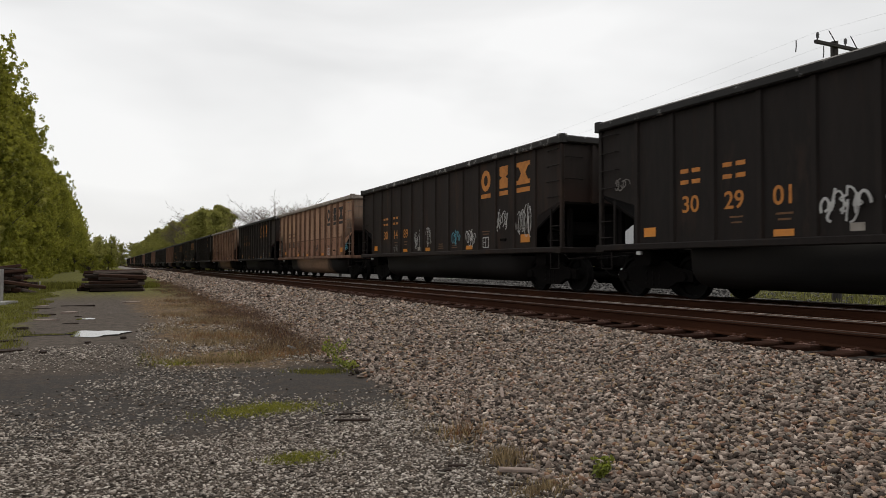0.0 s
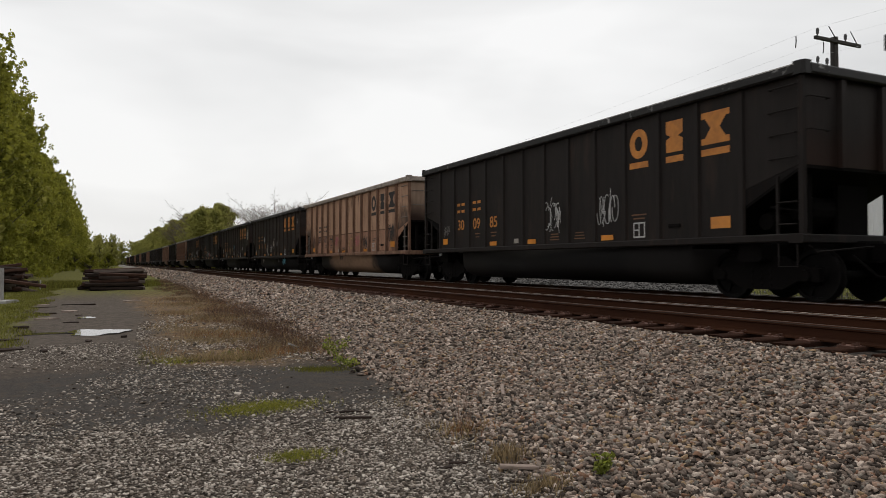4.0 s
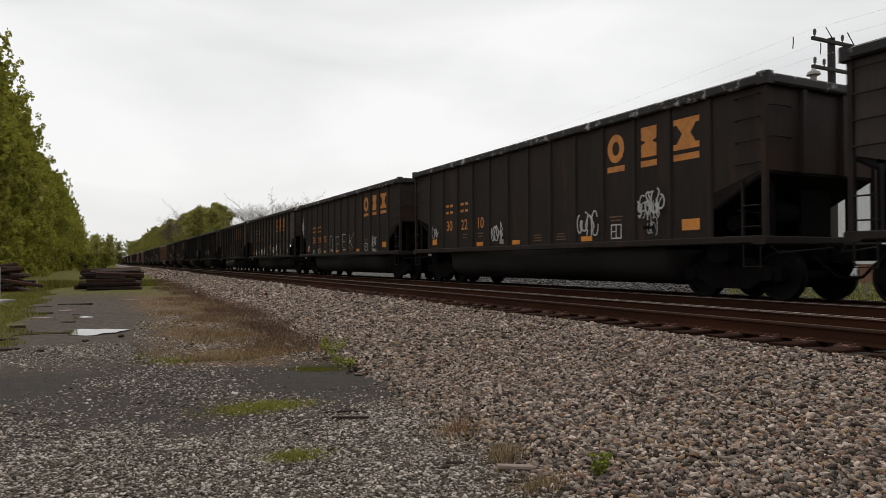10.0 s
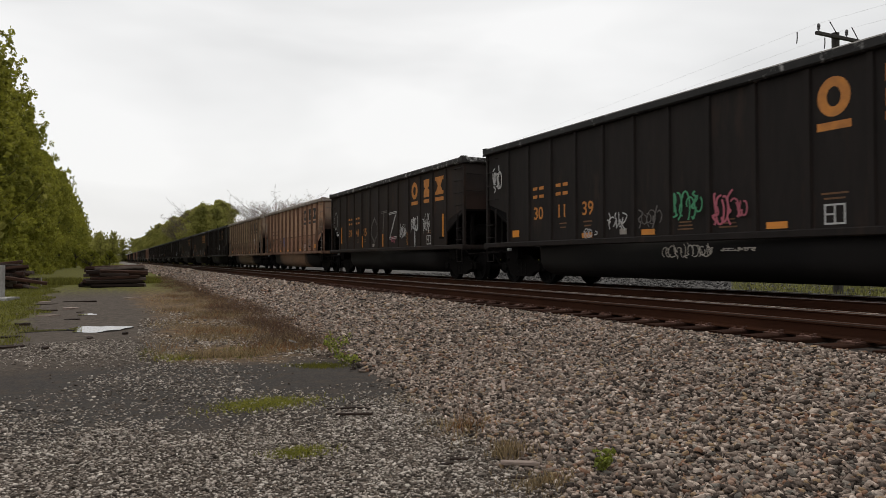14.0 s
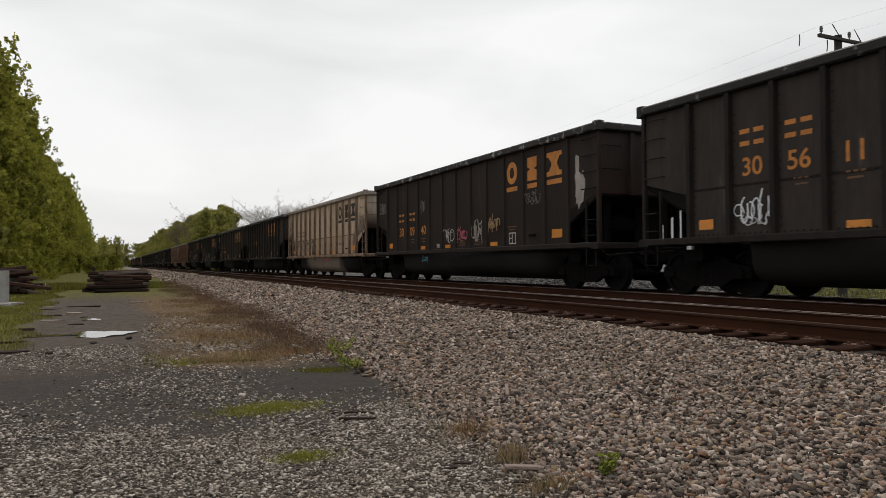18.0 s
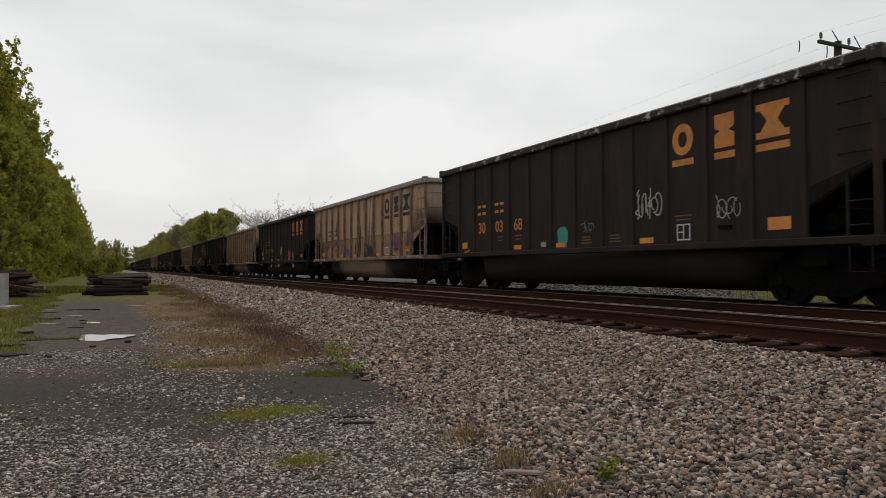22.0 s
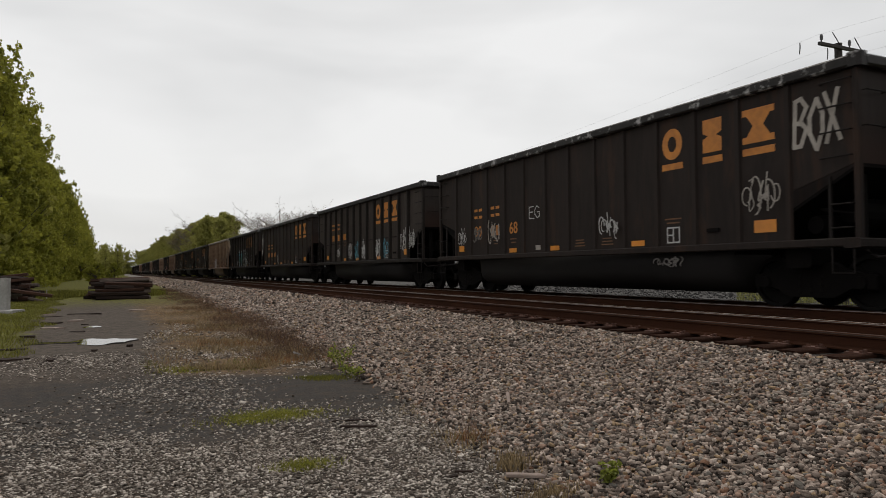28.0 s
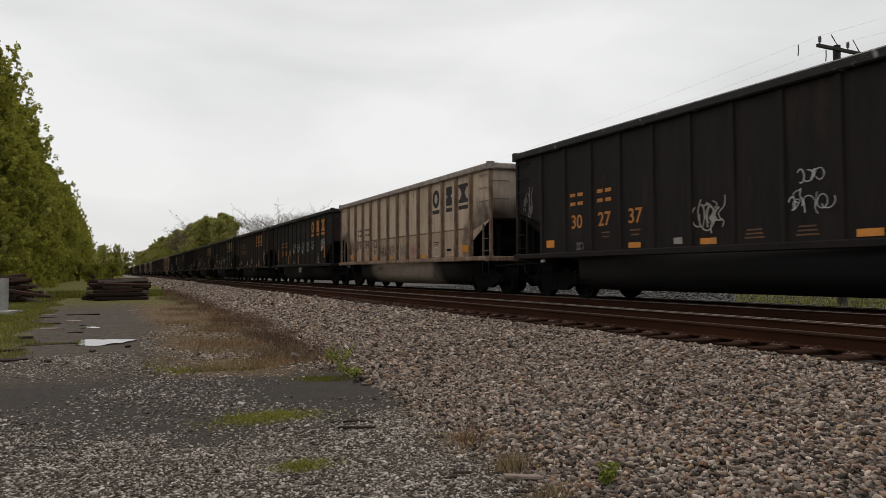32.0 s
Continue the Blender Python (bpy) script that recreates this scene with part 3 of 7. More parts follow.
    col = mix(step(wy, 40, 46), col, turf)
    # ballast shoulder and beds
    # near ground is darkened: shade in the gaps between stones, put into the colour
    gap_shade_bal = mix(step(hue.outputs[1], 0.0, 1.0), (0.018, 0.015, 0.013), (0.055, 0.047, 0.041))
    bal = mix(step(y, 12.0, 60.0), gap_shade_bal, mix(step(hue.outputs[1], 0.0, 1.0), (0.09, 0.081, 0.073), (0.24, 0.22, 0.20)))
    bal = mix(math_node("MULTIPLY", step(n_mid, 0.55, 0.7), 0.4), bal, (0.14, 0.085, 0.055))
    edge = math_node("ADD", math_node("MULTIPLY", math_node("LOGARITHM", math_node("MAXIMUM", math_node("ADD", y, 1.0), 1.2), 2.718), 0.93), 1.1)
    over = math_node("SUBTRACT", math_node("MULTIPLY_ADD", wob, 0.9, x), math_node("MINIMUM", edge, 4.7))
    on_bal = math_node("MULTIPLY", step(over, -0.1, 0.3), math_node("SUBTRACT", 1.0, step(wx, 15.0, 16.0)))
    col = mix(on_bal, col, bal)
    # far side: stone yard, then grass
    yard = math_node("MULTIPLY", step(math_node("SUBTRACT", math_node("MULTIPLY", y, 1.12), x), -1.5, 0.0), math_node("SUBTRACT", 1.0, step(wx, 44, 52)))
    far = mix(yard, turf, mix(step(hue.outputs[1], 0.0, 1.0), (0.035, 0.033, 0.032), (0.11, 0.105, 0.10)))
    col = mix(step(wx, 15.0, 16.0), col, far)
    l.new(col, p.inputs["Base Color"])
    p.inputs["Roughness"].default_value = 1.0
    p.inputs["Specular IOR Level"].default_value = 0.08
    b = n.new("ShaderNodeBump")
    b.inputs["Strength"].default_value, b.inputs["Distance"].default_value = 0.4, 0.02
    l.new(math_node("ADD", n_fine, math_node("MULTIPLY", vor.outputs["Distance"], -0.7)), b.inputs["Height"])
    l.new(b.outputs["Normal"], p.inputs["Normal"])
    return m


build_ground()

# ---- tracks ----
RAIL_PROFILE = [(-0.07, -0.18), (0.07, -0.18), (0.07, -0.165), (0.012, -0.145), (0.012, -0.05), (0.036, -0.038), (0.036, -0.008), (0.026, -0.002),
                (-0.026, -0.002), (-0.036, -0.008), (-0.036, -0.038), (-0.012, -0.05), (-0.012, -0.145), (-0.07, -0.165)]
Y0, Y1 = -40.0, 1050.0


def build_track(mid, label, near):
    root = thing("railway_track", label, "railway track", kind="structure", at=pose(mid, 0, RAIL_Z))
    for side in (-0.753, 0.753):
        rail = part("rail", Shape().prism([(side + a, b) for a, b in RAIL_PROFILE], "y", Y0, Y1), M["rail_side"], root)
        top = Shape().prism([(side - 0.038, -0.022), (side + 0.038, -0.022), (side + 0.037, -0.012), (side + 0.022, -0.001), (side, 0.001), (side - 0.022, -0.001), (side - 0.037, -0.012)], "y", Y0, Y1)
        part("rail_head", top, M["rail_top"] if side > 0 or not near else M["rail_top_dull"], rail, "worn steel running surface")
    tie = Shape().box(-1.3, 1.3, -0.115, 0.115, -0.36, -0.19, cut=0.012).mesh("tie", M["tie"])
    plate = Shape().box(-0.18, 0.18, -0.10, 0.10, -0.19, -0.172).box(-0.10, -0.07, -0.08, -0.05, -0.172, -0.14).box(0.07, 0.10, 0.05, 0.08, -0.172, -0.14)
    plate = plate.box(-0.15, -0.12, 0.04, 0.07, -0.172, -0.15).box(-0.15, -0.12, -0.07, -0.04, -0.172, -0.15).mesh("tie_plate", M["plate"])
    r = random.Random(3 if near else 4)
    gap, y, rest = 0.51, -4.0, []
    while y < 330:
        m = pose(r.uniform(-0.07, 0.07), y + r.uniform(-0.03, 0.03), r.uniform(-0.012, 0.006), 0, 0, r.uniform(-1.5, 1.5))
        if near and y < 55:
            ob = part("tie", tie, None, root, at=m)
            if y < 24:
                part("tie_plate", plate, None, ob, at=pose(-0.753, 0, 0))
        else:
            rest.append(m)
        y += gap
    s = Shape()
    for m in rest:
        s.box(-1.3, 1.3, -0.115, 0.115, -0.36, -0.19, m)
    ob = part("far_ties", s, M["tie"], root)
    ob["kind"] = "stuff"
    return root


build_track(NEAR_X, "rusty empty railway track on dark wooden ties in grey ballast", True)
build_track(FAR_X, "railway track with worn bright rails under the coal train", False)

# ---- loose stones ----
CUBE = np.array([(-1, -1, -1), (1, -1, -1), (1, 1, -1), (-1, 1, -1), (-1, -1, 1), (1, -1, 1), (1, 1, 1), (-1, 1, 1)], float) * 0.5
# a broken stone: three rings of six corners and a top
CHIP = [(i, (i + 1) % 6, 6 + (i + 1) % 6, 6 + i) for i in range(6)] + [(6 + i, 6 + (i + 1) % 6, 12 + (i + 1) % 6, 12 + i) for i in range(6)] + [(12, 13, 14, 15), (12, 15, 16, 17)]


def chips(n, r=rng):
    """n blocky stones with worn upper edges, about one across."""
    turn = (np.arange(6)[None] + r.uniform(-0.42, 0.42, (n, 6))) * math.pi / 3
    reach = r.uniform(0.30, 0.62, (n, 6))
    rings = []
    for k, z, loose in ((0.90, -0.5, 0.05), (1.0, 0.20, 0.22), (0.80, 0.5, 0.16)):
        rings.append(np.stack([np.cos(turn) * reach * k, np.sin(turn) * reach * k, z + r.uniform(-loose, loose, (n, 6))], -1))
    return np.concatenate(rings, 1)


def stones(name, x, y, size, label, material, sink=0.3, flat=0.6, tilt=0.38, lift=0.6, long=1.55, fine=False):
    n = len(x)
    if fine:
        co = chips(n)
    else:
        co = CUBE[None] * rng.uniform(0.66, 1.12, (n, 8, 1)) + rng.normal(0, 0.075, (n, 8, 3))
    co = co * rng.uniform(0.78, 1.22, (n, 1, 3)) * np.array([long, 1.0, flat])
    co = np.einsum("nij,nkj->nki", lying(n, tilt), co) * size[:, None, None]
    z = land(x, y) + size * (0.5 - sink + rng.uniform(-lift, lift, n)) * flat
    co += np.stack([x, y, z], 1)[:, None, :]
    tagged(new(name, quads_mesh(name, co, material, faces=CHIP if fine else BOX)), label, "ballast" if "ballast" in label else "gravel", kind="stuff")


def spread(n, x0, x1, y0, y1):
    return rng.uniform(x0, x1, n), rng.uniform(y0, y1, n)


def laid(cell, x0, x1, y0, y1, loose=0.42):
    """One place to a cell, shaken out of line."""
    gx, gy = np.meshgrid(np.arange(x0, x1, cell), np.arange(y0, y1, cell))
    gx, gy = gx.reshape(-1), gy.reshape(-1)
    return gx + rng.uniform(-loose, loose, len(gx)) * cell, gy + rng.uniform(-loose, loose, len(gy)) * cell


def single_stones(x, y, cell):
    """The stones right before the camera, each one by itself on the ground."""
    r = random.Random(77)
    shapes = []
    for co in chips(20):
        co = co * rng.uniform(0.78, 1.22, (1, 3)) * np.array([1.65, 1.0, 0.50])
        shapes.append(quads_mesh("stone", co[None], M["single_stone"], faces=CHIP))
    ground = bpy.data.objects["ground"]
    for a, b in zip(x, y):
        k = cell * (r.gammavariate(9, 0.055) + 0.62)
        m = pose(float(a), float(b), float(land(a, b)) + k * (0.35 + r.uniform(-0.25, 0.25)) * 0.50, r.gauss(0, 20), r.gauss(0, 20), r.uniform(0, 360))
        part("stone", r.choice(shapes), None, ground, at=m @ Matrix.Scale(k, 4))


def build_stones():
    # near shoulder: one close layer and loose stones on it, then coarser stretches beyond it
    for y0, y1, cell, on_top in ((1.0, 8.5, 0.0295, 0.28), (8.5, 14.0, 0.0325, 0.28), (14.0, 24.0, 0.041, 0.30), (24.0, 62.0, 0.062, 0.25), (62.0, 170.0, 0.13, 0.0)):
        for layer in (0, 1):
            x, y = laid(cell, 1.6, 6.7, y0, y1, 0.30 if layer == 0 else 0.6)
            keep = (x > toe_x(y) + 0.04 + rng.normal(0, 1, len(x)) * np.where(y < 9.5, 0.13, 0.22) - 0.06 * layer) & (x < 6.66 - 0.10 * layer - np.abs(rng.normal(0, 0.07, len(x)))) & (np.hypot(x, y) > 2.2)
            if layer:
                keep &= rng.uniform(0, 1, len(x)) < on_top
            x, y = x[keep], y[keep]
            if not len(x):
                continue
            if layer == 0 and y0 < 2:
                single = (x > 3.05) & (x < 4.05) & (y > 3.1) & (y < 3.72)
                single_stones(x[single][:140], y[single][:140], cell)
                x, y = np.delete(x, np.flatnonzero(single)[:140]), np.delete(y, np.flatnonzero(single)[:140])
            size = cell * (rng.gamma(9, 0.055, len(x)) + 0.62)
            stones("ballast_stones", x, y, size, "angular grey and tan crushed ballast stones on the shoulder", M["stone"], sink=0.15 if layer == 0 else -0.70, flat=0.50, tilt=0.36, lift=0.5, long=1.65, fine=y1 < 9)
    x, y = laid(0.08, 1.2, 6.7, -14.0, 1.0)
    keep = x > toe_x(np.maximum(y, 0)) + rng.normal(0, 0.22, len(x))
    stones("rear_ballast_stones", x[keep], y[keep], rng.uniform(0.05, 0.10, keep.sum()), "angular grey ballast on the shoulder behind", M["stone"], sink=0.2, flat=0.6, tilt=0.5)
    x, y = laid(0.045, 1.2, 6.7, -4.0, 1.0)
    keep = (x > toe_x(np.maximum(y, 0)) + rng.normal(0, 0.22, len(x))) & (rng.uniform(0, 1, len(x)) < np.clip((y + 4) / 4, 0, 1))
    stones("rear_ballast_stones", x[keep], y[keep], rng.uniform(0.03, 0.055, keep.sum()), "angular grey ballast on the shoulder behind", M["stone"], sink=-0.2, flat=0.6, tilt=0.5)
    x, y = laid(0.10, -9.0, 2.1, -12.0, 6.0, 0.9)
    keep = ~((x > -2.8) & (y > 3.0)) & (rng.uniform(0, 1, len(x)) < 0.55)
    stones("rear_gravel", x[keep], y[keep], rng.gamma(4, 0.0045, keep.sum()) + 0.012, "loose grey gravel on the open lot", M["gravel"], sink=0.1, flat=0.42, tilt=0.25)
    # between the ties of the near track and between the two tracks
    x, y = spread(9500, 7.3, 11.0, 1.0, 40.0)
    stones("bed_ballast_stones", x, y, rng.uniform(0.04, 0.075, len(x)), "dark ballast between the ties and tracks", M["stone"], sink=0.45)
    # lot
    x, y = laid(0.0145, -3.8, 3.2, 1.6, 7.8, 0.9)
    keep = (rng.uniform(0, 1, len(x)) < np.clip((y - 1.6) / 1.4, 0, 1) * np.clip((x + 3.8) / 1.0, 0, 1)) & (x < toe_x(np.maximum(y, 0)) + 0.2) & ~((x > 1.9) & (y > 6.3) & (rng.uniform(0, 1, len(x)) < 0.4)) & (rng.uniform(0, 1, len(x)) < np.clip(0.15 + 0.08 * np.clip(x, -3, 0.5) + (6.85 - y) * 0.9 * np.clip(0.75 + 0.2 * x, 0.45, 1.0) + 0.35 * np.sin(2.1 * x + 1.3 * y) + 0.25 * np.sin(5.1 * x - 3.7 * y) + 0.02, 0.15, 0.86))
    x, y = x[keep], y[keep]
    thin = rng.uniform(0, 1, len(x)) < 0.62
    x, y = x[thin], y[thin]
    stones("lot_gravel", x, y, rng.gamma(4, 0.0021, len(x)) + 0.0052, "loose grey gravel lying on the lot", M["gravel"], sink=0.1, flat=0.42, tilt=0.25)
    x, y = spread(38000, -4.5, 3.2, 5.6, 14.0)
    keep = (x < toe_x(y) + 0.1) & (np.sin(1.9 * x + 0.7 * y) + np.sin(0.8 * x - 1.5 * y + 2) + rng.normal(0, 0.6, len(x)) > 0.25) & ~((x > 1.5) & (y > 6.4) & (y < 10.2) & (rng.uniform(0, 1, len(x)) < 0.6))
    x, y = x[keep], y[keep]
    stones("scattered_gravel", x, y, rng.gamma(4, 0.0024, len(x)) + 0.0065, "gravel scattered thinly over worn asphalt", M["gravel"], sink=0.1, flat=0.4, tilt=0.25)
    # pale gravel among the straw at the foot of the ballast
    x, y = spread(9000, 0.2, 3.6, 10.6, 21.0)
    keep = (x < toe_x(y)) & (x > 0.3 + 0.05 * (y - 10.6)) & (np.sin(2.6 * x + 1.7 * y) + np.sin(3.1 * x - 1.2 * y) + rng.normal(0, 0.7, len(x)) > 0.2)
    x, y = x[keep], y[keep]
    stones("pale_gravel", x, y, rng.gamma(4, 0.0034, len(x)) + 0.009, "pale gravel among straw at the foot of the ballast", M["gravel"], sink=0.1, flat=0.5, tilt=0.3)
    # far side: shoulder and dark yard
    x, y = spread(9000, 13.2, 17.5, 2.0, 45.0)
    stones("outer_ballast_stones", x, y, rng.uniform(0.05, 0.10, len(x)), "grey ballast stones behind the train", M["yard"])
    x, y = spread(10000, 17.0, 44.0, 16.0, 60.0)
    stones("yard_stones", x, y, rng.uniform(0.05, 0.13, len(x)), "coarse grey stone spread over the yard behind the train", M["yard"])


build_stones()

# ---- coal cars ----
# A car's own space: y runs forward along the track, -x is the side that the camera sees, z = 0 is the rail top.
SIDE = 1.50
SILL, RIM = 1.10, 3.80
# half length, first rib from the front end, gap between ribs, number of ribs
BODIES = {"long": (7.51, 1.21, 1.05, 13), "short": (7.12, 1.32, 0.965, 13), "barred": (7.30, 1.33, 1.087, 12)}
# distances from the front end: the columns of the car's number, the emblem, the reflectors, the inspection panel
COLUMNS = {"long": (2.72, 3.78, 4.83), "short": (2.76, 3.70, 4.67), "barred": (2.95, 4.00, 5.00)}
EMBLEM = {"long": (11.10, 12.15, 13.20), "short": (9.42, 10.38, 11.38), "barred": (10.58, 11.66, 12.73)}
REFLECTORS = {"long": (1.60, 4.82, 6.90, 10.05, 13.32), "short": (1.70, 4.72, 6.66, 9.52, 12.62), "barred": (1.62, 4.70, 7.27, 9.92, 13.05)}
PANEL = {"long": 11.10, "short": 10.42, "barred": 11.85}
AXLE, WHEEL_R = 0.89, 0.457
WHEELS = []


def rib_places(body):
    half, first, gap, count = BODIES[body]
    return [half - first - gap * i for i in range(count)]


def side_outline(ribs, half):
    """The side sheet, cut up at both lower corners."""
    return [(ribs[0], SILL), (ribs[0], 1.98), (half, 2.34), (half, RIM), (-half, RIM), (-half, 2.34), (ribs[-1], 1.98), (ribs[-1], SILL)]


def tub_shape(end):
    out = [(-1.40, 1.12)]
    for i in range(23):
        a = math.pi + math.pi * i / 22
        out.append((1.36 * math.copysign(abs(math.cos(a)) ** 0.55, math.cos(a)), 0.78 + 0.56 * -abs(math.sin(a)) ** 0.75))
    out.append((1.40, 1.12))
    return Shape().prism(out, "y", -end, end)


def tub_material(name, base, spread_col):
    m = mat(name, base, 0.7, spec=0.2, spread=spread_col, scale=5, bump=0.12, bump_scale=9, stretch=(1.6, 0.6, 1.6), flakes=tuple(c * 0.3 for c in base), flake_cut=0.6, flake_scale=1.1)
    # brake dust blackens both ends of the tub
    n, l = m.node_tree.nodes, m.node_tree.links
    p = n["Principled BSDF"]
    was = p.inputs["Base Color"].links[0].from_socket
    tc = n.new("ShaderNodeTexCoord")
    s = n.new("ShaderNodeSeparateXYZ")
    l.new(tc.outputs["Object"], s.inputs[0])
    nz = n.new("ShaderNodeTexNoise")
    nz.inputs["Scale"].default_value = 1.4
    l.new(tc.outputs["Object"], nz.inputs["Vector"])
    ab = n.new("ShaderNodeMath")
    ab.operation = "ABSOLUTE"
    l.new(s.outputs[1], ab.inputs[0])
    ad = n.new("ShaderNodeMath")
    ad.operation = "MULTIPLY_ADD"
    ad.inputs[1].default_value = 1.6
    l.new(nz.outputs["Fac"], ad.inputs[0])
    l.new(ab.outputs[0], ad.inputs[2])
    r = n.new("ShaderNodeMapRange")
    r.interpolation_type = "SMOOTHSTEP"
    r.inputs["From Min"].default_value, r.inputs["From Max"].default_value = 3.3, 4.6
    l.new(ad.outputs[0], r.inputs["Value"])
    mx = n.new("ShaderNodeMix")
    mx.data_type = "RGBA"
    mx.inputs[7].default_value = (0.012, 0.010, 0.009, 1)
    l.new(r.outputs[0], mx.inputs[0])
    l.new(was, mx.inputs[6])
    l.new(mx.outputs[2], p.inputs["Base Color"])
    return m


def end_material(name, base):
    m = mat(name, base, 0.72, spec=0.2, spread=tuple(c * 0.6 for c in base), scale=5, bump=0.12, bump_scale=9, stretch=streak)
    n, l = m.node_tree.nodes, m.node_tree.links
    p = n["Principled BSDF"]
    was = p.inputs["Base Color"].links[0].from_socket
    tc = n.new("ShaderNodeTexCoord")
    sp = n.new("ShaderNodeTexNoise")
    sp.inputs["Scale"].default_value = 0.7
    l.new(tc.outputs["Object"], sp.inputs["Vector"])
    s = n.new("ShaderNodeSeparateXYZ")
    l.new(tc.outputs["Object"], s.inputs[0])
    ad = n.new("ShaderNodeMath")
    ad.operation = "MULTIPLY_ADD"
    ad.inputs[1].default_value = -1.5
    l.new(sp.outputs["Fac"], ad.inputs[0])
    l.new(s.outputs[2], ad.inputs[2])
    r = n.new("ShaderNodeMapRange")
    r.interpolation_type = "SMOOTHSTEP"
    r.inputs["From Min"].default_value, r.inputs["From Max"].default_value = 2.75, 1.6
    l.new(ad.outputs[0], r.inputs["Value"])
    mx = n.new("ShaderNodeMix")
    mx.data_type = "RGBA"
    mx.inputs[7].default_value = (0.036, 0.020, 0.015, 1)
    l.new(r.outputs[0], mx.inputs[0])
    l.new(was, mx.inputs[6])
    l.new(mx.outputs[2], p.inputs["Base Color"])
    return m


KINDS = {
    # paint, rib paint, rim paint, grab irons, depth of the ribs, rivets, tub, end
    # end tones of the dark cars are lifted to carry a veil of haze
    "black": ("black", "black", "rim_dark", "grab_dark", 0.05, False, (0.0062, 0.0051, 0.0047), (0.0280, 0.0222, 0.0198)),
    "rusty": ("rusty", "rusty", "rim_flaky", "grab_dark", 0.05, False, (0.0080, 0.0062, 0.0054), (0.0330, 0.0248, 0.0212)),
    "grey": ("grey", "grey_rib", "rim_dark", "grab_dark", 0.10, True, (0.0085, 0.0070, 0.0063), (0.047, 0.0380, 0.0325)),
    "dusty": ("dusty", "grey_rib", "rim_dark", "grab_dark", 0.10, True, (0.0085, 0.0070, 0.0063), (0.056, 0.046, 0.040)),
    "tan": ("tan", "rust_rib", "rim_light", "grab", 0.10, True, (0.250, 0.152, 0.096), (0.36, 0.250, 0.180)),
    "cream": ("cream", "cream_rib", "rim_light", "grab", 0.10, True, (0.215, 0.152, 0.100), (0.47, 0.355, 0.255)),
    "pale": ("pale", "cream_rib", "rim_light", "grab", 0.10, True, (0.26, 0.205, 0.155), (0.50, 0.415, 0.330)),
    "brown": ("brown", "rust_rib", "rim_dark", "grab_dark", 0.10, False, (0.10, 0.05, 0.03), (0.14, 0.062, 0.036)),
}
LABELS = {
    "black": "black open-top coal hopper car with orange stencils, on rails",
    "rusty": "rust-stained black coal hopper car with orange stencils, on rails",
    "grey": "dusty dark grey ribbed coal car with orange stencils, on rails",
    "dusty": "dust-grey ribbed coal car with orange stencils, on rails",
    "tan": "rust-streaked tan ribbed coal car with black stencils, on rails",
    "cream": "weathered cream ribbed coal car with black stencils, on rails",
    "pale": "chalky off-white ribbed coal car with black stencils, on rails",
    "brown": "rusty brown ribbed coal car in the moving train",
}


def build_truck(root, y, near=True):
    truck = part("truck", Shape().box(-1.0, 1.0, -0.24, 0.24, 0.36, 0.66, cut=0.04), M["near_black"], root, at=pose(0, y, 0))
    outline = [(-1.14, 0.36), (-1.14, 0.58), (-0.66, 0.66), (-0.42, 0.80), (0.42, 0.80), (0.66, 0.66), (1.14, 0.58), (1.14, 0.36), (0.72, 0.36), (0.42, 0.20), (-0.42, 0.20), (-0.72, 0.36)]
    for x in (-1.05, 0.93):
        frame_part = part("side_frame", Shape().prism(outline, "x", x, x + 0.12), M["near_black"], truck)
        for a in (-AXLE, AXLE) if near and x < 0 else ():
            part("bearing_cap", Shape().lathe([(x - 0.05, 0.0), (x - 0.05, 0.10), (x + 0.02, 0.12), (x + 0.14, 0.12), (x + 0.16, 0.0)], "x", 10, (0, a, WHEEL_R)), M["near_black"], frame_part)
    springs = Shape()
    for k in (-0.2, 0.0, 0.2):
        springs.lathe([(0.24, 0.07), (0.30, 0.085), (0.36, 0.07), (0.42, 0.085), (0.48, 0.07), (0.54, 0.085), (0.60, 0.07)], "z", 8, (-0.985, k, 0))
    part("spring_nest", springs, M["near_black"], truck)["kind"] = "stuff"
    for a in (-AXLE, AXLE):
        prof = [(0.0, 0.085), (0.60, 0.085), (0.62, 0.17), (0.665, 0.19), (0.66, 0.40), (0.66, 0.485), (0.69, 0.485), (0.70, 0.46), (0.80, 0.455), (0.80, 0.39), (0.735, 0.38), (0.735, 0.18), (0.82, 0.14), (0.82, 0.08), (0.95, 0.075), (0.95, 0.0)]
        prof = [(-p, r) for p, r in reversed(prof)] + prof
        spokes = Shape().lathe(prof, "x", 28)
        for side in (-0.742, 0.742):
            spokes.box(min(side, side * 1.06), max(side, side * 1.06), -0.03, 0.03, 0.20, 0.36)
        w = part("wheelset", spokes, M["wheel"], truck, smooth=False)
        w.matrix_parent_inverse = Matrix.Translation((0, a, WHEEL_R))
        WHEELS.append(w)
    return truck


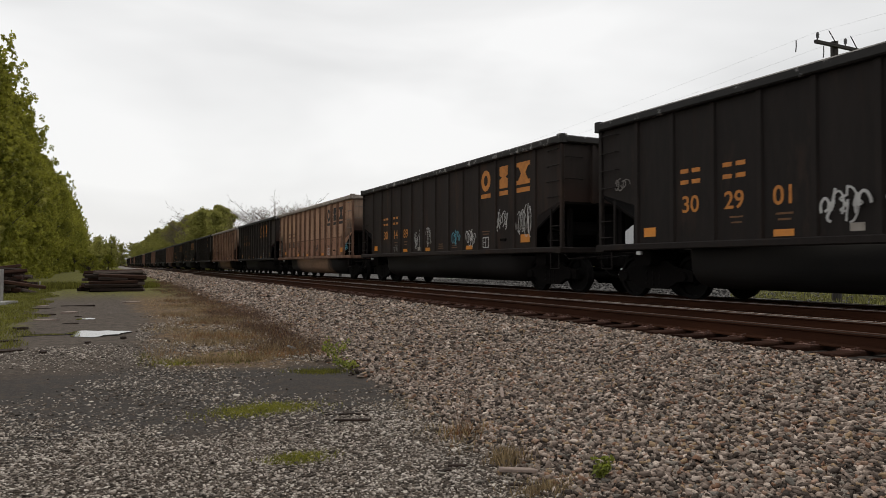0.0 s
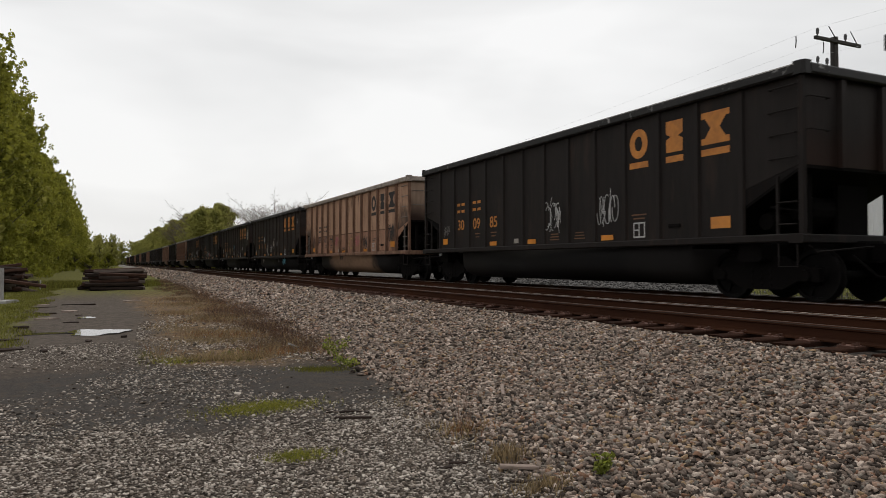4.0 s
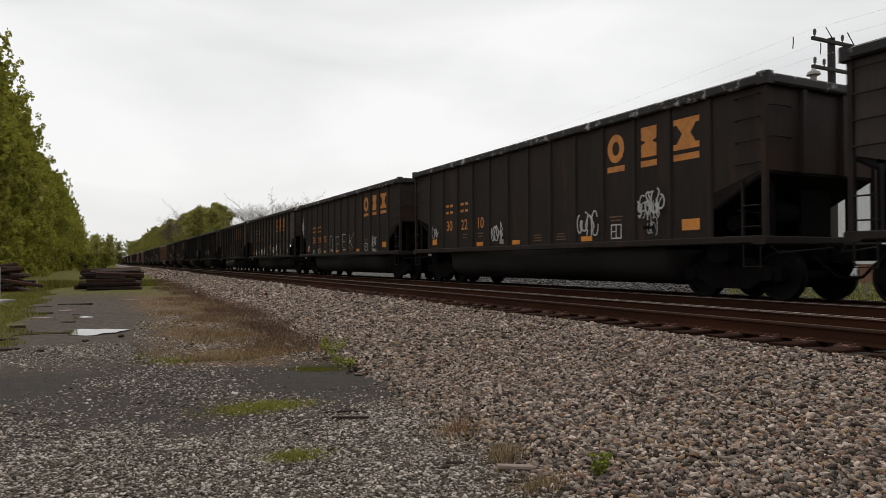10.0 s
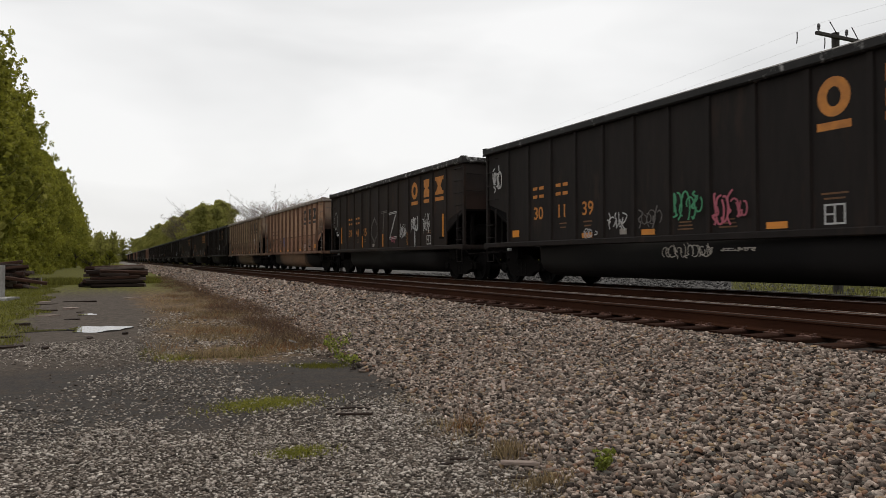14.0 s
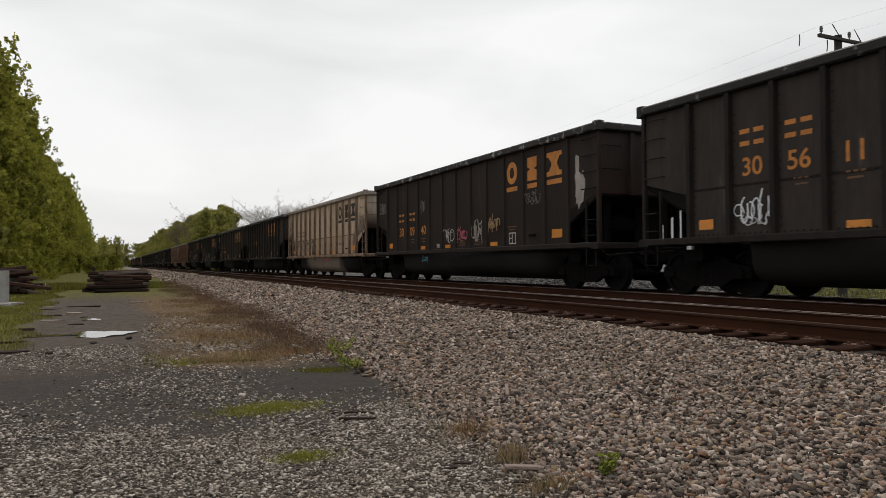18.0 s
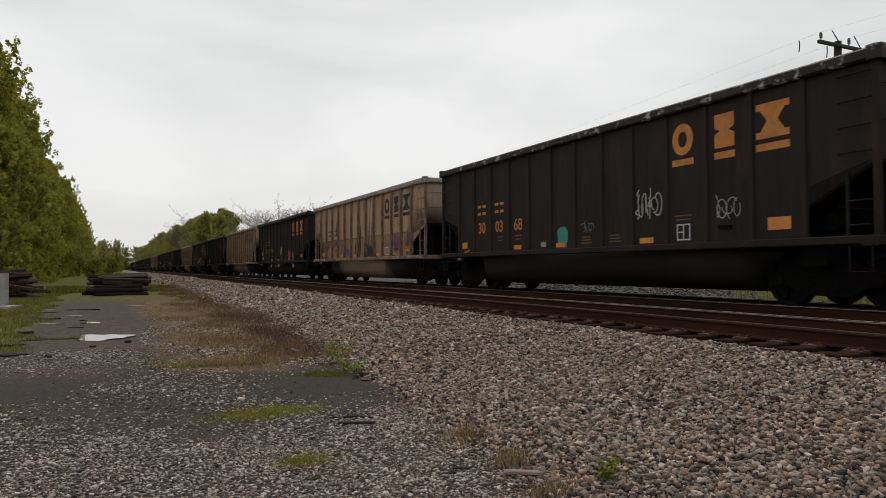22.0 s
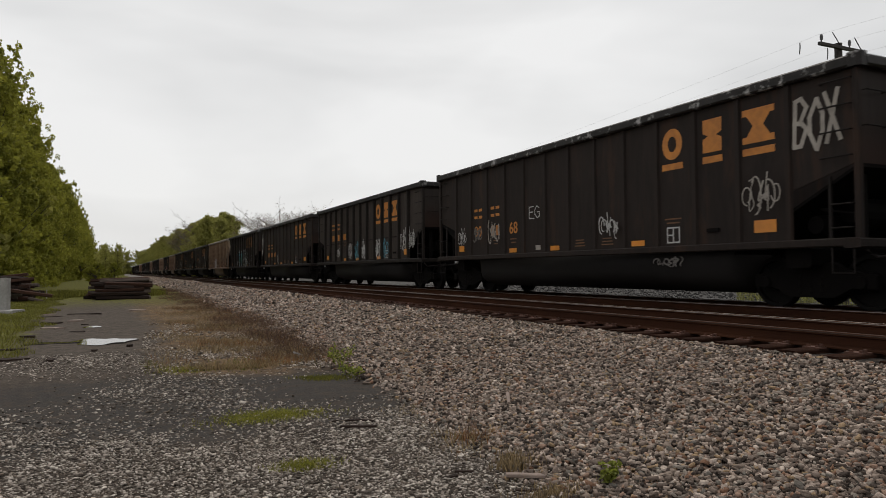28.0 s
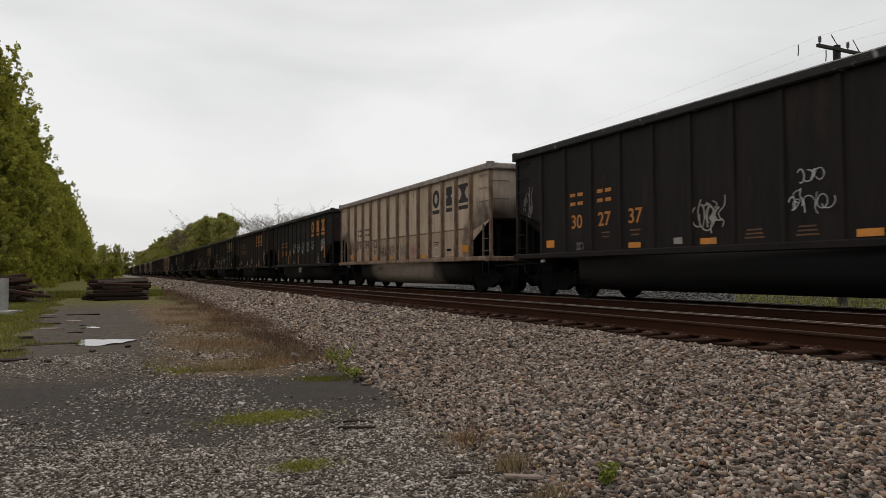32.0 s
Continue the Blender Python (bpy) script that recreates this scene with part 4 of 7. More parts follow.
def build_car(kind, body, near=True):
    half = BODIES[body][0]
    truck_y = half - 1.19
    paint, rib_paint, rim_paint, grab, depth, rivets, tub_col, end_col = KINDS[kind]
    root = thing("coal_car", LABELS[kind], "coal car", "cars of the coal train")
    ribs = rib_places(body)
    out = side_outline(ribs, half)
    part("side_sheet", Shape().prism(out, "x", -SIDE, -SIDE + 0.02), M[paint], root)
    far_side = Shape().prism(out, "x", SIDE - 0.02, SIDE)
    part("far_side_sheet", far_side, M[paint], root)
    if kind in ("tan", "cream", "pale"):
        part("lower_sheet", Shape().box(-SIDE - 0.002, -SIDE + 0.006, ribs[-1], ribs[0], SILL, 2.05), M[kind + "_low"], root, "rustier lower side sheet")
    rib = Shape().prism([(-SIDE, -0.066), (-SIDE - depth, -0.046), (-SIDE - depth, 0.046), (-SIDE, 0.066)], "z", SILL, RIM)
    if rivets and near:
        for z in np.arange(1.3, 3.75, 0.16):
            for e in (-0.10, 0.10):
                rib.box(-SIDE - 0.014, -SIDE, e - 0.014, e + 0.014, z - 0.014, z + 0.014)
    rib_mesh = rib.mesh("rib", M[rib_paint])
    if near:
        for y in ribs:
            part("rib", rib_mesh, None, root, at=pose(0, y, 0))
    else:
        far_ribs = Shape()
        for y in ribs:
            far_ribs.prism([(-SIDE, y - 0.085), (-SIDE - depth, y - 0.055), (-SIDE - depth, y + 0.055), (-SIDE, y + 0.085)], "z", SILL, RIM)
        part("far_ribs", far_ribs, M[rib_paint], root)["kind"] = "stuff"
    if rivets and near:
        seam = Shape().box(-SIDE - 0.003, -SIDE, ribs[-1], ribs[0], 2.052, 2.10)
        for i in range(int((ribs[0] - ribs[-1]) / 0.12)):
            y = ribs[0] - 0.06 - i * 0.12
            for z in (2.075, 1.20):
                seam.box(-SIDE - 0.018, -SIDE - 0.004, y - 0.016, y + 0.016, z - 0.016, z + 0.016)
        part("riveted_seam", seam, M[rib_paint], root)
    # top chord and its corner caps
    for s in (-1, 1):
        part("top_chord", Shape().box(min(s * 1.46, s * 1.63), max(s * 1.46, s * 1.63), -half - 0.02, half + 0.02, RIM, RIM + 0.19, cut=0.03), M[rim_paint], root)
        part("end_chord", Shape().box(-1.45, 1.45, min(s * half, s * (half + 0.13)) - 0.02, max(s * half, s * (half + 0.13)), RIM + 0.005, RIM + 0.185, cut=0.03), M[rim_paint], root)
        part("side_sill", Shape().box(min(s * 1.40, s * 1.61), max(s * 1.40, s * 1.61), -half - 0.06, half + 0.06, SILL - 0.07, SILL + 0.07, cut=0.02), M[rib_paint], root)
        for e in (-1, 1):
            cap = [(s * (1.45 + 0.185 * a), e * (half - 0.09 + 0.235 * b)) for a, b in ((0, 0), (0.85, 0), (1, 0.2), (1, 0.75), (0.75, 1), (0, 1))]
            part("corner_cap", Shape().prism(cap if s * e > 0 else cap[::-1], "z", RIM - 0.01, RIM + 0.215), M[rim_paint], root)
            # corner post and ladder at each corner
            part("corner_post", Shape().box(s * 1.50 - 0.05, s * 1.50 + 0.05, e * half - 0.05, e * half + 0.05, SILL, RIM, cut=0.012), M[rib_paint], root)
            if s < 0 and near:
                stile = part("ladder_stile", Shape().box(-1.53, -1.48, e * (half - 0.47) - 0.022, e * (half - 0.47) + 0.022, SILL, 2.16), M[grab], root)
                for z in (1.33, 1.70):
                    part("ladder_rung", Shape().tube([(-1.50, e * (half - 0.45), z), (-1.58, e * (half - 0.42), z), (-1.58, e * (half - 0.06), z), (-1.50, e * (half - 0.03), z)], 0.014), M[grab], stile)
                for z in (2.45, 2.85, 3.25, 3.65):
                    part("grab_iron", Shape().tube([(-1.50, e * (half - 0.60), z), (-1.585, e * (half - 0.58), z), (-1.585, e * (half - 0.07), z), (-1.50, e * (half - 0.05), z)], 0.014), M[grab], root)
    # ends: upright sheet above, slope sheet below
    for e in (-1, 1):
        part("end_sheet", Shape().box(-1.48, 1.48, min(e * half, e * (half - 0.03)), max(e * half, e * (half - 0.03)), 2.32, RIM + 0.06), END_MATS[kind], root)
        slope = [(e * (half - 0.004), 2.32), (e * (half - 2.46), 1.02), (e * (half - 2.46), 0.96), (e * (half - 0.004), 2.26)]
        part("slope_sheet", Shape().prism(slope if e < 0 else slope[::-1], "x", -1.478, 1.478), M["near_black"], root, "soot-black sloping end floor")
        for x in (-0.55, 0.55):
            part("end_rib", Shape().box(x - 0.06, x + 0.06, min(e * half, e * (half + 0.09)), max(e * half, e * (half + 0.09)), 2.30, RIM), END_MATS[kind], root)
        if near:
            for z in (2.9, 3.45):
                part("end_grab_iron", Shape().tube([(-1.40, e * half, z), (-1.38, e * (half + 0.09), z), (-0.92, e * (half + 0.09), z), (-0.90, e * half, z)], 0.014), M[grab], root)
        part("end_sill", Shape().box(-1.61, 1.61, min(e * (half - 0.2), e * (half + 0.08)), max(e * (half - 0.2), e * (half + 0.08)), SILL - 0.09, SILL + 0.06, cut=0.02), M[rib_paint], root)
        part("bolster", Shape().box(-1.35, 1.35, e * truck_y - 0.25, e * truck_y + 0.25, 0.70, SILL - 0.05, cut=0.05), M["near_black"], root)
        part("draft_sill", Shape().box(-0.25, 0.25, min(e * (half - 2.66), e * (half + 0.24)), max(e * (half - 2.66), e * (half + 0.24)), 0.68, 1.05, cut=0.03), M["near_black"], root)
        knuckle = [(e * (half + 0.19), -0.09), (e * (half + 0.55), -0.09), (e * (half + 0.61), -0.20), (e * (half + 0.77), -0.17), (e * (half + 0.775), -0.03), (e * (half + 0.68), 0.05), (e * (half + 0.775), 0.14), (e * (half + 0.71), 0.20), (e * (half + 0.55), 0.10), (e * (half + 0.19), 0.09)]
        part("coupler", Shape().prism([(q, p) for p, q in (knuckle if e > 0 else knuckle[::-1])], "z", 0.72, 1.0), M["near_black"], root)
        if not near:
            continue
        part("air_hose", Shape().tube([(-0.45, e * (half + 0.14), 0.80), (-0.46, e * (half + 0.32), 0.66), (-0.42, e * (half + 0.54), 0.46), (-0.34, e * (half + 0.71), 0.42), (-0.28, e * (half + 0.76), 0.50)], 0.026), M["near_black"], root)
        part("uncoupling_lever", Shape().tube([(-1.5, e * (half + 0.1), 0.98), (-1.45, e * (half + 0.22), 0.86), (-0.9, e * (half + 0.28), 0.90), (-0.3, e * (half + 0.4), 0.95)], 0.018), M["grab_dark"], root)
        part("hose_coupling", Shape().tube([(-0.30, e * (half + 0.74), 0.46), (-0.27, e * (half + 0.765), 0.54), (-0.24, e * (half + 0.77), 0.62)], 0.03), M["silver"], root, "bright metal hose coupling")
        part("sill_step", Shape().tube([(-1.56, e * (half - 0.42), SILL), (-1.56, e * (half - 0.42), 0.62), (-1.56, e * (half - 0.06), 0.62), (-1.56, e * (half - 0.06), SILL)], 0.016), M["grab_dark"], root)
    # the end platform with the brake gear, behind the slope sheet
    # plate added only to block the bright view through and keep the gap dark
    part("end_bulkhead", Shape().box(-0.1, 0.75, 0.36 - half, 0.44 - half, SILL, 2.22, cut=0.01), M["near_black"], root)
    part("air_reservoir", Shape().lathe([(-0.9, 0.0), (-0.9, 0.18), (-0.8, 0.24), (0.5, 0.24), (0.6, 0.18), (0.6, 0.0)], "x", 12, (0.1, 0.62 - half, 1.62)), M["near_black"], root)
    part("brake_cylinder", Shape().lathe([(-0.5, 0.0), (-0.5, 0.15), (-0.42, 0.17), (0.1, 0.17), (0.16, 0.10), (0.16, 0.0)], "x", 12, (-0.7, 0.96 - half, 1.42)), M["near_black"], root)
    part("brake_pipe", Shape().tube([(-1.30, 0.16 - half, 1.55), (-1.30, 0.76 - half, 1.66), (-0.6, 0.86 - half, 1.68), (-0.6, 0.86 - half, 1.30)], 0.03), M["near_black"], root)
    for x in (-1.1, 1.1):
        part("slope_strut", Shape().box(x - 0.05, x + 0.05, 0.16 - half, 0.28 - half, SILL, 2.28), M["near_black"], root)
        part("slope_strut", Shape().box(x - 0.05, x + 0.05, half - 0.28, half - 0.16, SILL, 2.28), M["near_black"], root)
    for x in (-0.62, 0.35) if near else ():
        part("slope_strut", Shape().box(x - 0.035, x + 0.035, half - 0.26, half - 0.18, SILL, 2.28), M["near_black"], root)
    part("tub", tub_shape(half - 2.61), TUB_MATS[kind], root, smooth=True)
    # bright tag added to stand for small glints below the sill
    part("lamp_bracket", Shape().box(-1.62, -1.55, half - 1.42, half - 1.30, 0.93, 1.0), M["silver"], root, "small bright tag below the sill")
    for e in (-1, 1):
        build_truck(root, e * truck_y, near)
    return root


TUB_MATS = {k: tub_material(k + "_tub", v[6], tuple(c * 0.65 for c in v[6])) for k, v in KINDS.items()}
END_MATS = {k: end_material(k + "_end", v[7]) for k, v in KINDS.items()}
PROTO = {}
FACE = -SIDE - 0.004     # just proud of the near side sheet


def flat_part(name, polys, material, root, label="", lift=0.0):
    """Flat paint on the near side: polygons of (y, z)."""
    v, f = [], []
    for p in polys:
        k = len(v)
        v += [(FACE - lift, a, b) for a, b in p]
        f.append(tuple(range(k, k + len(p))))
    return part(name, mesh_of(name, v, f, material), None, root, label)


def rect(y, z, w, h):
    return [(y + w / 2, z - h / 2), (y - w / 2, z - h / 2), (y - w / 2, z + h / 2), (y + w / 2, z + h / 2)]


def oval(y, z, w, h, t, n=20):
    """A closed upright oval ring."""
    out = []
    for i in range(n):
        a, b = 2 * math.pi * i / n, 2 * math.pi * (i + 1) / n
        out.append([(y - (w / 2 - k) * math.cos(ang), z + (h / 2 - k) * math.sin(ang)) for ang, k in ((a, 0), (b, 0), (b, t), (a, t))])
    return out


def logo(root, ink, at, z=3.25):
    """The railroad's emblem as three plain shapes over short bars."""
    y = at[0]
    flat_part("emblem_oval", oval(y, z, 0.56, 0.64, 0.16), M[ink], root)
    y = at[1]
    block = [(0.23, 0.32), (0.23, 0.06), (0.10, 0.0), (0.23, -0.06), (0.23, -0.32), (-0.23, -0.32), (-0.23, -0.06), (-0.10, 0.0), (-0.23, 0.06), (-0.23, 0.32)]
    flat_part("emblem_block", [[(y + a, z + b) for a, b in block]], M[ink], root)
    y = at[2]
    glass = [(0.34, 0.31), (0.34, 0.19), (0.25, 0.19), (0.11, 0.0), (0.25, -0.19), (0.34, -0.19), (0.34, -0.31), (-0.34, -0.31), (-0.34, -0.19), (-0.25, -0.19), (-0.11, 0.0), (-0.25, 0.19), (-0.34, 0.19), (-0.34, 0.31)]
    flat_part("emblem_hourglass", [[(y + a, z + b) for a, b in glass]], M[ink], root)
    for y, w in zip(at, (0.58, 0.48, 0.68)):
        flat_part("emblem_bar", [rect(y, z - 0.46, w, 0.13)], M[ink], root)


DIGITS = {}


def digits_mesh(text, material):
    key = (text, material.name)
    if key not in DIGITS:
        cu = bpy.data.curves.new("digits", "FONT")
        cu.body, cu.size, cu.align_x, cu.align_y, cu.offset = text, 0.46, "CENTER", "CENTER", 0.006
        ob = bpy.data.objects.new("digits", cu)
        me = bpy.data.meshes.new_from_object(ob)
        bpy.data.objects.remove(ob)
        me.materials.clear()
        me.materials.append(material)
        DIGITS[key] = me
    return DIGITS[key]


def stencils(root, number, ink, kind, body):
    """Reporting marks as bars, the car's number in digits, and the small data lines."""
    half = BODIES[body][0]
    z1, z2 = (2.93, 2.38) if body == "short" else (2.46, 1.89)
    cols = [half - f for f in COLUMNS[body]]
    for y in cols[:2]:
        marks = []
        for a in (0.15, -0.15):
            marks += [rect(y + a, z1 + 0.11, 0.21, 0.085), rect(y + a, z1 - 0.11, 0.21, 0.085)]
        flat_part("reporting_mark", marks, M[ink], root, "reporting mark in plain bars")["kind"] = "stuff"
    for y, d in zip(cols, number):
        if d:
            part("number", digits_mesh(d, M[ink]), None, root, at=pose(FACE, y, z2, 90, 0, -90))
        else:
            flat_part("number", [rect(y + 0.15, z2, 0.2, 0.3), rect(y - 0.15, z2, 0.2, 0.3)], M[ink], root)
    small = [rect(cols[2], z2 - 0.30, 0.34, 0.035), rect(cols[2], z2 - 0.40, 0.26, 0.035), rect(cols[1] - 0.05, z2 - 0.30, 0.3, 0.03), rect(cols[1] - 0.05, z2 - 0.40, 0.24, 0.03)]
    flat_part("data_text", small, M["faded_orange" if ink == "orange" else ink], root)["kind"] = "stuff"
    y = half - PANEL[body]
    flat_part("notice_text", [rect(y, 1.72, 0.46, 0.03), rect(y, 1.64, 0.36, 0.03)], M["faded_orange" if ink == "orange" else ink], root)["kind"] = "stuff"


def placards(root, style, body):
    half = BODIES[body][0]
    spots = [half - f for f in REFLECTORS[body]]
    if body == "barred":
        for y, z, h in zip(spots, (1.85, 1.49, 1.49, 1.49, 1.85), (0.8, 0.52, 0.52, 0.52, 0.8)):
            flat_part("reflector", [rect(y, z, 0.12, h)], M["reflector"], root, lift=0.012)
    else:
        for y, z, w, h in zip(spots, (1.40, 1.26, 1.26, 1.26, 1.44), (0.35, 0.40, 0.40, 0.42, 0.46), (0.19, 0.12, 0.12, 0.12, 0.22)):
            flat_part("reflector", [rect(y, z, w, h)], M["reflector"], root, lift=0.012)
        if style == "lines" and body == "long":
            for y in (half - 7.95, half - 9.0):
                flat_part("data_text", [rect(y, 1.28 + 0.07 * i, 0.42 - 0.05 * i, 0.028) for i in range(3)], M["faded_orange"], root)["kind"] = "stuff"
    y, z = half - PANEL[body], 1.39
    flat_part("inspection_panel", [rect(y, z + 0.15, 0.36, 0.03), rect(y, z - 0.15, 0.36, 0.03), rect(y + 0.165, z, 0.03, 0.27), rect(y - 0.165, z, 0.03, 0.27), rect(y, z, 0.03, 0.27), rect(y + 0.08, z, 0.14, 0.03)], M["white"], root)
    flat_part("routing_card", [rect(half - 6.1, 1.30, 0.24, 0.13)], M["chalk"], root)
    y = half - PANEL[body] - BODIES[body][2]
    part("card_holder", Shape().box(FACE - 0.03, FACE, y - 0.15, y + 0.15, 1.40, 1.47), M["near_black"], root)


def in_panel(y, z, w, body):
    """Moves paint on the sheet into the nearest panel between two ribs."""
    half, first, gap, count = BODIES[body]
    first = half - first
    if z < 1.05 or y > first or y < first - gap * (count - 1):
        return y, w
    mid = first - gap * (round((first - y) / gap - 0.5) + 0.5)
    return (y + 3 * mid) / 4, min(w, gap - 0.2)


def scrawl(root, y, z, w, h, colour, seed, thick=0.027, tub=False, outline=False, body="long"):
    """A spray-paint scrawl of looping strokes with no letters in it."""
    y, w = in_panel(y, z, w, body)
    r = random.Random(seed)
    v, f, lift = [], [], 0.004
    strokes = max(4, int(w / 0.11)) if not outline else 4
    for i in range(strokes):
        cy = y + w / 2 - (i + 0.5) * w / strokes
        pts, k = [], r.randint(6, 9)
        if r.random() < 0.6:
            # a loop, more or less closed, that leans and drifts
            a0, turn, ry, rz, drift = r.uniform(0, 6.28), r.choice((-1, 1)) * r.uniform(3.0, 6.6), w / strokes * r.uniform(0.5, 1.0), h * r.uniform(0.2, 0.42), h * r.uniform(-0.3, 0.3)
            for j in range(k):
                a = j / (k - 1)
                pts.append((cy + ry * math.cos(a0 + turn * a) + 0.15 * ry * drift, z + rz * math.sin(a0 + turn * a) + drift * (a - 0.5)))
        else:
            for j in range(k):
                a = j / (k - 1)
                pts.append((cy + r.uniform(-0.5, 0.5) * w / strokes * 1.2, z + h * (0.5 - a) * r.choice((1, 1, 0.7, -0.4)) + r.uniform(-0.06, 0.06) * h))
        smooth = []
        for j in range(k - 1):
            p0, p1, p2, p3 = (pts[max(0, min(k - 1, q))] for q in (j - 1, j, j + 1, j + 2))
            for s in range(5):
                t = s / 5
                smooth.append(tuple(0.5 * (2 * b + (c - a) * t + (2 * a - 5 * b + 4 * c - d) * t * t + (3 * b - a - 3 * c + d) * t ** 3) for a, b, c, d in zip(p0, p1, p2, p3)))
        th = thick * r.uniform(0.7, 1.2)
        last = None
        for j, (a, b) in enumerate(smooth):
            c, d = smooth[min(j + 1, len(smooth) - 1)]
            e, g = smooth[max(j - 1, 0)]
            ln = math.hypot(c - e, d - g) or 1.0
            ny, nz = -(d - g) / ln * th / 2, (c - e) / ln * th / 2
            v += [(FACE - lift, a + ny, b + nz), (FACE - lift, a - ny, b - nz)]
            lift += 0.0005
            if last is not None:
                f.append((last, last + 1, last + 3, last + 2))
            last = len(v) - 2
    ob = part("graffiti", mesh_of("graffiti", v, f, M[colour]), None, root, {"white": "white spray-paint scrawl", "cyan": "blue spray-paint scrawl", "pink": "pink spray-paint scrawl"}.get(colour, ""))
    if tub:
        ob.location.x = 0.09
    return ob


# strokes of plain letters on a grid four wide and six high
GLYPHS = {"A": "00 26 40|12 32", "B": "00 06 26 45 23 42 20 00|03 23", "C": "45 26 15 12 10 31 41", "D": "00 06 26 44 42 20 00", "E": "46 06 00 40|03 33", "G": "45 26 04 02 20 41 43 23",
          "H": "00 06|40 46|03 43", "I": "20 26|06 46|00 40", "K": "00 06|46 02|13 40", "L": "06 00 40", "M": "00 06 23 46 40", "N": "00 06 40 46", "O": "20 02 04 26 44 42 20", "P": "00 06 36 45 33 03",
          "R": "00 06 36 45 33 03|23 40", "S": "45 26 05 14 32 41 20 01", "T": "06 46|26 20", "U": "06 02 20 42 46", "W": "06 10 24 30 46", "X": "06 40|00 46", "Y": "06 23 46|23 20", "Z": "06 46 00 40",
          "2": "05 26 45 43 00 40", "6": "46 24 02 10 30 42 33 13"}


def lettering(root, text, y, z, w, h, colour, seed, thick, tub=False, double=False):
    """Sprayed words in uneven single strokes, or in double outline."""
    r = random.Random(seed)
    shape, step = Shape(), w / len(text)
    for i, letter in enumerate(text):
        if letter == " ":
            continue
        left, lean, tall = y + w / 2 - i * step - 0.1 * step, r.uniform(-0.06, 0.06), h * r.uniform(0.88, 1.1)
        drop = r.uniform(-0.06, 0.06) * h
        for stroke in GLYPHS[letter].split("|"):
            pts = []
            for p in stroke.split():
                a, b = int(p[0]) / 4 + r.uniform(-0.05, 0.05), int(p[1]) / 6 - 0.5 + r.uniform(-0.03, 0.03)
                pts.append((left - (a + lean * b * 4) * step * 0.8, z + drop + b * tall))
            for (a, b), (c, d) in zip(pts, pts[1:]):
                ln = math.hypot(c - a, d - b) or 1.0
                oy, oz = -(d - b) / ln * thick / 2, (c - a) / ln * thick / 2
                ey, ez = (c - a) / ln * thick * 0.4, (d - b) / ln * thick * 0.4
                for q in (-1.9, 1.9) if double else (0,):
                    k = len(shape.v)
                    lift = FACE - 0.004 - 0.0004 * (k // 4 % 20)
                    shape.v += [(lift, a - ey + oy * (1 + q), b - ez + oz * (1 + q)), (lift, a - ey - oy * (1 - q), b - ez - oz * (1 - q)), (lift, c + ey - oy * (1 - q), d + ez - oz * (1 - q)), (lift, c + ey + oy * (1 + q), d + ez + oz * (1 + q))]
                    shape.f.append((k, k + 1, k + 2, k + 3))
    ob = part("graffiti", shape, M[colour], root)
    if tub:
        ob.location.x = 0.09
    return ob


def blot(root, y, z, w, h, colour, seed, body="long"):
    """A filled patch of spray paint with a ragged edge."""
    r = random.Random(seed)
    y, w = in_panel(y, z, w, body)
    ring_pts = []
    for i in range(26):
        a = 2 * math.pi * i / 26
        k = r.uniform(0.72, 1.05)
        ring_pts.append((y - w / 2 * k * math.copysign(abs(math.cos(a)) ** 0.6, math.cos(a)), z + h / 2 * k * math.copysign(abs(math.sin(a)) ** 0.6, math.sin(a))))
    return flat_part("paint_patch", [ring_pts], M[colour], root, lift=0.002)


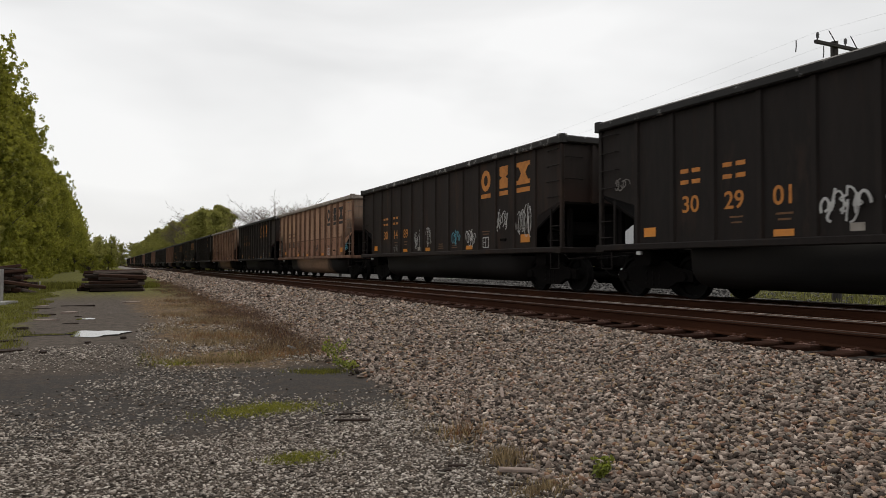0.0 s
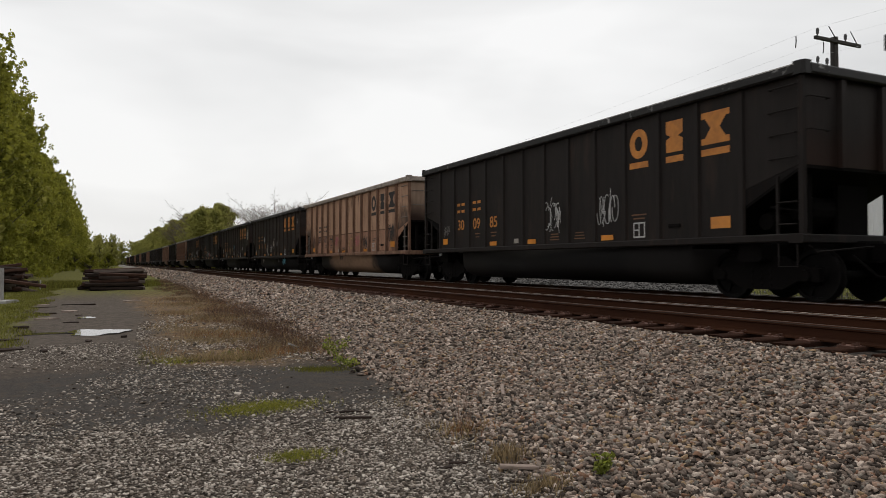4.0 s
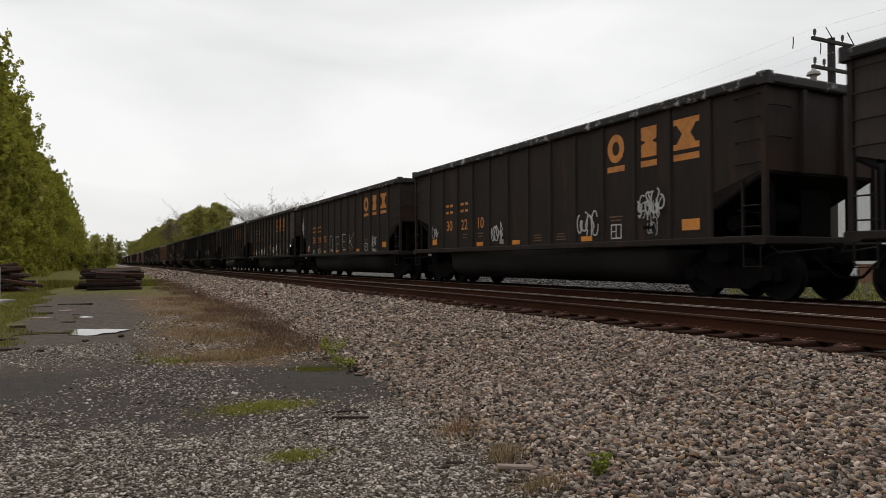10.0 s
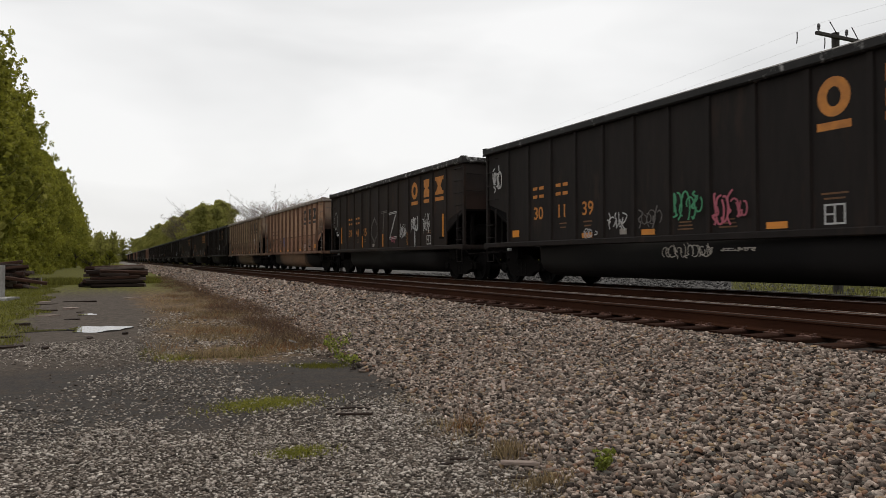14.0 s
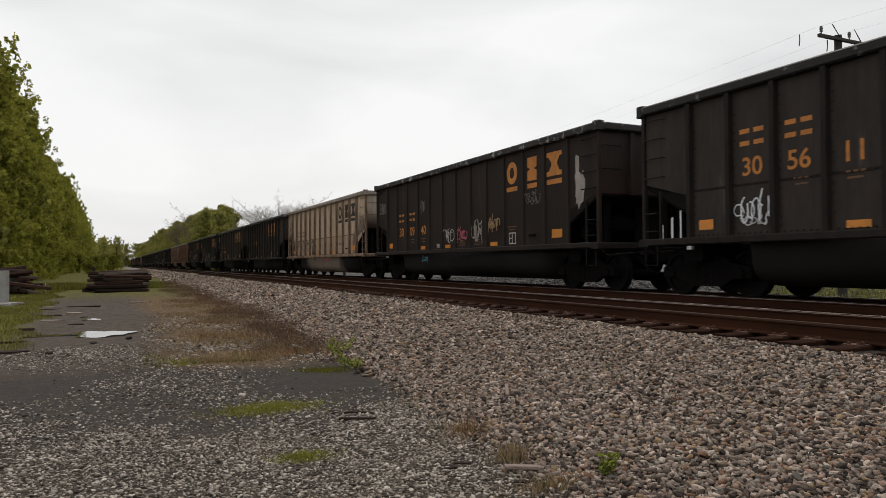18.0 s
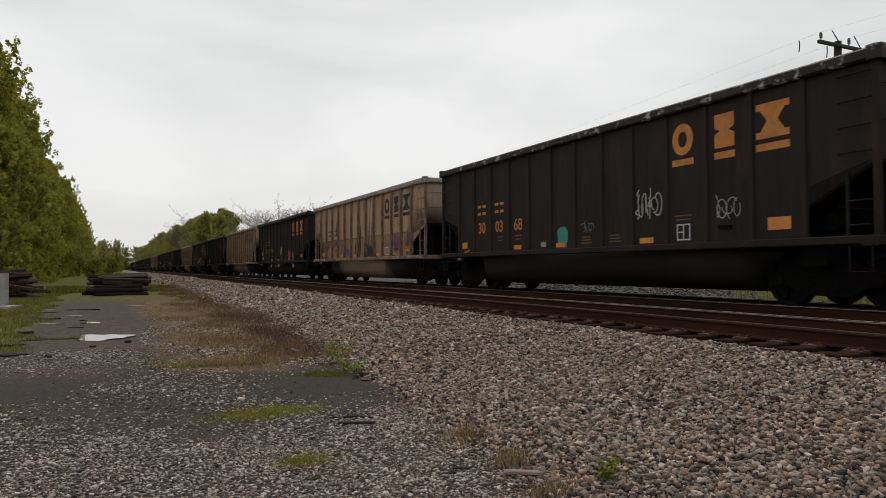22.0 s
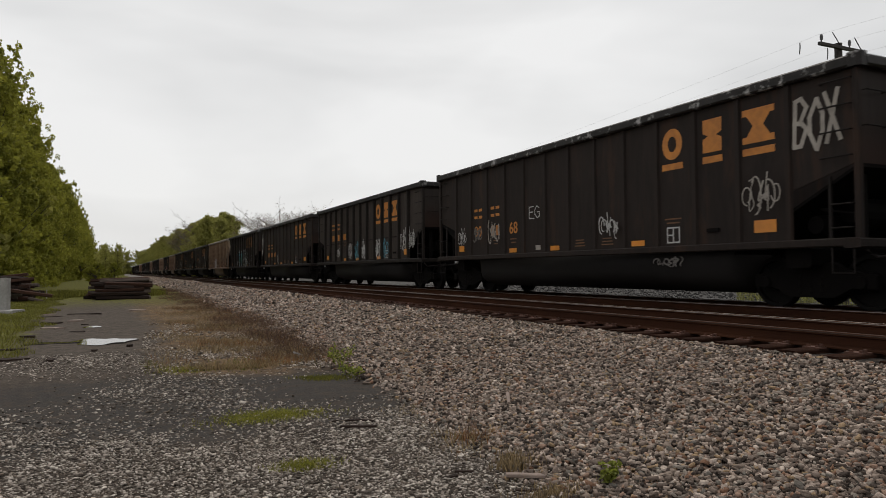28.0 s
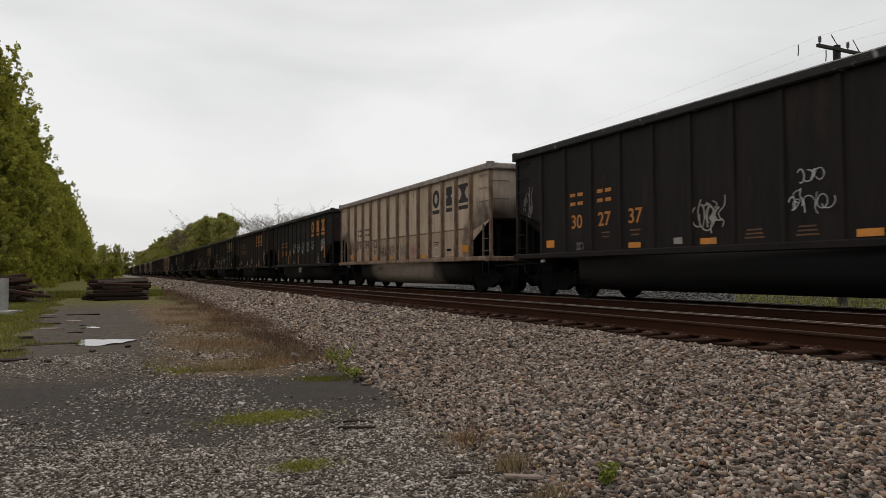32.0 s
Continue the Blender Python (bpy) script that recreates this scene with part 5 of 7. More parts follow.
# a sprayed mural of tall letters: colour, and outline in metres from the front end and above the rail
MURAL = [
    ("fresh_white", [(4.82, 1.69), (4.92, 2.16), (5.16, 2.49), (6.11, 2.6), (6.54, 2.47), (6.86, 2.63), (7.25, 2.41), (8.01, 2.6), (8.31, 2.6), (8.86, 2.72), (9.03, 2.5), (9.45, 2.08), (9.6, 1.84), (9.68, 1.4), (9.73, 1.09), (5.3, 1.09), (5.3, 1.46), (4.87, 1.53)]),
    ("ink", [(4.96, 1.74), (5.01, 2.1), (5.2, 2.38), (6.11, 2.51), (6.82, 2.45), (7.98, 2.47), (8.37, 2.51), (8.92, 2.59), (9.4, 2.04), (9.5, 1.59), (9.72, 1.31), (9.68, 1.09), (5.94, 1.09), (5.39, 1.09), (5.34, 1.59), (5.01, 1.58)]),
    ("cyan", [(5.41, 1.09), (5.41, 1.98), (5.11, 2.28), (5.96, 2.37), (5.98, 1.09)]),
    ("cyan", [(6.04, 1.09), (6.08, 2.39), (6.24, 2.48), (6.66, 2.13), (6.82, 2.35), (7.33, 2.25), (7.1, 1.84), (6.98, 1.09)]),
    ("teal", [(6.74, 2.18), (7.33, 2.23), (7.07, 1.54), (6.65, 1.76)]),
    ("ink", [(6.02, 1.84), (6.55, 1.56), (6.02, 1.4)]),
    ("ink", [(7.33, 1.99), (7.4, 1.09), (7.04, 1.09), (7.07, 1.69)]),
    ("chalk", [(7.42, 2.16), (7.96, 2.44), (7.98, 1.64), (8, 1.09), (7.48, 1.09), (7.37, 1.77)]),
    ("teal", [(7.46, 1.67), (7.7, 1.46), (7.98, 1.55), (8, 1.09), (7.49, 1.09)]),
    ("fresh_white", [(8.31, 2.32), (8.62, 2.54), (8.92, 2.51), (8.94, 1.91), (8.65, 2), (8.8, 1.87), (8.62, 1.65), (8.31, 1.76), (8.24, 2.1)]),
    ("fresh_white", [(8.98, 1.9), (9.3, 1.78), (9.5, 1.46), (9.45, 1.09), (9.01, 1.09), (8.8, 1.46), (8.92, 1.59)]),
    ("chalk", [(8.04, 1.31), (8.62, 1.6), (8.92, 1.09), (8.04, 1.09)]),
    ("teal", [(8.31, 1.15), (8.57, 1.44), (8.79, 1.14)]),
    ("ghost", [(8.02, 1.9), (8.24, 1.88), (8.28, 1.53), (8.02, 1.54)]),
    ("ghost", [(9.2, 2.15), (9.31, 2), (9.22, 1.9), (9.11, 2.04)]),
    ("yellow", [(9.11, 1.74), (9.34, 1.61), (9.25, 1.48), (9.14, 1.57)]),
]
# white bubble letters in a black outline
BUBBLES = [
    ("ink", [(5.1, 1.09), (5.08, 1.7), (5.25, 2.12), (5.7, 2.2), (6.3, 2.12), (6.9, 2.22), (7.5, 2.08), (7.75, 1.85), (8.0, 2.1), (8.35, 2.12), (8.55, 1.8), (8.58, 1.09)]),
    ("fresh_white", [(5.17, 1.09), (5.16, 1.7), (5.3, 2.04), (5.7, 2.12), (6.3, 2.04), (6.9, 2.14), (7.45, 2.0), (7.75, 1.72), (8.02, 2.02), (8.32, 2.04), (8.47, 1.78), (8.5, 1.09)]),
    ("ink", [(5.75, 1.35), (5.85, 1.35), (5.95, 1.95), (5.88, 1.95)]),
    ("ink", [(6.25, 1.25), (6.33, 1.25), (6.75, 1.9), (6.66, 1.92)]),
    ("ink", [(7.0, 1.3), (7.1, 1.3), (7.15, 1.95), (7.08, 1.95)]),
    ("ink", [(7.62, 1.2), (7.7, 1.2), (7.8, 1.75), (7.72, 1.75)]),
    ("ink", [(8.1, 1.45), (8.25, 1.4), (8.28, 1.6), (8.15, 1.65)]),
]
# black tar that was thrown over the sheet and ran down it
SMEAR = [
    ("ink", [(8.15, 1.09), (8.2, 1.42), (8.4, 1.5), (8.52, 1.82), (8.64, 1.7), (8.8, 1.78), (8.95, 1.62), (9.15, 1.74), (9.3, 1.5), (9.6, 1.58), (9.75, 1.3), (9.78, 1.09)]),
    ("ink", [(7.52, 1.3), (7.7, 1.25), (7.78, 2.1), (7.7, 2.75), (7.6, 2.4)]),
    ("ink", [(8.78, 1.7), (8.9, 1.7), (8.94, 2.3), (8.88, 2.95), (8.8, 2.3)]),
    ("stain", [(8.28, 1.5), (8.34, 1.5), (8.36, 2.4), (8.3, 2.7)]),
    ("stain", [(9.2, 1.7), (9.3, 1.7), (9.32, 2.5), (9.26, 3.0), (9.2, 2.3)]),
    ("stain", [(7.4, 1.15), (7.48, 1.15), (7.5, 2.0), (7.44, 2.3)]),
]


def band(poly, a, b):
    """What lies of a polygon between two uprights."""
    for edge, side in ((a, 1), (b, -1)):
        kept = []
        for (y0, z0), (y1, z1) in zip(poly, poly[1:] + poly[:1]):
            d0, d1 = (y0 - edge) * side, (y1 - edge) * side
            if d0 >= 0:
                kept.append((y0, z0))
            if d0 * d1 < 0:
                t = d0 / (d0 - d1)
                kept.append((edge, z0 + (z1 - z0) * t))
        poly = kept
        if len(poly) < 3:
            return []
    return poly


def mural(root, shapes, kind, body):
    """Paint that runs on over sheets and ribs alike."""
    half, first, gap, count = BODIES[body]
    depth = KINDS[kind][4]
    for i, (colour, poly) in enumerate(shapes):
        v, f = [], []
        for j in range(count):
            rib = first + gap * j
            for a, b, out in ((rib - 0.045, rib + 0.045, depth), (rib + 0.066, rib + gap - 0.066, 0.0)):
                cut = band(poly, a, b)
                if cut:
                    f.append(tuple(range(len(v), len(v) + len(cut))))
                    v += [(FACE - out - 0.001 - 0.0004 * i, half - y, z) for y, z in cut]
        part("paint_patch", mesh_of("paint_patch", v, f, M[colour]), None, root)


CARS, LENGTH = {}, {}
MURALS = {-28: MURAL, -27: BUBBLES, -23: SMEAR}


def car(k, kind, number=("", "", ""), tags=(), style="plain", ink=""):
    """Car k of the train, counted from the front backwards to minus. tags: scrawls as (y, z, width, height, colour)."""
    near = k <= 3
    body = "barred" if style == "bars" else "short" if kind in ("grey", "dusty") or k in (-26, -33) else "long"
    half, first, gap, _ = BODIES[body]
    key = (kind, body, near)
    ink = ink or ("ink" if kind in ("tan", "cream", "pale") else "orange")
    if key not in PROTO:
        root = build_car(kind, body, near)
        PROTO[key] = root
    else:
        src = PROTO[key]
        plain_kids = [o for o in src.children if o.name.split(".")[0] in MARKS]
        held = [(o, o.matrix_basis.copy()) for o in plain_kids]
        for o, _ in held:
            o.parent = None
        root = copy_thing(src, Matrix())
        for o, m in held:
            o.parent = src
            o.matrix_basis = m
        WHEELS.extend(o for o in root.children_recursive if o.name.split(".")[0] == "wheelset")
    if k < 9:
        stencils(root, number, ink, kind, body)
        logo(root, ink, [half - f for f in EMBLEM[body]])
        placards(root, style, body)
    for i, t in enumerate(tags):
        y, z, w, h, colour = t[:5]
        y = half - first - (6.24 - y) / 1.043 * gap if body != "short" else half - 7.36 + y
        extra = t[5] if len(t) > 5 else ""
        if extra.startswith("text "):
            lettering(root, extra[5:].strip("*+"), in_panel(y, z, w, body)[0] if w < 1.0 else y, z, min(w, 0.74) if len(extra) > 7 and z > 1.05 and not extra.endswith("*") else w, h, colour, k * 31 + i, 0.075 if extra.endswith("*") else 0.030 if len(extra) < 8 else 0.020, tub=z < 1.05, double=extra.endswith("+"))
        elif extra == "ring":
            flat_part("graffiti", oval(in_panel(y, z, w, body)[0], z, w, h, 0.022), M[colour], root, "sprayed oval line", lift=0.003)
        elif extra == "blot":
            blot(root, y, z, w, h, colour, k * 31 + i, body)
        else:
            scrawl(root, y, z, w, h, colour, k * 31 + i, 0.020 if extra == "thin" else 0.042 if extra == "bold" else 0.029, tub=z < 1.05, outline=extra == "outline", body=body)
    if k in MURALS:
        mural(root, MURALS[k], kind, body)
    if tags:
        root["label"] = LABELS[kind].replace(", on rails", " and spray-paint scrawls")
    CARS[k] = root
    LENGTH[k] = 2 * (half + OVERHANG)


MARKS = ("emblem_oval", "emblem_block", "emblem_hourglass", "emblem_bar", "reporting_mark", "number", "data_text", "notice_text", "reflector",
         "inspection_panel", "routing_card", "card_holder", "graffiti", "paint_patch")


def build_train():
    # the front of the train, far ahead
    tones = {5: "tan", 9: "brown", 12: "brown", 15: "tan", 20: "brown", 23: "brown"}
    for k in range(27, 4, -1):
        car(k, tones.get(k, "black" if k % 3 else "grey"))
    car(4, "grey")
    car(3, "tan", ("", "", ""), [(-1.5, 1.6, 0.9, 0.4, "ink", "thin"), (-6.6, 1.6, 0.5, 0.4, "cyan")])
    car(2, "rusty", ("30", "14", "89"), [(3.3, 1.35, 0.6, 0.3, "ghost"), (1.1, 1.6, 0.7, 0.7, "white", "thin"), (0.2, 1.7, 0.6, 0.8, "white", "thin"), (-2.1, 1.6, 0.7, 0.5, "cyan"), (-3.1, 1.55, 0.8, 0.6, "white"),
                                         (-4.3, 2.0, 0.9, 0.7, "white"), (-5.4, 1.8, 0.9, 0.3, "ghost"), (-6.0, 1.9, 0.9, 1.0, "white")], "lines")
    car(1, "black", ("30", "29", "01"), [(1.55, 1.65, 0.85, 0.6, "white", "bold"), (0.5, 1.7, 0.85, 0.55, "white"), (-0.54, 1.65, 0.8, 0.5, "pink"), (-1.58, 1.6, 0.85, 0.6, "white"), (-2.63, 1.6, 0.8, 0.5, "ghost"), (6.7, 2.5, 0.5, 0.3, "ghost")], "lines")
    car(0, "rusty", ("30", "17", "76"), [(5.72, 1.85, 0.6, 0.45, "white"), (4.68, 1.5, 0.6, 0.35, "pink", "thin"), (3.63, 1.45, 0.85, 0.6, "white", "bold"), (1.55, 1.65, 0.85, 0.7, "ochre_paint", "bold"), (0.5, 1.9, 0.8, 0.55, "ochre_paint", "bold"), (-0.54, 2.1, 0.9, 0.6, "cyan", "bold"), (-0.54, 1.55, 0.85, 0.4, "white"),
                                         (-2.63, 1.5, 0.7, 0.5, "white"), (-4.71, 1.9, 0.7, 0.3, "white"), (-6.8, 3.0, 0.8, 0.9, "chalk", "blot"), (-6.6, 2.4, 0.5, 0.5, "ghost")], "lines")
    car(-1, "rusty", ("30", "11", "32"), [(2.59, 2.32, 0.85, 0.45, "white", "bold"), (1.55, 1.7, 0.9, 0.8, "chalk", "bold"), (0.5, 1.75, 0.74, 0.30, "white", "text HIWAY"), (0.5, 1.52, 0.5, 0.12, "white"), (-0.54, 2.0, 0.9, 0.75, "chalk"), (-1.58, 2.0, 0.8, 0.45, "ghost"), (5.6, 1.55, 0.6, 0.3, "white"), (4.7, 1.45, 0.7, 0.4, "ghost"),
                                          (3.0, 0.85, 1.3, 0.3, "chalk"), (-3.4, 0.8, 1.6, 0.45, "cyan"), (-1.6, 0.85, 0.5, 0.25, "ghost"), (-6.8, 3.2, 0.3, 0.3, "ghost", "blot")], "lines")
    car(-2, "tan", ("39", "87", "44"), [(1.55, 1.75, 0.8, 0.5, "pink"), (0.2, 1.35, 0.8, 0.25, "ink", "thin"), (-0.54, 1.6, 0.55, 0.5, "yellow", "ring"), (-1.58, 1.7, 0.8, 0.6, "pink", "thin"), (-2.63, 1.6, 0.9, 0.65, "ink", "bold"), (-5.75, 1.9, 0.95, 0.8, "ink", "bold"),
                                        (2.9, 0.95, 0.8, 0.25, "ink"), (1.0, 0.95, 1.0, 0.25, "ink")])
    car(-3, "black", ("30", "09", "85"), [(5.6, 1.75, 0.5, 0.4, "ghost"), (-0.3, 1.9, 0.9, 0.9, "white", "thin"), (-2.5, 1.9, 0.8, 0.9, "white", "thin")], "lines")
    car(-4, "black", ("", "", ""), [(1.3, 1.8, 0.8, 0.5, "pink"), (0.3, 1.8, 0.8, 0.6, "white"), (3.4, 0.85, 1.0, 0.3, "white")], "lines")
    car(-5, "grey", ("30", "53", "85"), [(3.63, 1.7, 0.6, 0.62, "white", "text U"), (2.66, 1.7, 0.6, 0.62, "white", "text Z"), (1.70, 1.7, 0.6, 0.62, "white", "text K"), (0.73, 1.7, 0.5, 0.62, "white", "text I"), (-0.23, 1.7, 0.6, 0.5, "white", "text E"), (-0.9, 1.75, 0.6, 0.4, "white"),
                                   (-4.9, 1.9, 0.9, 0.8, "ghost", "bold"), (-6.0, 1.8, 0.9, 0.9, "white"), (1.2, 0.86, 1.4, 0.3, "white")])
    car(-6, "grey", ("30", "49", "80"), [(1.35, 1.8, 0.8, 0.7, "white", "bold"), (0.2, 1.8, 0.8, 0.6, "white"), (-1.9, 1.4, 0.5, 0.4, "green"), (-6.0, 1.9, 0.6, 0.8, "orange")])
    car(-7, "dusty", ("30", "57", "87"), [(1.70, 1.66, 0.6, 0.8, "white", "text T"), (0.73, 1.66, 0.5, 0.8, "white", "text E"), (-0.23, 1.66, 0.6, 0.85, "white", "text R"), (-1.20, 1.66, 0.6, 0.85, "white", "text D"), (-2.16, 1.6, 0.6, 0.6, "white", "text 2"), (3.05, 0.84, 1.8, 0.26, "white", "text KREST PUSK"), (0.8, 0.86, 2.2, 0.24, "white", "text TWENTY TWEN TWEN"), (-1.0, 0.84, 1.3, 0.28, "ghost")])
    car(-8, "dusty", ("30", "52", "54"), [(4.3, 1.4, 0.8, 0.4, "fresh_white", "bold"), (3.63, 1.4, 0.5, 0.35, "white"), (2.66, 1.5, 0.7, 0.5, "fresh_white", "bold"), (1.70, 1.5, 0.8, 0.6, "fresh_white", "bold"), (-0.23, 1.72, 0.75, 0.5, "ochre_paint"), (-1.2, 1.55, 0.9, 0.65, "fresh_white", "bold"), (-2.16, 1.66, 0.85, 0.45, "fresh_white", "bold")])
    car(-9, "rusty", ("30", "24", "75"), [(6.9, 2.7, 0.6, 1.3, "white", "bold"), (5.6, 1.55, 0.5, 0.25, "white"), (3.5, 1.3, 0.9, 0.35, "white"), (4.6, 1.25, 0.6, 0.3, "white"), (1.55, 1.65, 0.6, 0.7, "white", "text D"), (0.5, 1.65, 0.6, 0.7, "white", "text E"), (-0.54, 1.7, 0.6, 0.7, "white", "text E"),
                                          (-1.58, 1.7, 0.7, 0.7, "white", "text K"), (-4.9, 1.6, 0.8, 0.5, "white"), (-4.9, 1.2, 0.9, 0.2, "chalk")], "lines")
    car(-10, "rusty", ("30", "22", "10"), [(5.72, 1.72, 0.6, 0.5, "white"), (1.55, 1.55, 0.75, 0.6, "white", "bold"), (-2.63, 1.6, 0.95, 0.6, "white", "bold"), (-4.71, 1.95, 0.99, 0.6, "white", "bold"), (-4.71, 1.8, 0.8, 0.45, "white"), (-4.9, 1.45, 0.3, 0.4, "white", "thin")], "lines")
    car(-11, "grey", ("30", "53", "45"), [(1.7, 1.6, 0.55, 0.75, "chalk", "ring"), (1.7, 1.55, 0.3, 0.4, "chalk", "ring"), (0.75, 1.75, 0.7, 0.95, "chalk", "ring"), (0.75, 1.8, 0.35, 0.5, "chalk", "ring"), (-0.2, 1.75, 0.7, 0.95, "chalk", "ring"), (-0.2, 1.75, 0.5, 0.5, "chalk", "thin"), (-1.15, 1.6, 0.5, 0.6, "chalk", "ring"), (0.4, 0.92, 2.6, 0.2, "ghost", "thin"), (-2.1, 1.95, 0.7, 0.55, "fresh_white", "bold"), (-4.95, 1.85, 0.7, 0.5, "ghost")])
    car(-12, "cream", ("39", "85", "04"), [(5.72, 2.85, 0.78, 1.1, "ink", "ring"), (5.72, 2.9, 0.4, 0.4, "ink", "thin"), (5.72, 1.6, 0.8, 0.55, "ink"), (4.68, 1.5, 0.8, 0.4, "pink", "thin"), (3.63, 1.5, 0.6, 0.3, "pink", "thin"), (1.55, 1.6, 0.8, 0.75, "ink", "thin"), (0.5, 1.62, 0.7, 0.72, "ink", "text T+"), (-0.54, 1.62, 0.7, 0.72, "ink", "text O+"), (-1.58, 1.62, 0.7, 0.72, "ink", "text E+"), (-2.63, 1.65, 0.7, 0.76, "ink", "text 6+"), (-4.71, 2.1, 0.56, 0.34, "fresh_white", "text KS*")])
    car(-13, "tan", ("39", "71", "61"), [(6.9, 2.95, 0.7, 0.8, "chalk", "bold"), (6.9, 2.8, 0.5, 0.7, "ink", "thin"), (5.72, 2.85, 0.62, 1.0, "ink", "ring"), (5.8, 1.6, 0.6, 0.5, "ink"), (1.3, 1.8, 0.9, 0.7, "blue"), (-4.9, 1.6, 0.8, 0.7, "ghost", "thin")])
    car(-14, "rusty", ("39", "41", "15"), [(6.9, 2.6, 0.5, 0.9, "white", "ring"), (6.5, 1.95, 0.6, 0.3, "white"), (1.55, 2.0, 0.95, 1.0, "ghost", "text O+"), (0.5, 2.05, 0.95, 1.1, "ghost", "text T+"), (-0.54, 2.1, 0.95, 1.1, "white", "text Z+"), (-0.9, 1.5, 0.6, 0.3, "pink"), (-1.9, 1.75, 0.9, 0.6, "white"), (-3.05, 2.0, 0.95, 0.6, "white", "bold"), (-4.1, 1.95, 0.95, 0.7, "white"), (-3.05, 1.45, 0.15, 0.9, "white", "thin")], "bars")
    car(-15, "black", ("30", "11", "39"), [(6.85, 3.0, 0.6, 0.8, "white", "bold"), (2.4, 1.3, 0.6, 0.3, "white"), (1.55, 1.5, 0.75, 0.45, "white"), (0.5, 1.55, 0.75, 0.45, "ghost"), (-0.54, 1.75, 0.9, 0.65, "green", "bold"), (-1.58, 1.6, 0.95, 0.65, "pink", "bold"), (-0.5, 0.84, 1.5, 0.3, "chalk", "thin"), (-1.7, 0.86, 0.9, 0.06, "chalk", "thin"), (-4.9, 2.9, 0.16, 0.5, "white", "blot"), (-5.9, 2.7, 0.12, 0.6, "ghost", "blot"), (-6.5, 2.8, 0.5, 0.9, "ghost", "bold")], "lines")
    car(-16, "rusty", ("30", "27", ""), [(6.9, 3.3, 0.6, 0.5, "white"), (5.6, 1.7, 0.6, 0.6, "white", "bold"), (1.2, 1.5, 0.8, 0.4, "pink"), (0.2, 1.5, 0.8, 0.5, "chalk"), (-2.0, 1.5, 0.8, 0.5, "green")], "lines")
    car(-17, "grey", ("", "", ""), [(6.2, 1.6, 0.6, 0.4, "cyan")])
    car(-18, "pale", ("39", "72", "64"), [(6.8, 2.9, 0.6, 1.4, "ink", "outline"), (3.9, 1.6, 0.5, 0.5, "cyan"), (1.4, 1.6, 1.1, 1.0, "ink", "blot"), (1.4, 1.65, 0.9, 0.7, "chalk"), (1.2, 0.95, 0.9, 0.2, "ink", "thin"), (-1.5, 0.9, 2.2, 0.25, "pink", "thin"), (-4.9, 1.9, 0.25, 0.4, "white")])
    car(-19, "rusty", ("30", "09", "40"), [(6.8, 3.0, 0.95, 0.45, "chalk", "text CHAOS"), (-6.75, 2.5, 0.42, 1.0, "chalk", "blot"), (-6.65, 3.05, 0.16, 0.6, "chalk", "blot"), (-4.71, 2.45, 0.85, 0.55, "ghost"), (2.59, 2.75, 0.55, 0.7, "ghost"), (0.5, 1.62, 0.85, 0.65, "white", "outline"), (0.5, 1.6, 0.5, 0.3, "white", "text MT"), (-0.54, 1.6, 0.9, 0.5, "pink", "bold"), (-1.58, 1.68, 0.9, 0.75, "chalk", "bold"), (-2.63, 1.85, 0.95, 0.6, "ochre_paint", "bold"), (2.6, 0.85, 0.7, 0.25, "cyan", "thin")], "lines")
    car(-20, "grey", ("30", "56", "11"), [(4.45, 1.62, 0.9, 0.62, "fresh_white"), (4.45, 1.42, 0.6, 0.2, "white"), (-6.4, 2.2, 0.6, 0.9, "ghost"), (-2.9, 1.7, 0.7, 0.5, "chalk")])
    car(-21, "cream", ("39", "85", "34"), [(6.8, 2.9, 0.55, 0.9, "white", "blot"), (6.8, 2.9, 0.6, 0.9, "ink", "ring"), (4.5, 1.45, 0.6, 0.5, "ink", "thin"), (1.25, 1.4, 0.9, 0.5, "blue", "bold"), (-0.45, 2.7, 0.10, 1.1, "stain", "blot"), (-0.75, 1.9, 0.16, 1.2, "stain", "blot"), (-0.6, 1.5, 0.14, 0.7, "stain", "blot"), (0.6, 2.5, 0.07, 0.9, "stain", "blot"), (-1.6, 1.7, 0.10, 0.8, "stain", "blot")])
    car(-22, "black", ("30", "17", "97"), [(5.72, 1.75, 0.75, 0.5, "white"), (-0.54, 1.85, 0.9, 0.65, "white", "bold"), (-2.63, 1.55, 0.98, 0.45, "red", "blot"), (-2.63, 1.6, 0.98, 0.6, "red", "bold"), (-3.67, 1.5, 0.8, 0.35, "red", "bold"), (2.9, 0.86, 1.2, 0.28, "chalk"), (1.75, 0.86, 0.7, 0.24, "chalk"), (0.5, 0.86, 1.5, 0.28, "chalk"), (-3.6, 0.86, 1.2, 0.28, "chalk")], "lines")
    car(-23, "cream", ("39", "84", "05"), [(6.8, 2.9, 0.6, 0.9, "ink", "ring"), (3.4, 2.6, 0.10, 0.9, "stain", "blot"), (1.55, 1.45, 0.8, 0.45, "blue", "bold"), (0.5, 1.6, 0.12, 0.7, "stain", "blot"), (-4.71, 1.8, 0.95, 0.8, "purple", "bold"), (-4.71, 1.6, 0.9, 0.5, "purple"), (-5.9, 1.6, 0.6, 0.5, "ink", "thin")])
    car(-24, "rusty", ("30", "03", "68"), [(0.5, 1.48, 0.5, 0.6, "teal", "blot"), (-0.54, 1.65, 0.5, 0.35, "ghost", "thin"), (-2.63, 2.0, 0.85, 0.7, "chalk"), (-4.71, 1.78, 0.65, 0.5, "chalk", "thin"), (5.5, 1.2, 0.5, 0.1, "orange")], "lines")
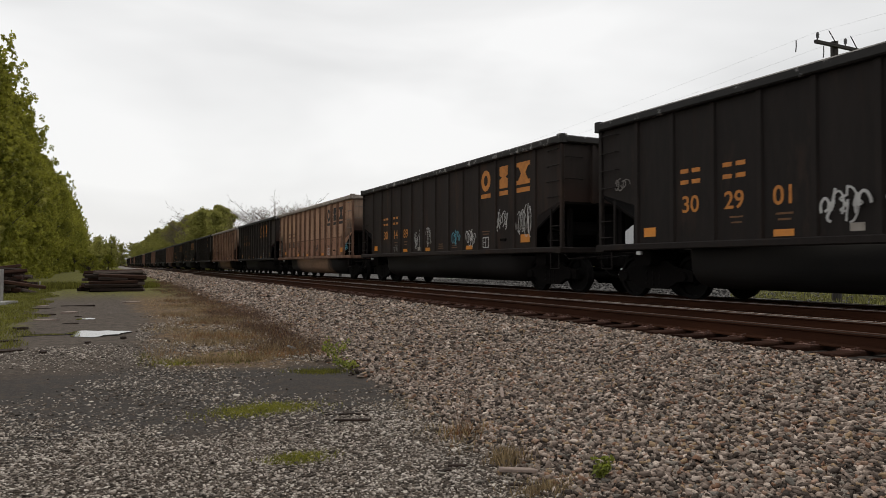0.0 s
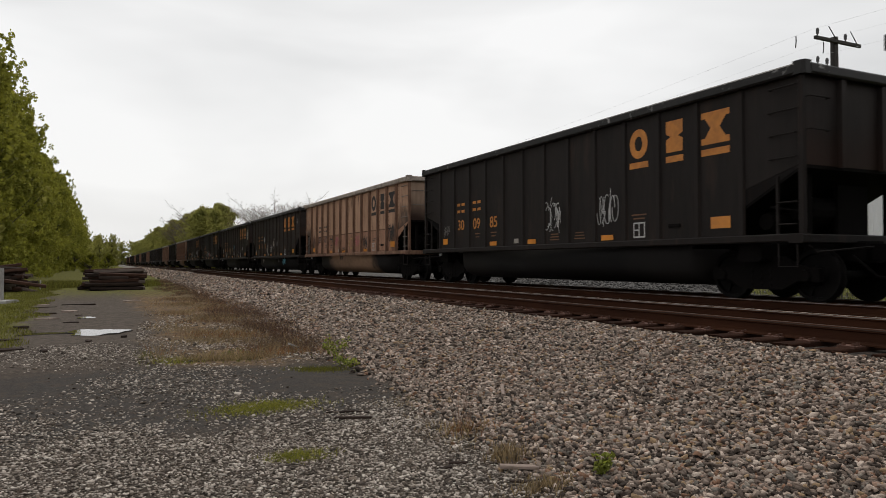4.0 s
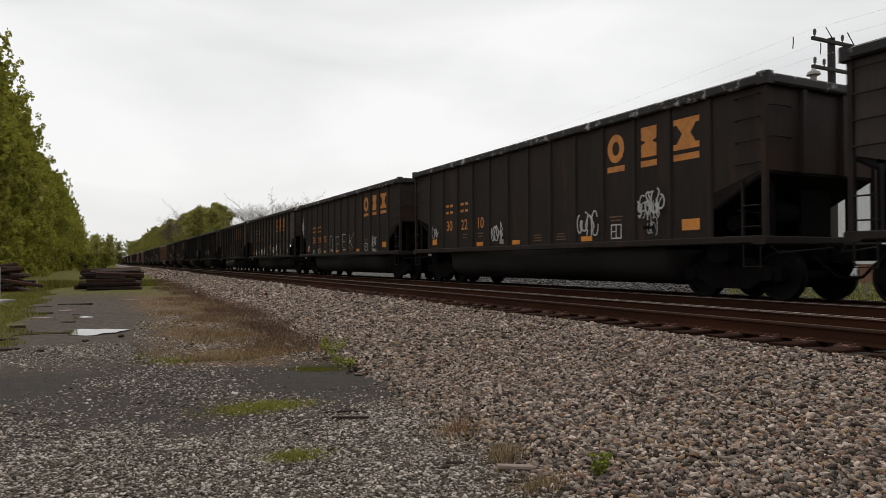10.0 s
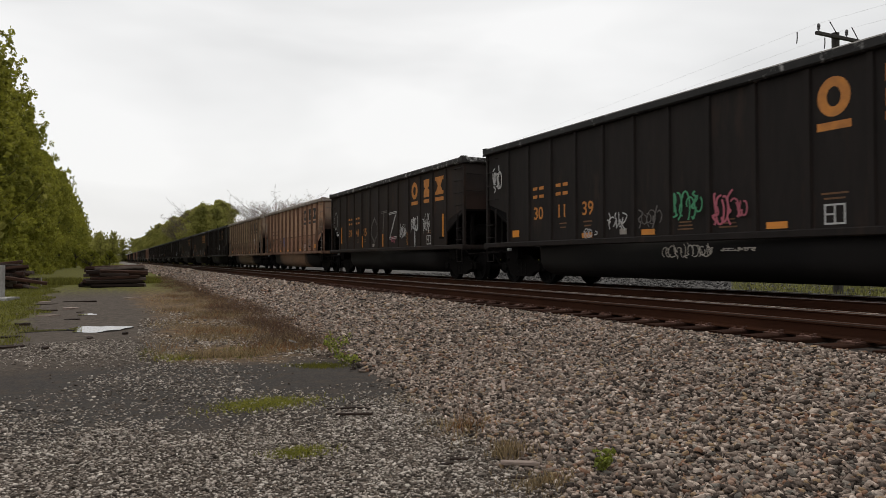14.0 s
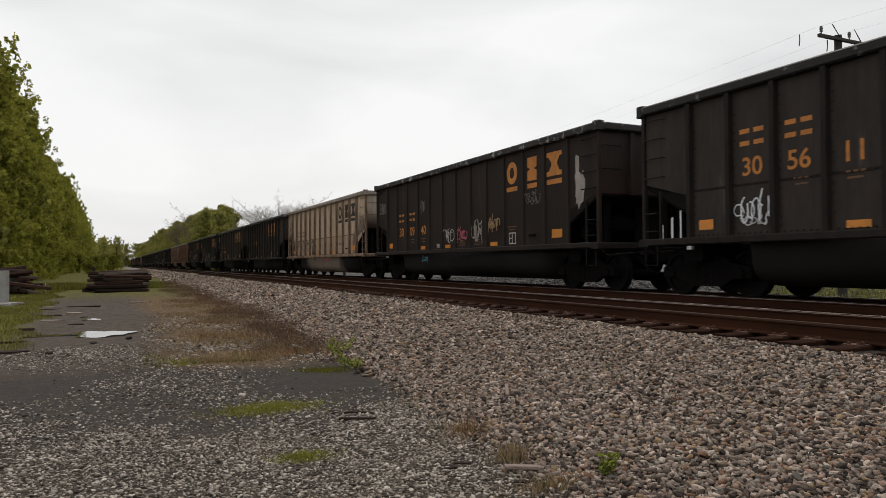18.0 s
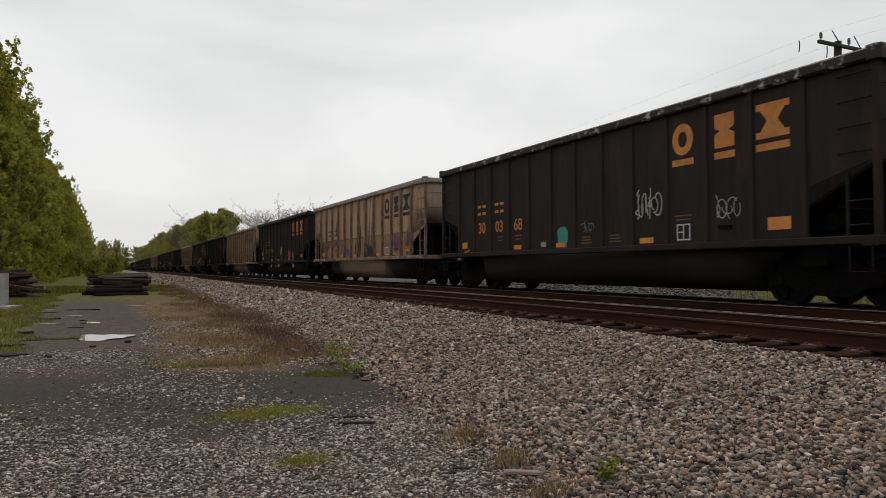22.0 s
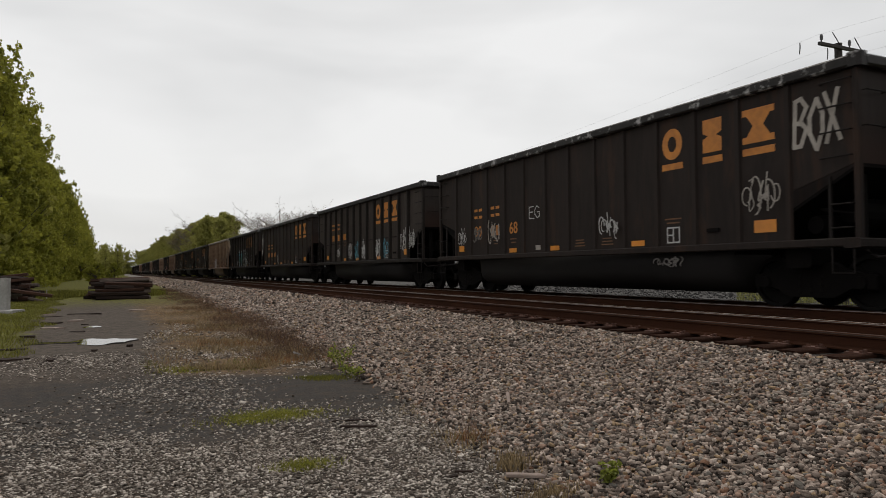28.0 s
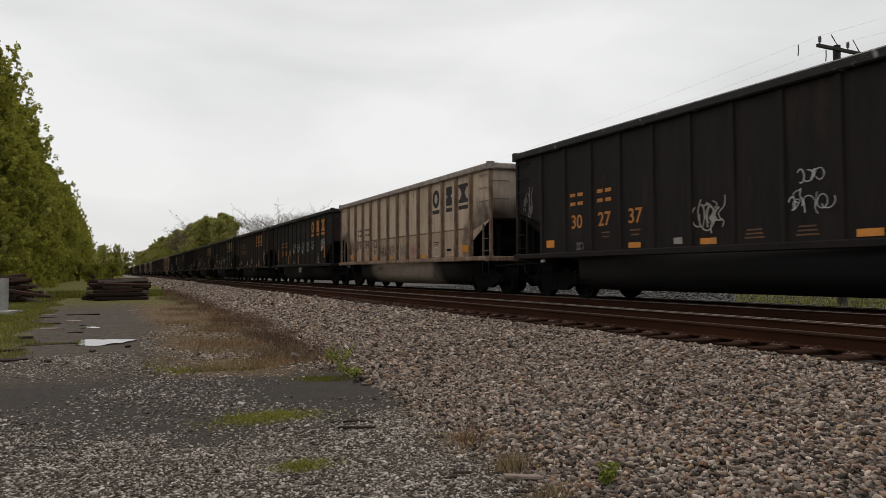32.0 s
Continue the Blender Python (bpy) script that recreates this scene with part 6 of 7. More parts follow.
    car(-25, "black", ("30", "17", "53"), [(-2.75, 1.65, 0.7, 0.5, "cyan", "thin")], "lines")
    car(-26, "rusty", ("30", "32", "65"), [(6.1, 1.8, 0.5, 0.7, "green"), (5.5, 1.45, 0.7, 0.4, "white"), (1.3, 2.0, 0.7, 0.8, "white"), (-4.15, 2.55, 0.7, 0.7, "chalk"), (-5.1, 1.75, 0.8, 0.5, "white")], "lines")
    car(-27, "cream", ("39", "80", ""), [(6.8, 2.95, 0.6, 0.9, "ink", "ring"), (-3.67, 2.0, 0.9, 0.9, "ink"), (-4.71, 2.0, 0.9, 0.9, "ink"), (-4.71, 1.5, 0.6, 0.6, "ink", "ring"), (-5.75, 2.1, 0.8, 0.7, "ink", "thin")])
    car(-28, "grey", ("30", "57", "97"), [(6.9, 3.05, 0.7, 0.9, "chalk", "bold"), (2.66, 1.5, 0.5, 0.4, "fresh_white", "thin"), (1.75, 1.75, 0.6, 0.5, "teal"), (1.7, 1.4, 0.5, 0.4, "chalk", "thin"), (0.85, 1.75, 0.7, 0.5, "teal"), (0.85, 1.36, 0.36, 0.16, "ink", "text OPE"), (-0.4, 1.75, 0.5, 0.7, "fresh_white"), (-0.35, 1.4, 0.4, 0.3, "yellow", "thin"), (-1.35, 2.3, 0.42, 0.16, "ink", "text WHL"), (-1.35, 1.9, 0.5, 0.3, "chalk", "thin"), (-2.1, 1.5, 0.5, 0.5, "ghost", "thin"), (-2.4, 1.75, 0.3, 0.6, "fresh_white", "thin"), (-4.09, 1.95, 0.5, 0.13, "white", "text PONE"), (-4.09, 1.78, 0.4, 0.13, "white", "text MAD"), (-4.09, 1.6, 0.6, 0.13, "white", "text BELUGAS")])
    car(-29, "rusty", ("", "", ""), [(6.7, 2.9, 0.8, 1.3, "white", "bold"), (6.9, 2.2, 0.6, 0.6, "white"), (1.3, 1.6, 0.9, 0.6, "chalk")], "lines")
    car(-30, "grey", ("", "", ""), [(3.63, 1.6, 0.8, 0.5, "white"), (1.70, 1.65, 0.9, 0.9, "white", "outline"), (0.73, 1.65, 0.9, 0.9, "cyan"), (-0.23, 1.65, 0.9, 0.9, "white", "bold"), (-2.16, 1.65, 0.9, 0.9, "white", "bold"), (-3.13, 1.65, 0.9, 0.9, "cyan"), (-4.9, 1.9, 0.9, 0.9, "white"), (-5.9, 1.9, 0.9, 0.9, "white")])
    car(-31, "rusty", ("30", "", "68"), [(5.72, 1.75, 0.7, 0.6, "white"), (4.68, 1.8, 0.7, 0.5, "ghost", "bold"), (3.63, 1.85, 0.9, 0.75, "chalk", "bold"), (1.55, 2.25, 0.55, 0.3, "white", "text EG"), (-1.9, 1.7, 0.8, 0.6, "white"), (-5.75, 2.0, 0.8, 0.7, "chalk"), (-6.80, 3.10, 0.86, 0.80, "chalk", "text BOX*"), (-3.4, 0.85, 0.9, 0.2, "ghost")], "lines")
    car(-32, "black", ("30", "04", "82"), [(4.68, 1.4, 0.75, 0.5, "white"), (1.55, 1.75, 0.9, 0.7, "white", "bold"), (0.5, 1.65, 0.95, 0.6, "orange", "bold"), (-0.54, 1.95, 0.9, 0.85, "chalk", "outline"), (-0.54, 1.95, 0.7, 0.7, "chalk"), (-1.58, 1.8, 0.9, 0.6, "white"), (-2.63, 2.1, 0.9, 0.5, "white"), (-3.67, 2.1, 0.8, 0.6, "ghost"), (-4.71, 2.0, 0.9, 0.6, "white"), (3.3, 0.85, 0.7, 0.25, "ghost"), (1.8, 0.85, 1.6, 0.3, "chalk")], "lines")
    car(-33, "rusty", ("30", "32", "41"), [(4.4, 1.55, 0.6, 0.4, "white"), (1.7, 1.45, 0.7, 0.5, "white"), (-0.4, 1.6, 0.95, 0.5, "white", "bold"), (-5.2, 1.9, 0.62, 0.55, "fresh_white", "text MYC"), (-5.2, 1.95, 0.7, 0.95, "white", "ring"), (2.9, 0.85, 0.7, 0.25, "ghost"), (0.9, 0.85, 1.4, 0.22, "ghost"), (-1.1, 0.85, 1.3, 0.25, "chalk")], "lines")
    car(-34, "black", ("39", "40", "69"), [(1.48, 2.2, 0.8, 0.4, "white", "text GEHM"), (1.4, 1.95, 0.6, 0.2, "white"), (0.25, 2.2, 0.8, 0.4, "white", "text GEHM"), (0.2, 1.95, 0.5, 0.2, "white"), (-0.92, 2.22, 0.8, 0.45, "white", "text GEHM"), (-0.9, 1.9, 0.6, 0.2, "white"), (-2.05, 2.25, 0.8, 0.4, "white", "text GEHM"), (-2.1, 1.98, 0.6, 0.2, "white"), (-3.12, 2.3, 0.75, 0.32, "white", "text INCO"), (-3.12, 2.05, 0.4, 0.12, "white"), (-4.2, 2.28, 0.85, 0.4, "white", "text ASHES"), (-4.2, 1.98, 0.5, 0.25, "white"), (-5.2, 2.32, 0.8, 0.4, "white", "text DHUM"), (-5.2, 2.03, 0.4, 0.12, "white"), (0.0, 0.85, 1.7, 0.34, "chalk")], "bars")
    car(-35, "pale", ("39", "84", "02"), [(1.55, 1.55, 0.9, 0.65, "ink", "thin"), (1.2, 1.5, 0.9, 0.5, "ghost", "thin"), (0.5, 1.6, 0.9, 0.6, "ink", "thin"), (-0.9, 1.5, 0.9, 0.5, "ghost", "thin"), (-2.0, 1.5, 0.9, 0.5, "pink", "thin"), (5.6, 1.35, 0.5, 0.3, "orange"), (2.0, 0.85, 1.2, 0.2, "ink", "thin")])
    car(-36, "black", ("30", "27", "37"), [(6.85, 2.5, 0.5, 0.9, "ghost", "bold"), (4.3, 1.3, 0.3, 0.25, "ghost"), (0.5, 1.75, 0.9, 0.75, "chalk", "outline"), (0.5, 1.75, 0.6, 0.5, "chalk"), (-1.58, 2.25, 0.5, 0.3, "white", "thin"), (-1.58, 1.8, 0.9, 0.45, "white", "thin")], "lines")
    car(-37, "black", ("30", "", ""), [], "lines")


build_train()

# ---- utility pole and wires behind the train ----
POLE = (24.0, 16.62)


def build_pole():
    x, y = POLE
    base = float(land(x, y))
    top = EYE_Z + 8.26
    root = thing("utility_pole", "old dark wooden utility pole with two crossarms and a brace", "utility pole", at=pose(x, y, base))
    h = top - base
    part("pole_shaft", Shape().tube([(0, 0, -0.5), (0, 0, h * 0.5), (0, 0, h)], 0.17, 12, 0.13), M["pole"], root)
    for z, half in ((h - 0.20, 1.25), (h - 1.22, 1.25)):
        arm = part("crossarm", Shape().box(-half, half, -0.20, -0.09, z - 0.06, z + 0.06, cut=0.012), M["pole"], root)
        for px in (-1.12, 0.42) if z > h - 1 else (-1.12, -0.62):
            part("insulator", Shape().lathe([(z + 0.05, 0.0), (z + 0.05, 0.022), (z + 0.14, 0.022), (z + 0.14, 0.055), (z + 0.22, 0.05), (z + 0.24, 0.062), (z + 0.33, 0.045), (z + 0.36, 0.0)], "z", 10, (px, -0.145, 0)), M["glass_knob"], arm)
    part("diagonal_brace", Shape().box(-0.03, 0.03, -0.19, -0.13, 0, 1.6, pose(0.05, 0, h - 3.0, 0, 48, 0)), M["pole"], root)
    part("arm_strut", Shape().tube([(-0.1, -0.14, h - 0.1), (-0.5, -0.14, h + 0.3)], 0.018), M["grab_dark"], root)
    part("arm_strut", Shape().tube([(1.15, -0.14, h - 0.2), (0.72, -0.14, h + 0.28)], 0.018), M["grab_dark"], root)
    lamp = part("yard_lamp", Shape().tube([(-0.1, -0.2, h - 1.35), (-1.0, -0.3, h - 1.30), (-1.35, -0.3, h - 1.36)], 0.022), M["grab_dark"], root)
    part("lamp_shade", Shape().lathe([(h - 1.78, 0.10), (h - 1.62, 0.11), (h - 1.60, 0.24), (h - 1.50, 0.20), (h - 1.42, 0.08), (h - 1.36, 0.05)], "z", 12, (-1.42, -0.3, 0)), M["concrete"], lamp, "pale bell-shaped lamp shade")
    for px, z in ((-1.12, h + 0.16), (0.42, h + 0.16), (-1.12, h - 0.86)):
        for y0, y1, fall in ((0, 60, 1.6), (0, -40, 0)):
            pts = [(x + px, y + y0 + (y1 - y0) * i / 14, base + z - 0.5 * (1 - (2 * i / 14 - 1) ** 2) - fall * i / 14) for i in range(15)]
            wire = tagged(new("overhead_wire", Shape().tube(pts, 0.0026, 4).mesh("overhead_wire", M["wire"])), "thin grey overhead wire strung between poles", "wire", "overhead wires")
            if y1 > 0 and z > h:
                drop = base + z - 0.06
                part("hanging_spacer", Shape().tube([(x + px, y + 0.72, drop), (x + px + 0.02, y + 0.73, drop - 0.2), (x + px - 0.03, y + 0.72, drop - 0.43)], 0.022), M["glass_knob"], wire)
    copy_thing(root, pose(x, y - 40, base))
    copy_thing(root, pose(x, y + 60, base - 1.6))


build_pole()


# ---- white metal building behind the train ----
def build_shed():
    x0, x1, y0, y1, h = 46.0, 64.0, 16.0, 58.0, 7.6
    base = float(land(x0, 30)) - 0.05
    root = thing("metal_building", "long white corrugated metal building with a low grey roof", "building", at=pose(0, 0, base))
    wall = Shape()
    y = y0
    while y < y1:
        wall.prism([(x0, y), (x0 - 0.035, y + 0.03), (x0 - 0.035, y + 0.09), (x0, y + 0.12), (x0 + 0.02, y + 0.12), (x0 + 0.02, y)], "z", 0, h)
        wall.prism([(x0, y + 0.12), (x0, y + 0.30), (x0 + 0.02, y + 0.30), (x0 + 0.02, y + 0.12)], "z", 0, h)
        y += 0.30
    part("front_wall", wall, M["siding"], root)
    part("gable_wall", Shape().prism([(x0, 0), (x1, 0), (x1, h), ((x0 + x1) / 2, h + 2.2), (x0, h)], "y", y0 - 0.1, y0 - 0.02), M["siding"], root)
    part("gable_wall", Shape().prism([(x0, 0), (x1, 0), (x1, h), ((x0 + x1) / 2, h + 2.2), (x0, h)], "y", y1 + 0.02, y1 + 0.1), M["siding"], root)
    part("back_wall", Shape().box(x1 - 0.1, x1, y0, y1, 0, h), M["siding"], root)
    xm = (x0 + x1) / 2
    part("roof", Shape().prism([(x0 - 0.4, h - 0.05), (x0 - 0.4, h + 0.05), (xm, h + 2.4), (x1 + 0.4, h + 0.05), (x1 + 0.4, h - 0.05), (xm, h + 2.28)], "y", y0 - 0.4, y1 + 0.4), M["roof"], root)
    part("plinth", Shape().box(x0 - 0.06, x0 - 0.01, y0, y1, 0, 1.3), M["rust_rib"], root, "dull red-brown base course")
    return root


build_shed()


# ---- plants ----
def leaves(centres, radii, per, size, r, flatness=0.85):
    """Small leaf blades scattered in clumps, most of them near each clump's skin."""
    n = len(centres) * per
    c = np.repeat(centres, per, 0)
    rad = np.repeat(radii, per)
    d = r.normal(size=(n, 3))
    d /= np.linalg.norm(d, axis=1)[:, None]
    pos = c + d * (rad * r.uniform(0.25, 1.08, n) ** 0.6)[:, None] * np.array([1, 1, flatness])
    quad = np.array([(-0.5, 0, 0), (0, -0.32, 0.06), (0.5, 0, 0), (0, 0.32, 0.06)])
    s = r.uniform(0.6, 1.4, n) * size
    return np.einsum("nij,kj->nki", spins(n, r), quad) * s[:, None, None] + pos[:, None, :]


def build_tree(seed, height, width, bushy, leaf, label, count=130, per=95, size=0.26, round_top=False):
    r = np.random.default_rng(seed)
    root = thing("tree", label, "tree", "trees along the railway")
    trunk = Shape().tube([(0, 0, -0.3), (0.1, 0.05, height * 0.35), (-0.1, 0.1, height * 0.7), (0.05, 0, height * 0.95)], height * 0.016, 8, 0.03)
    for i in range(16):
        z = height * r.uniform(0.18, 0.85)
        a = r.uniform(0, 2 * math.pi)
        ln = width * (1.05 - 0.75 * z / height) * r.uniform(0.6, 1.0)
        trunk.tube([(0, 0, z), (ln * 0.5 * math.cos(a), ln * 0.5 * math.sin(a), z + ln * 0.28), (ln * math.cos(a), ln * math.sin(a), z + ln * 0.75)], 0.075, 5, 0.012)
    part("trunk", trunk, M["bark"], root)
    z = height * (bushy + (1 - bushy) * r.uniform(0, 1, count) ** 0.9)
    taper = np.sqrt(np.clip(1.02 - (z / height) ** 2.4, 0.02, 1)) if round_top else np.clip(1.12 - (z / height) ** 4, 0.15, 1)
    taper = taper * (0.75 + 0.25 * np.sin(z * 1.3 + seed))
    a = r.uniform(0, 2 * math.pi, count)
    rr = width * taper * np.sqrt(r.uniform(0.05, 1.0, count)) * (0.8 + 0.2 * np.sin(3 * a + seed))
    centres = np.stack([rr * np.cos(a), rr * np.sin(a), z], 1)
    shoots = r.choice(count, count // 3)
    out = centres[shoots] + np.stack([0.32 * width * np.cos(a[shoots]), 0.32 * width * np.sin(a[shoots]), r.uniform(0.2, 0.09 * height, len(shoots))], 1)
    extra = leaves(out, r.uniform(0.12, 0.3, len(out)) * width * 0.3, per // 3, size * 0.85, r, 1.6)
    body = leaves(centres, r.uniform(0.35, 1.0, count) * width * 0.24, per, size, r)
    if not round_top:
        # the tops are thin enough to see the sky through
        body = body[r.uniform(0, 1, len(body)) < np.clip(1.45 - 1.15 * body[:, 0, 2] / height, 0.4, 1.0)]
    part("crown", quads_mesh("crown", body if round_top else np.concatenate([body, extra]), leaf), None, root)
    return root


def place_trees():
    r = random.Random(11)
    kinds = [build_tree(s, 17.0, 3.1, 0.02, M["leaf"], "tall spring-green roadside tree in full leaf down to the ground", 190, 72, 0.30) for s in (1, 2, 3, 4)]
    far = [build_tree(s, 13.0, 4.6, 0.05, M["leaf_far"], "broad green tree in a distant wood", 95, 46, 0.50) for s in (5, 6, 7)]
    dome = [build_tree(s, 15.0, 5.6, 0.04, M["leaf_far"], "broad round-crowned tree in the wood behind the train", 120, 60, 0.48, round_top=True) for s in (8, 9, 10)]
    shrubs = [build_tree(s, 3.2, 2.1, 0.0, M["leaf"], "low green shrub at the end of the drive", 46, 60, 0.20, round_top=True) for s in (12, 13)]
    used = set()

    def put(pool, x, y, s):
        src = r.choice(pool)
        m = pose(x, y, float(land(x, y)) - 0.1, 0, 0, r.uniform(0, 360)) @ Matrix.Diagonal((s * r.uniform(0.9, 1.1), s * r.uniform(0.9, 1.1), s, 1))
        if src in used:
            ob = copy_thing(src, Matrix())
        else:
            used.add(src)
            ob = src
        ob.matrix_basis = m

    # wall of trees along the left of the drive
    y = 46.0
    while y < 300:
        put(kinds, -8.2 + r.uniform(-0.7, 0.6), y, r.uniform(0.86, 1.06))
        if y < 150:
            put(far, -13.5 + r.uniform(-1, 1), y + 2, r.uniform(1.3, 1.45))
        y += 3.4 if y < 90 else 5.5 if y < 160 else 8
    # wood that closes the view down the line
    for i in range(38):
        put(far, r.uniform(-60, 8), r.uniform(330, 460), r.uniform(0.85, 1.1))
    for i in range(20):
        put(far, r.uniform(-25, -9), r.uniform(260, 400), r.uniform(0.8, 1.0))
    # wood along the far side of the line, behind the train
    y = 172.0
    while y < 720:
        for x, low in ((22.0, 0.95), (27.5, 1.08), (33.0, 1.15)):
            yy = y + r.uniform(-3, 3)
            xx = x + r.uniform(-1.5, 1.5)
            if xx / yy < 0.150:
                put(dome, xx, yy, r.uniform(0.94, 1.04) * low * (0.98 if y < 205 else 1.10 if y < 330 else 1.22))
        y += 7.5 if y < 300 else 14 if y < 450 else 26
    # low shrubs that close the drive beyond the stacked ties
    for i in range(36):
        yy = r.uniform(120, 330)
        put(shrubs, r.uniform(-11, 0.6), yy, r.uniform(0.6, 1.1))
    # wooded rise that ends the view
    for i in range(40):
        put(far, r.uniform(-70, 130), r.uniform(1075, 1160), r.uniform(1.6, 2.0))
    for i in range(16):
        put(far, r.uniform(26, 60), r.uniform(480, 700), r.uniform(1.3, 1.7))
        put(far, r.uniform(-40, -4), r.uniform(460, 700), r.uniform(1.3, 1.7))
    for i in range(16):
        put(far, r.uniform(60, 160), r.uniform(60, 300), r.uniform(0.7, 0.95))


place_trees()


def build_bare_tree():
    r = random.Random(5)
    root = thing("bare_tree", "nearly leafless tree with fine twigs behind the train", "tree", "bare trees", at=pose(21.0, 112.0, 0.3))
    limbs = Shape().tube([(0, 0, -0.3), (0, 0, 4), (0.2, 0, 7)], 0.16, 7, 0.07)
    twigs, tips = Shape(), []
    for i in range(74):
        z, a, ln = r.uniform(4.0, 8.4), r.uniform(0, 2 * math.pi), r.uniform(2.0, 4.8)
        p = Vector((0.1, 0, z))
        e = p + Vector((math.cos(a) * ln, math.sin(a) * ln, ln * r.uniform(0.35, 0.75)))
        mid = (p + e) / 2 + Vector((0, 0, -0.15))
        limbs.tube([p, mid, e], 0.05, 5, 0.016)
        for j in range(7):
            q = p.lerp(e, r.uniform(0.4, 1.0))
            t = q + Vector((r.uniform(-1, 1), r.uniform(-1, 1), r.uniform(0.1, 1.0))) * 1.0
            twigs.tube([q, (q + t) / 2 + Vector((0.05, 0, -0.04)), t], 0.018, 4, 0.008)
            tips.append(t)
    part("trunk", limbs, M["twig"], root)
    part("twig_spray", twigs, M["twig"], root)["kind"] = "stuff"
    pts = np.array([tuple(t) for t in tips])
    part("bud_spray", quads_mesh("bud_spray", leaves(pts, np.full(len(pts), 0.25), 4, 0.14, np.random.default_rng(2)), M["dry"]), None, root)
    for x, y, lift, turn in ((24.2, 112.0, 0.6, 120), (27.4, 111.0, 0.9, 220), (30.6, 113.0, 1.2, 310), (21.5, 205.0, 4.6, 60), (21.0, 232.0, 5.0, 170)):
        copy_thing(root, pose(x, y, lift if y < 150 else 0.1, 0, 0, turn) @ Matrix.Scale(1.0 if y < 150 else 1.5, 4))


build_bare_tree()


def blades(x, y, height, width, lean, r):
    """Upright grass blades: narrow triangles."""
    n = len(x)
    a = r.uniform(0, 2 * math.pi, n)
    z = land(x, y)
    dx, dy = np.cos(a) * width, np.sin(a) * width
    b = r.uniform(0, 2 * math.pi, n)
    off = height * lean * r.uniform(0.2, 1.0, n)
    root_l = np.stack([x - dx, y - dy, z - 0.01], 1)
    root_r = np.stack([x + dx, y + dy, z - 0.01], 1)
    tip = np.stack([x + np.cos(b) * off, y + np.sin(b) * off, z + height], 1)
    return np.stack([root_l, root_r, tip], 1)


def tuft(name, x, y, rx, ry, n, height, label, material, lean=0.7, width=0.006, seed=0, category="grass"):
    r = np.random.default_rng(seed)
    px, py = x + r.normal(0, 0.45, n) * rx, y + r.normal(0, 0.45, n) * ry
    me = quads_mesh(name, blades(px, py, r.uniform(0.3, 1.0, n) * height, width, lean, r), material, sides=3)
    return tagged(new(name, me), label, category, kind="stuff")


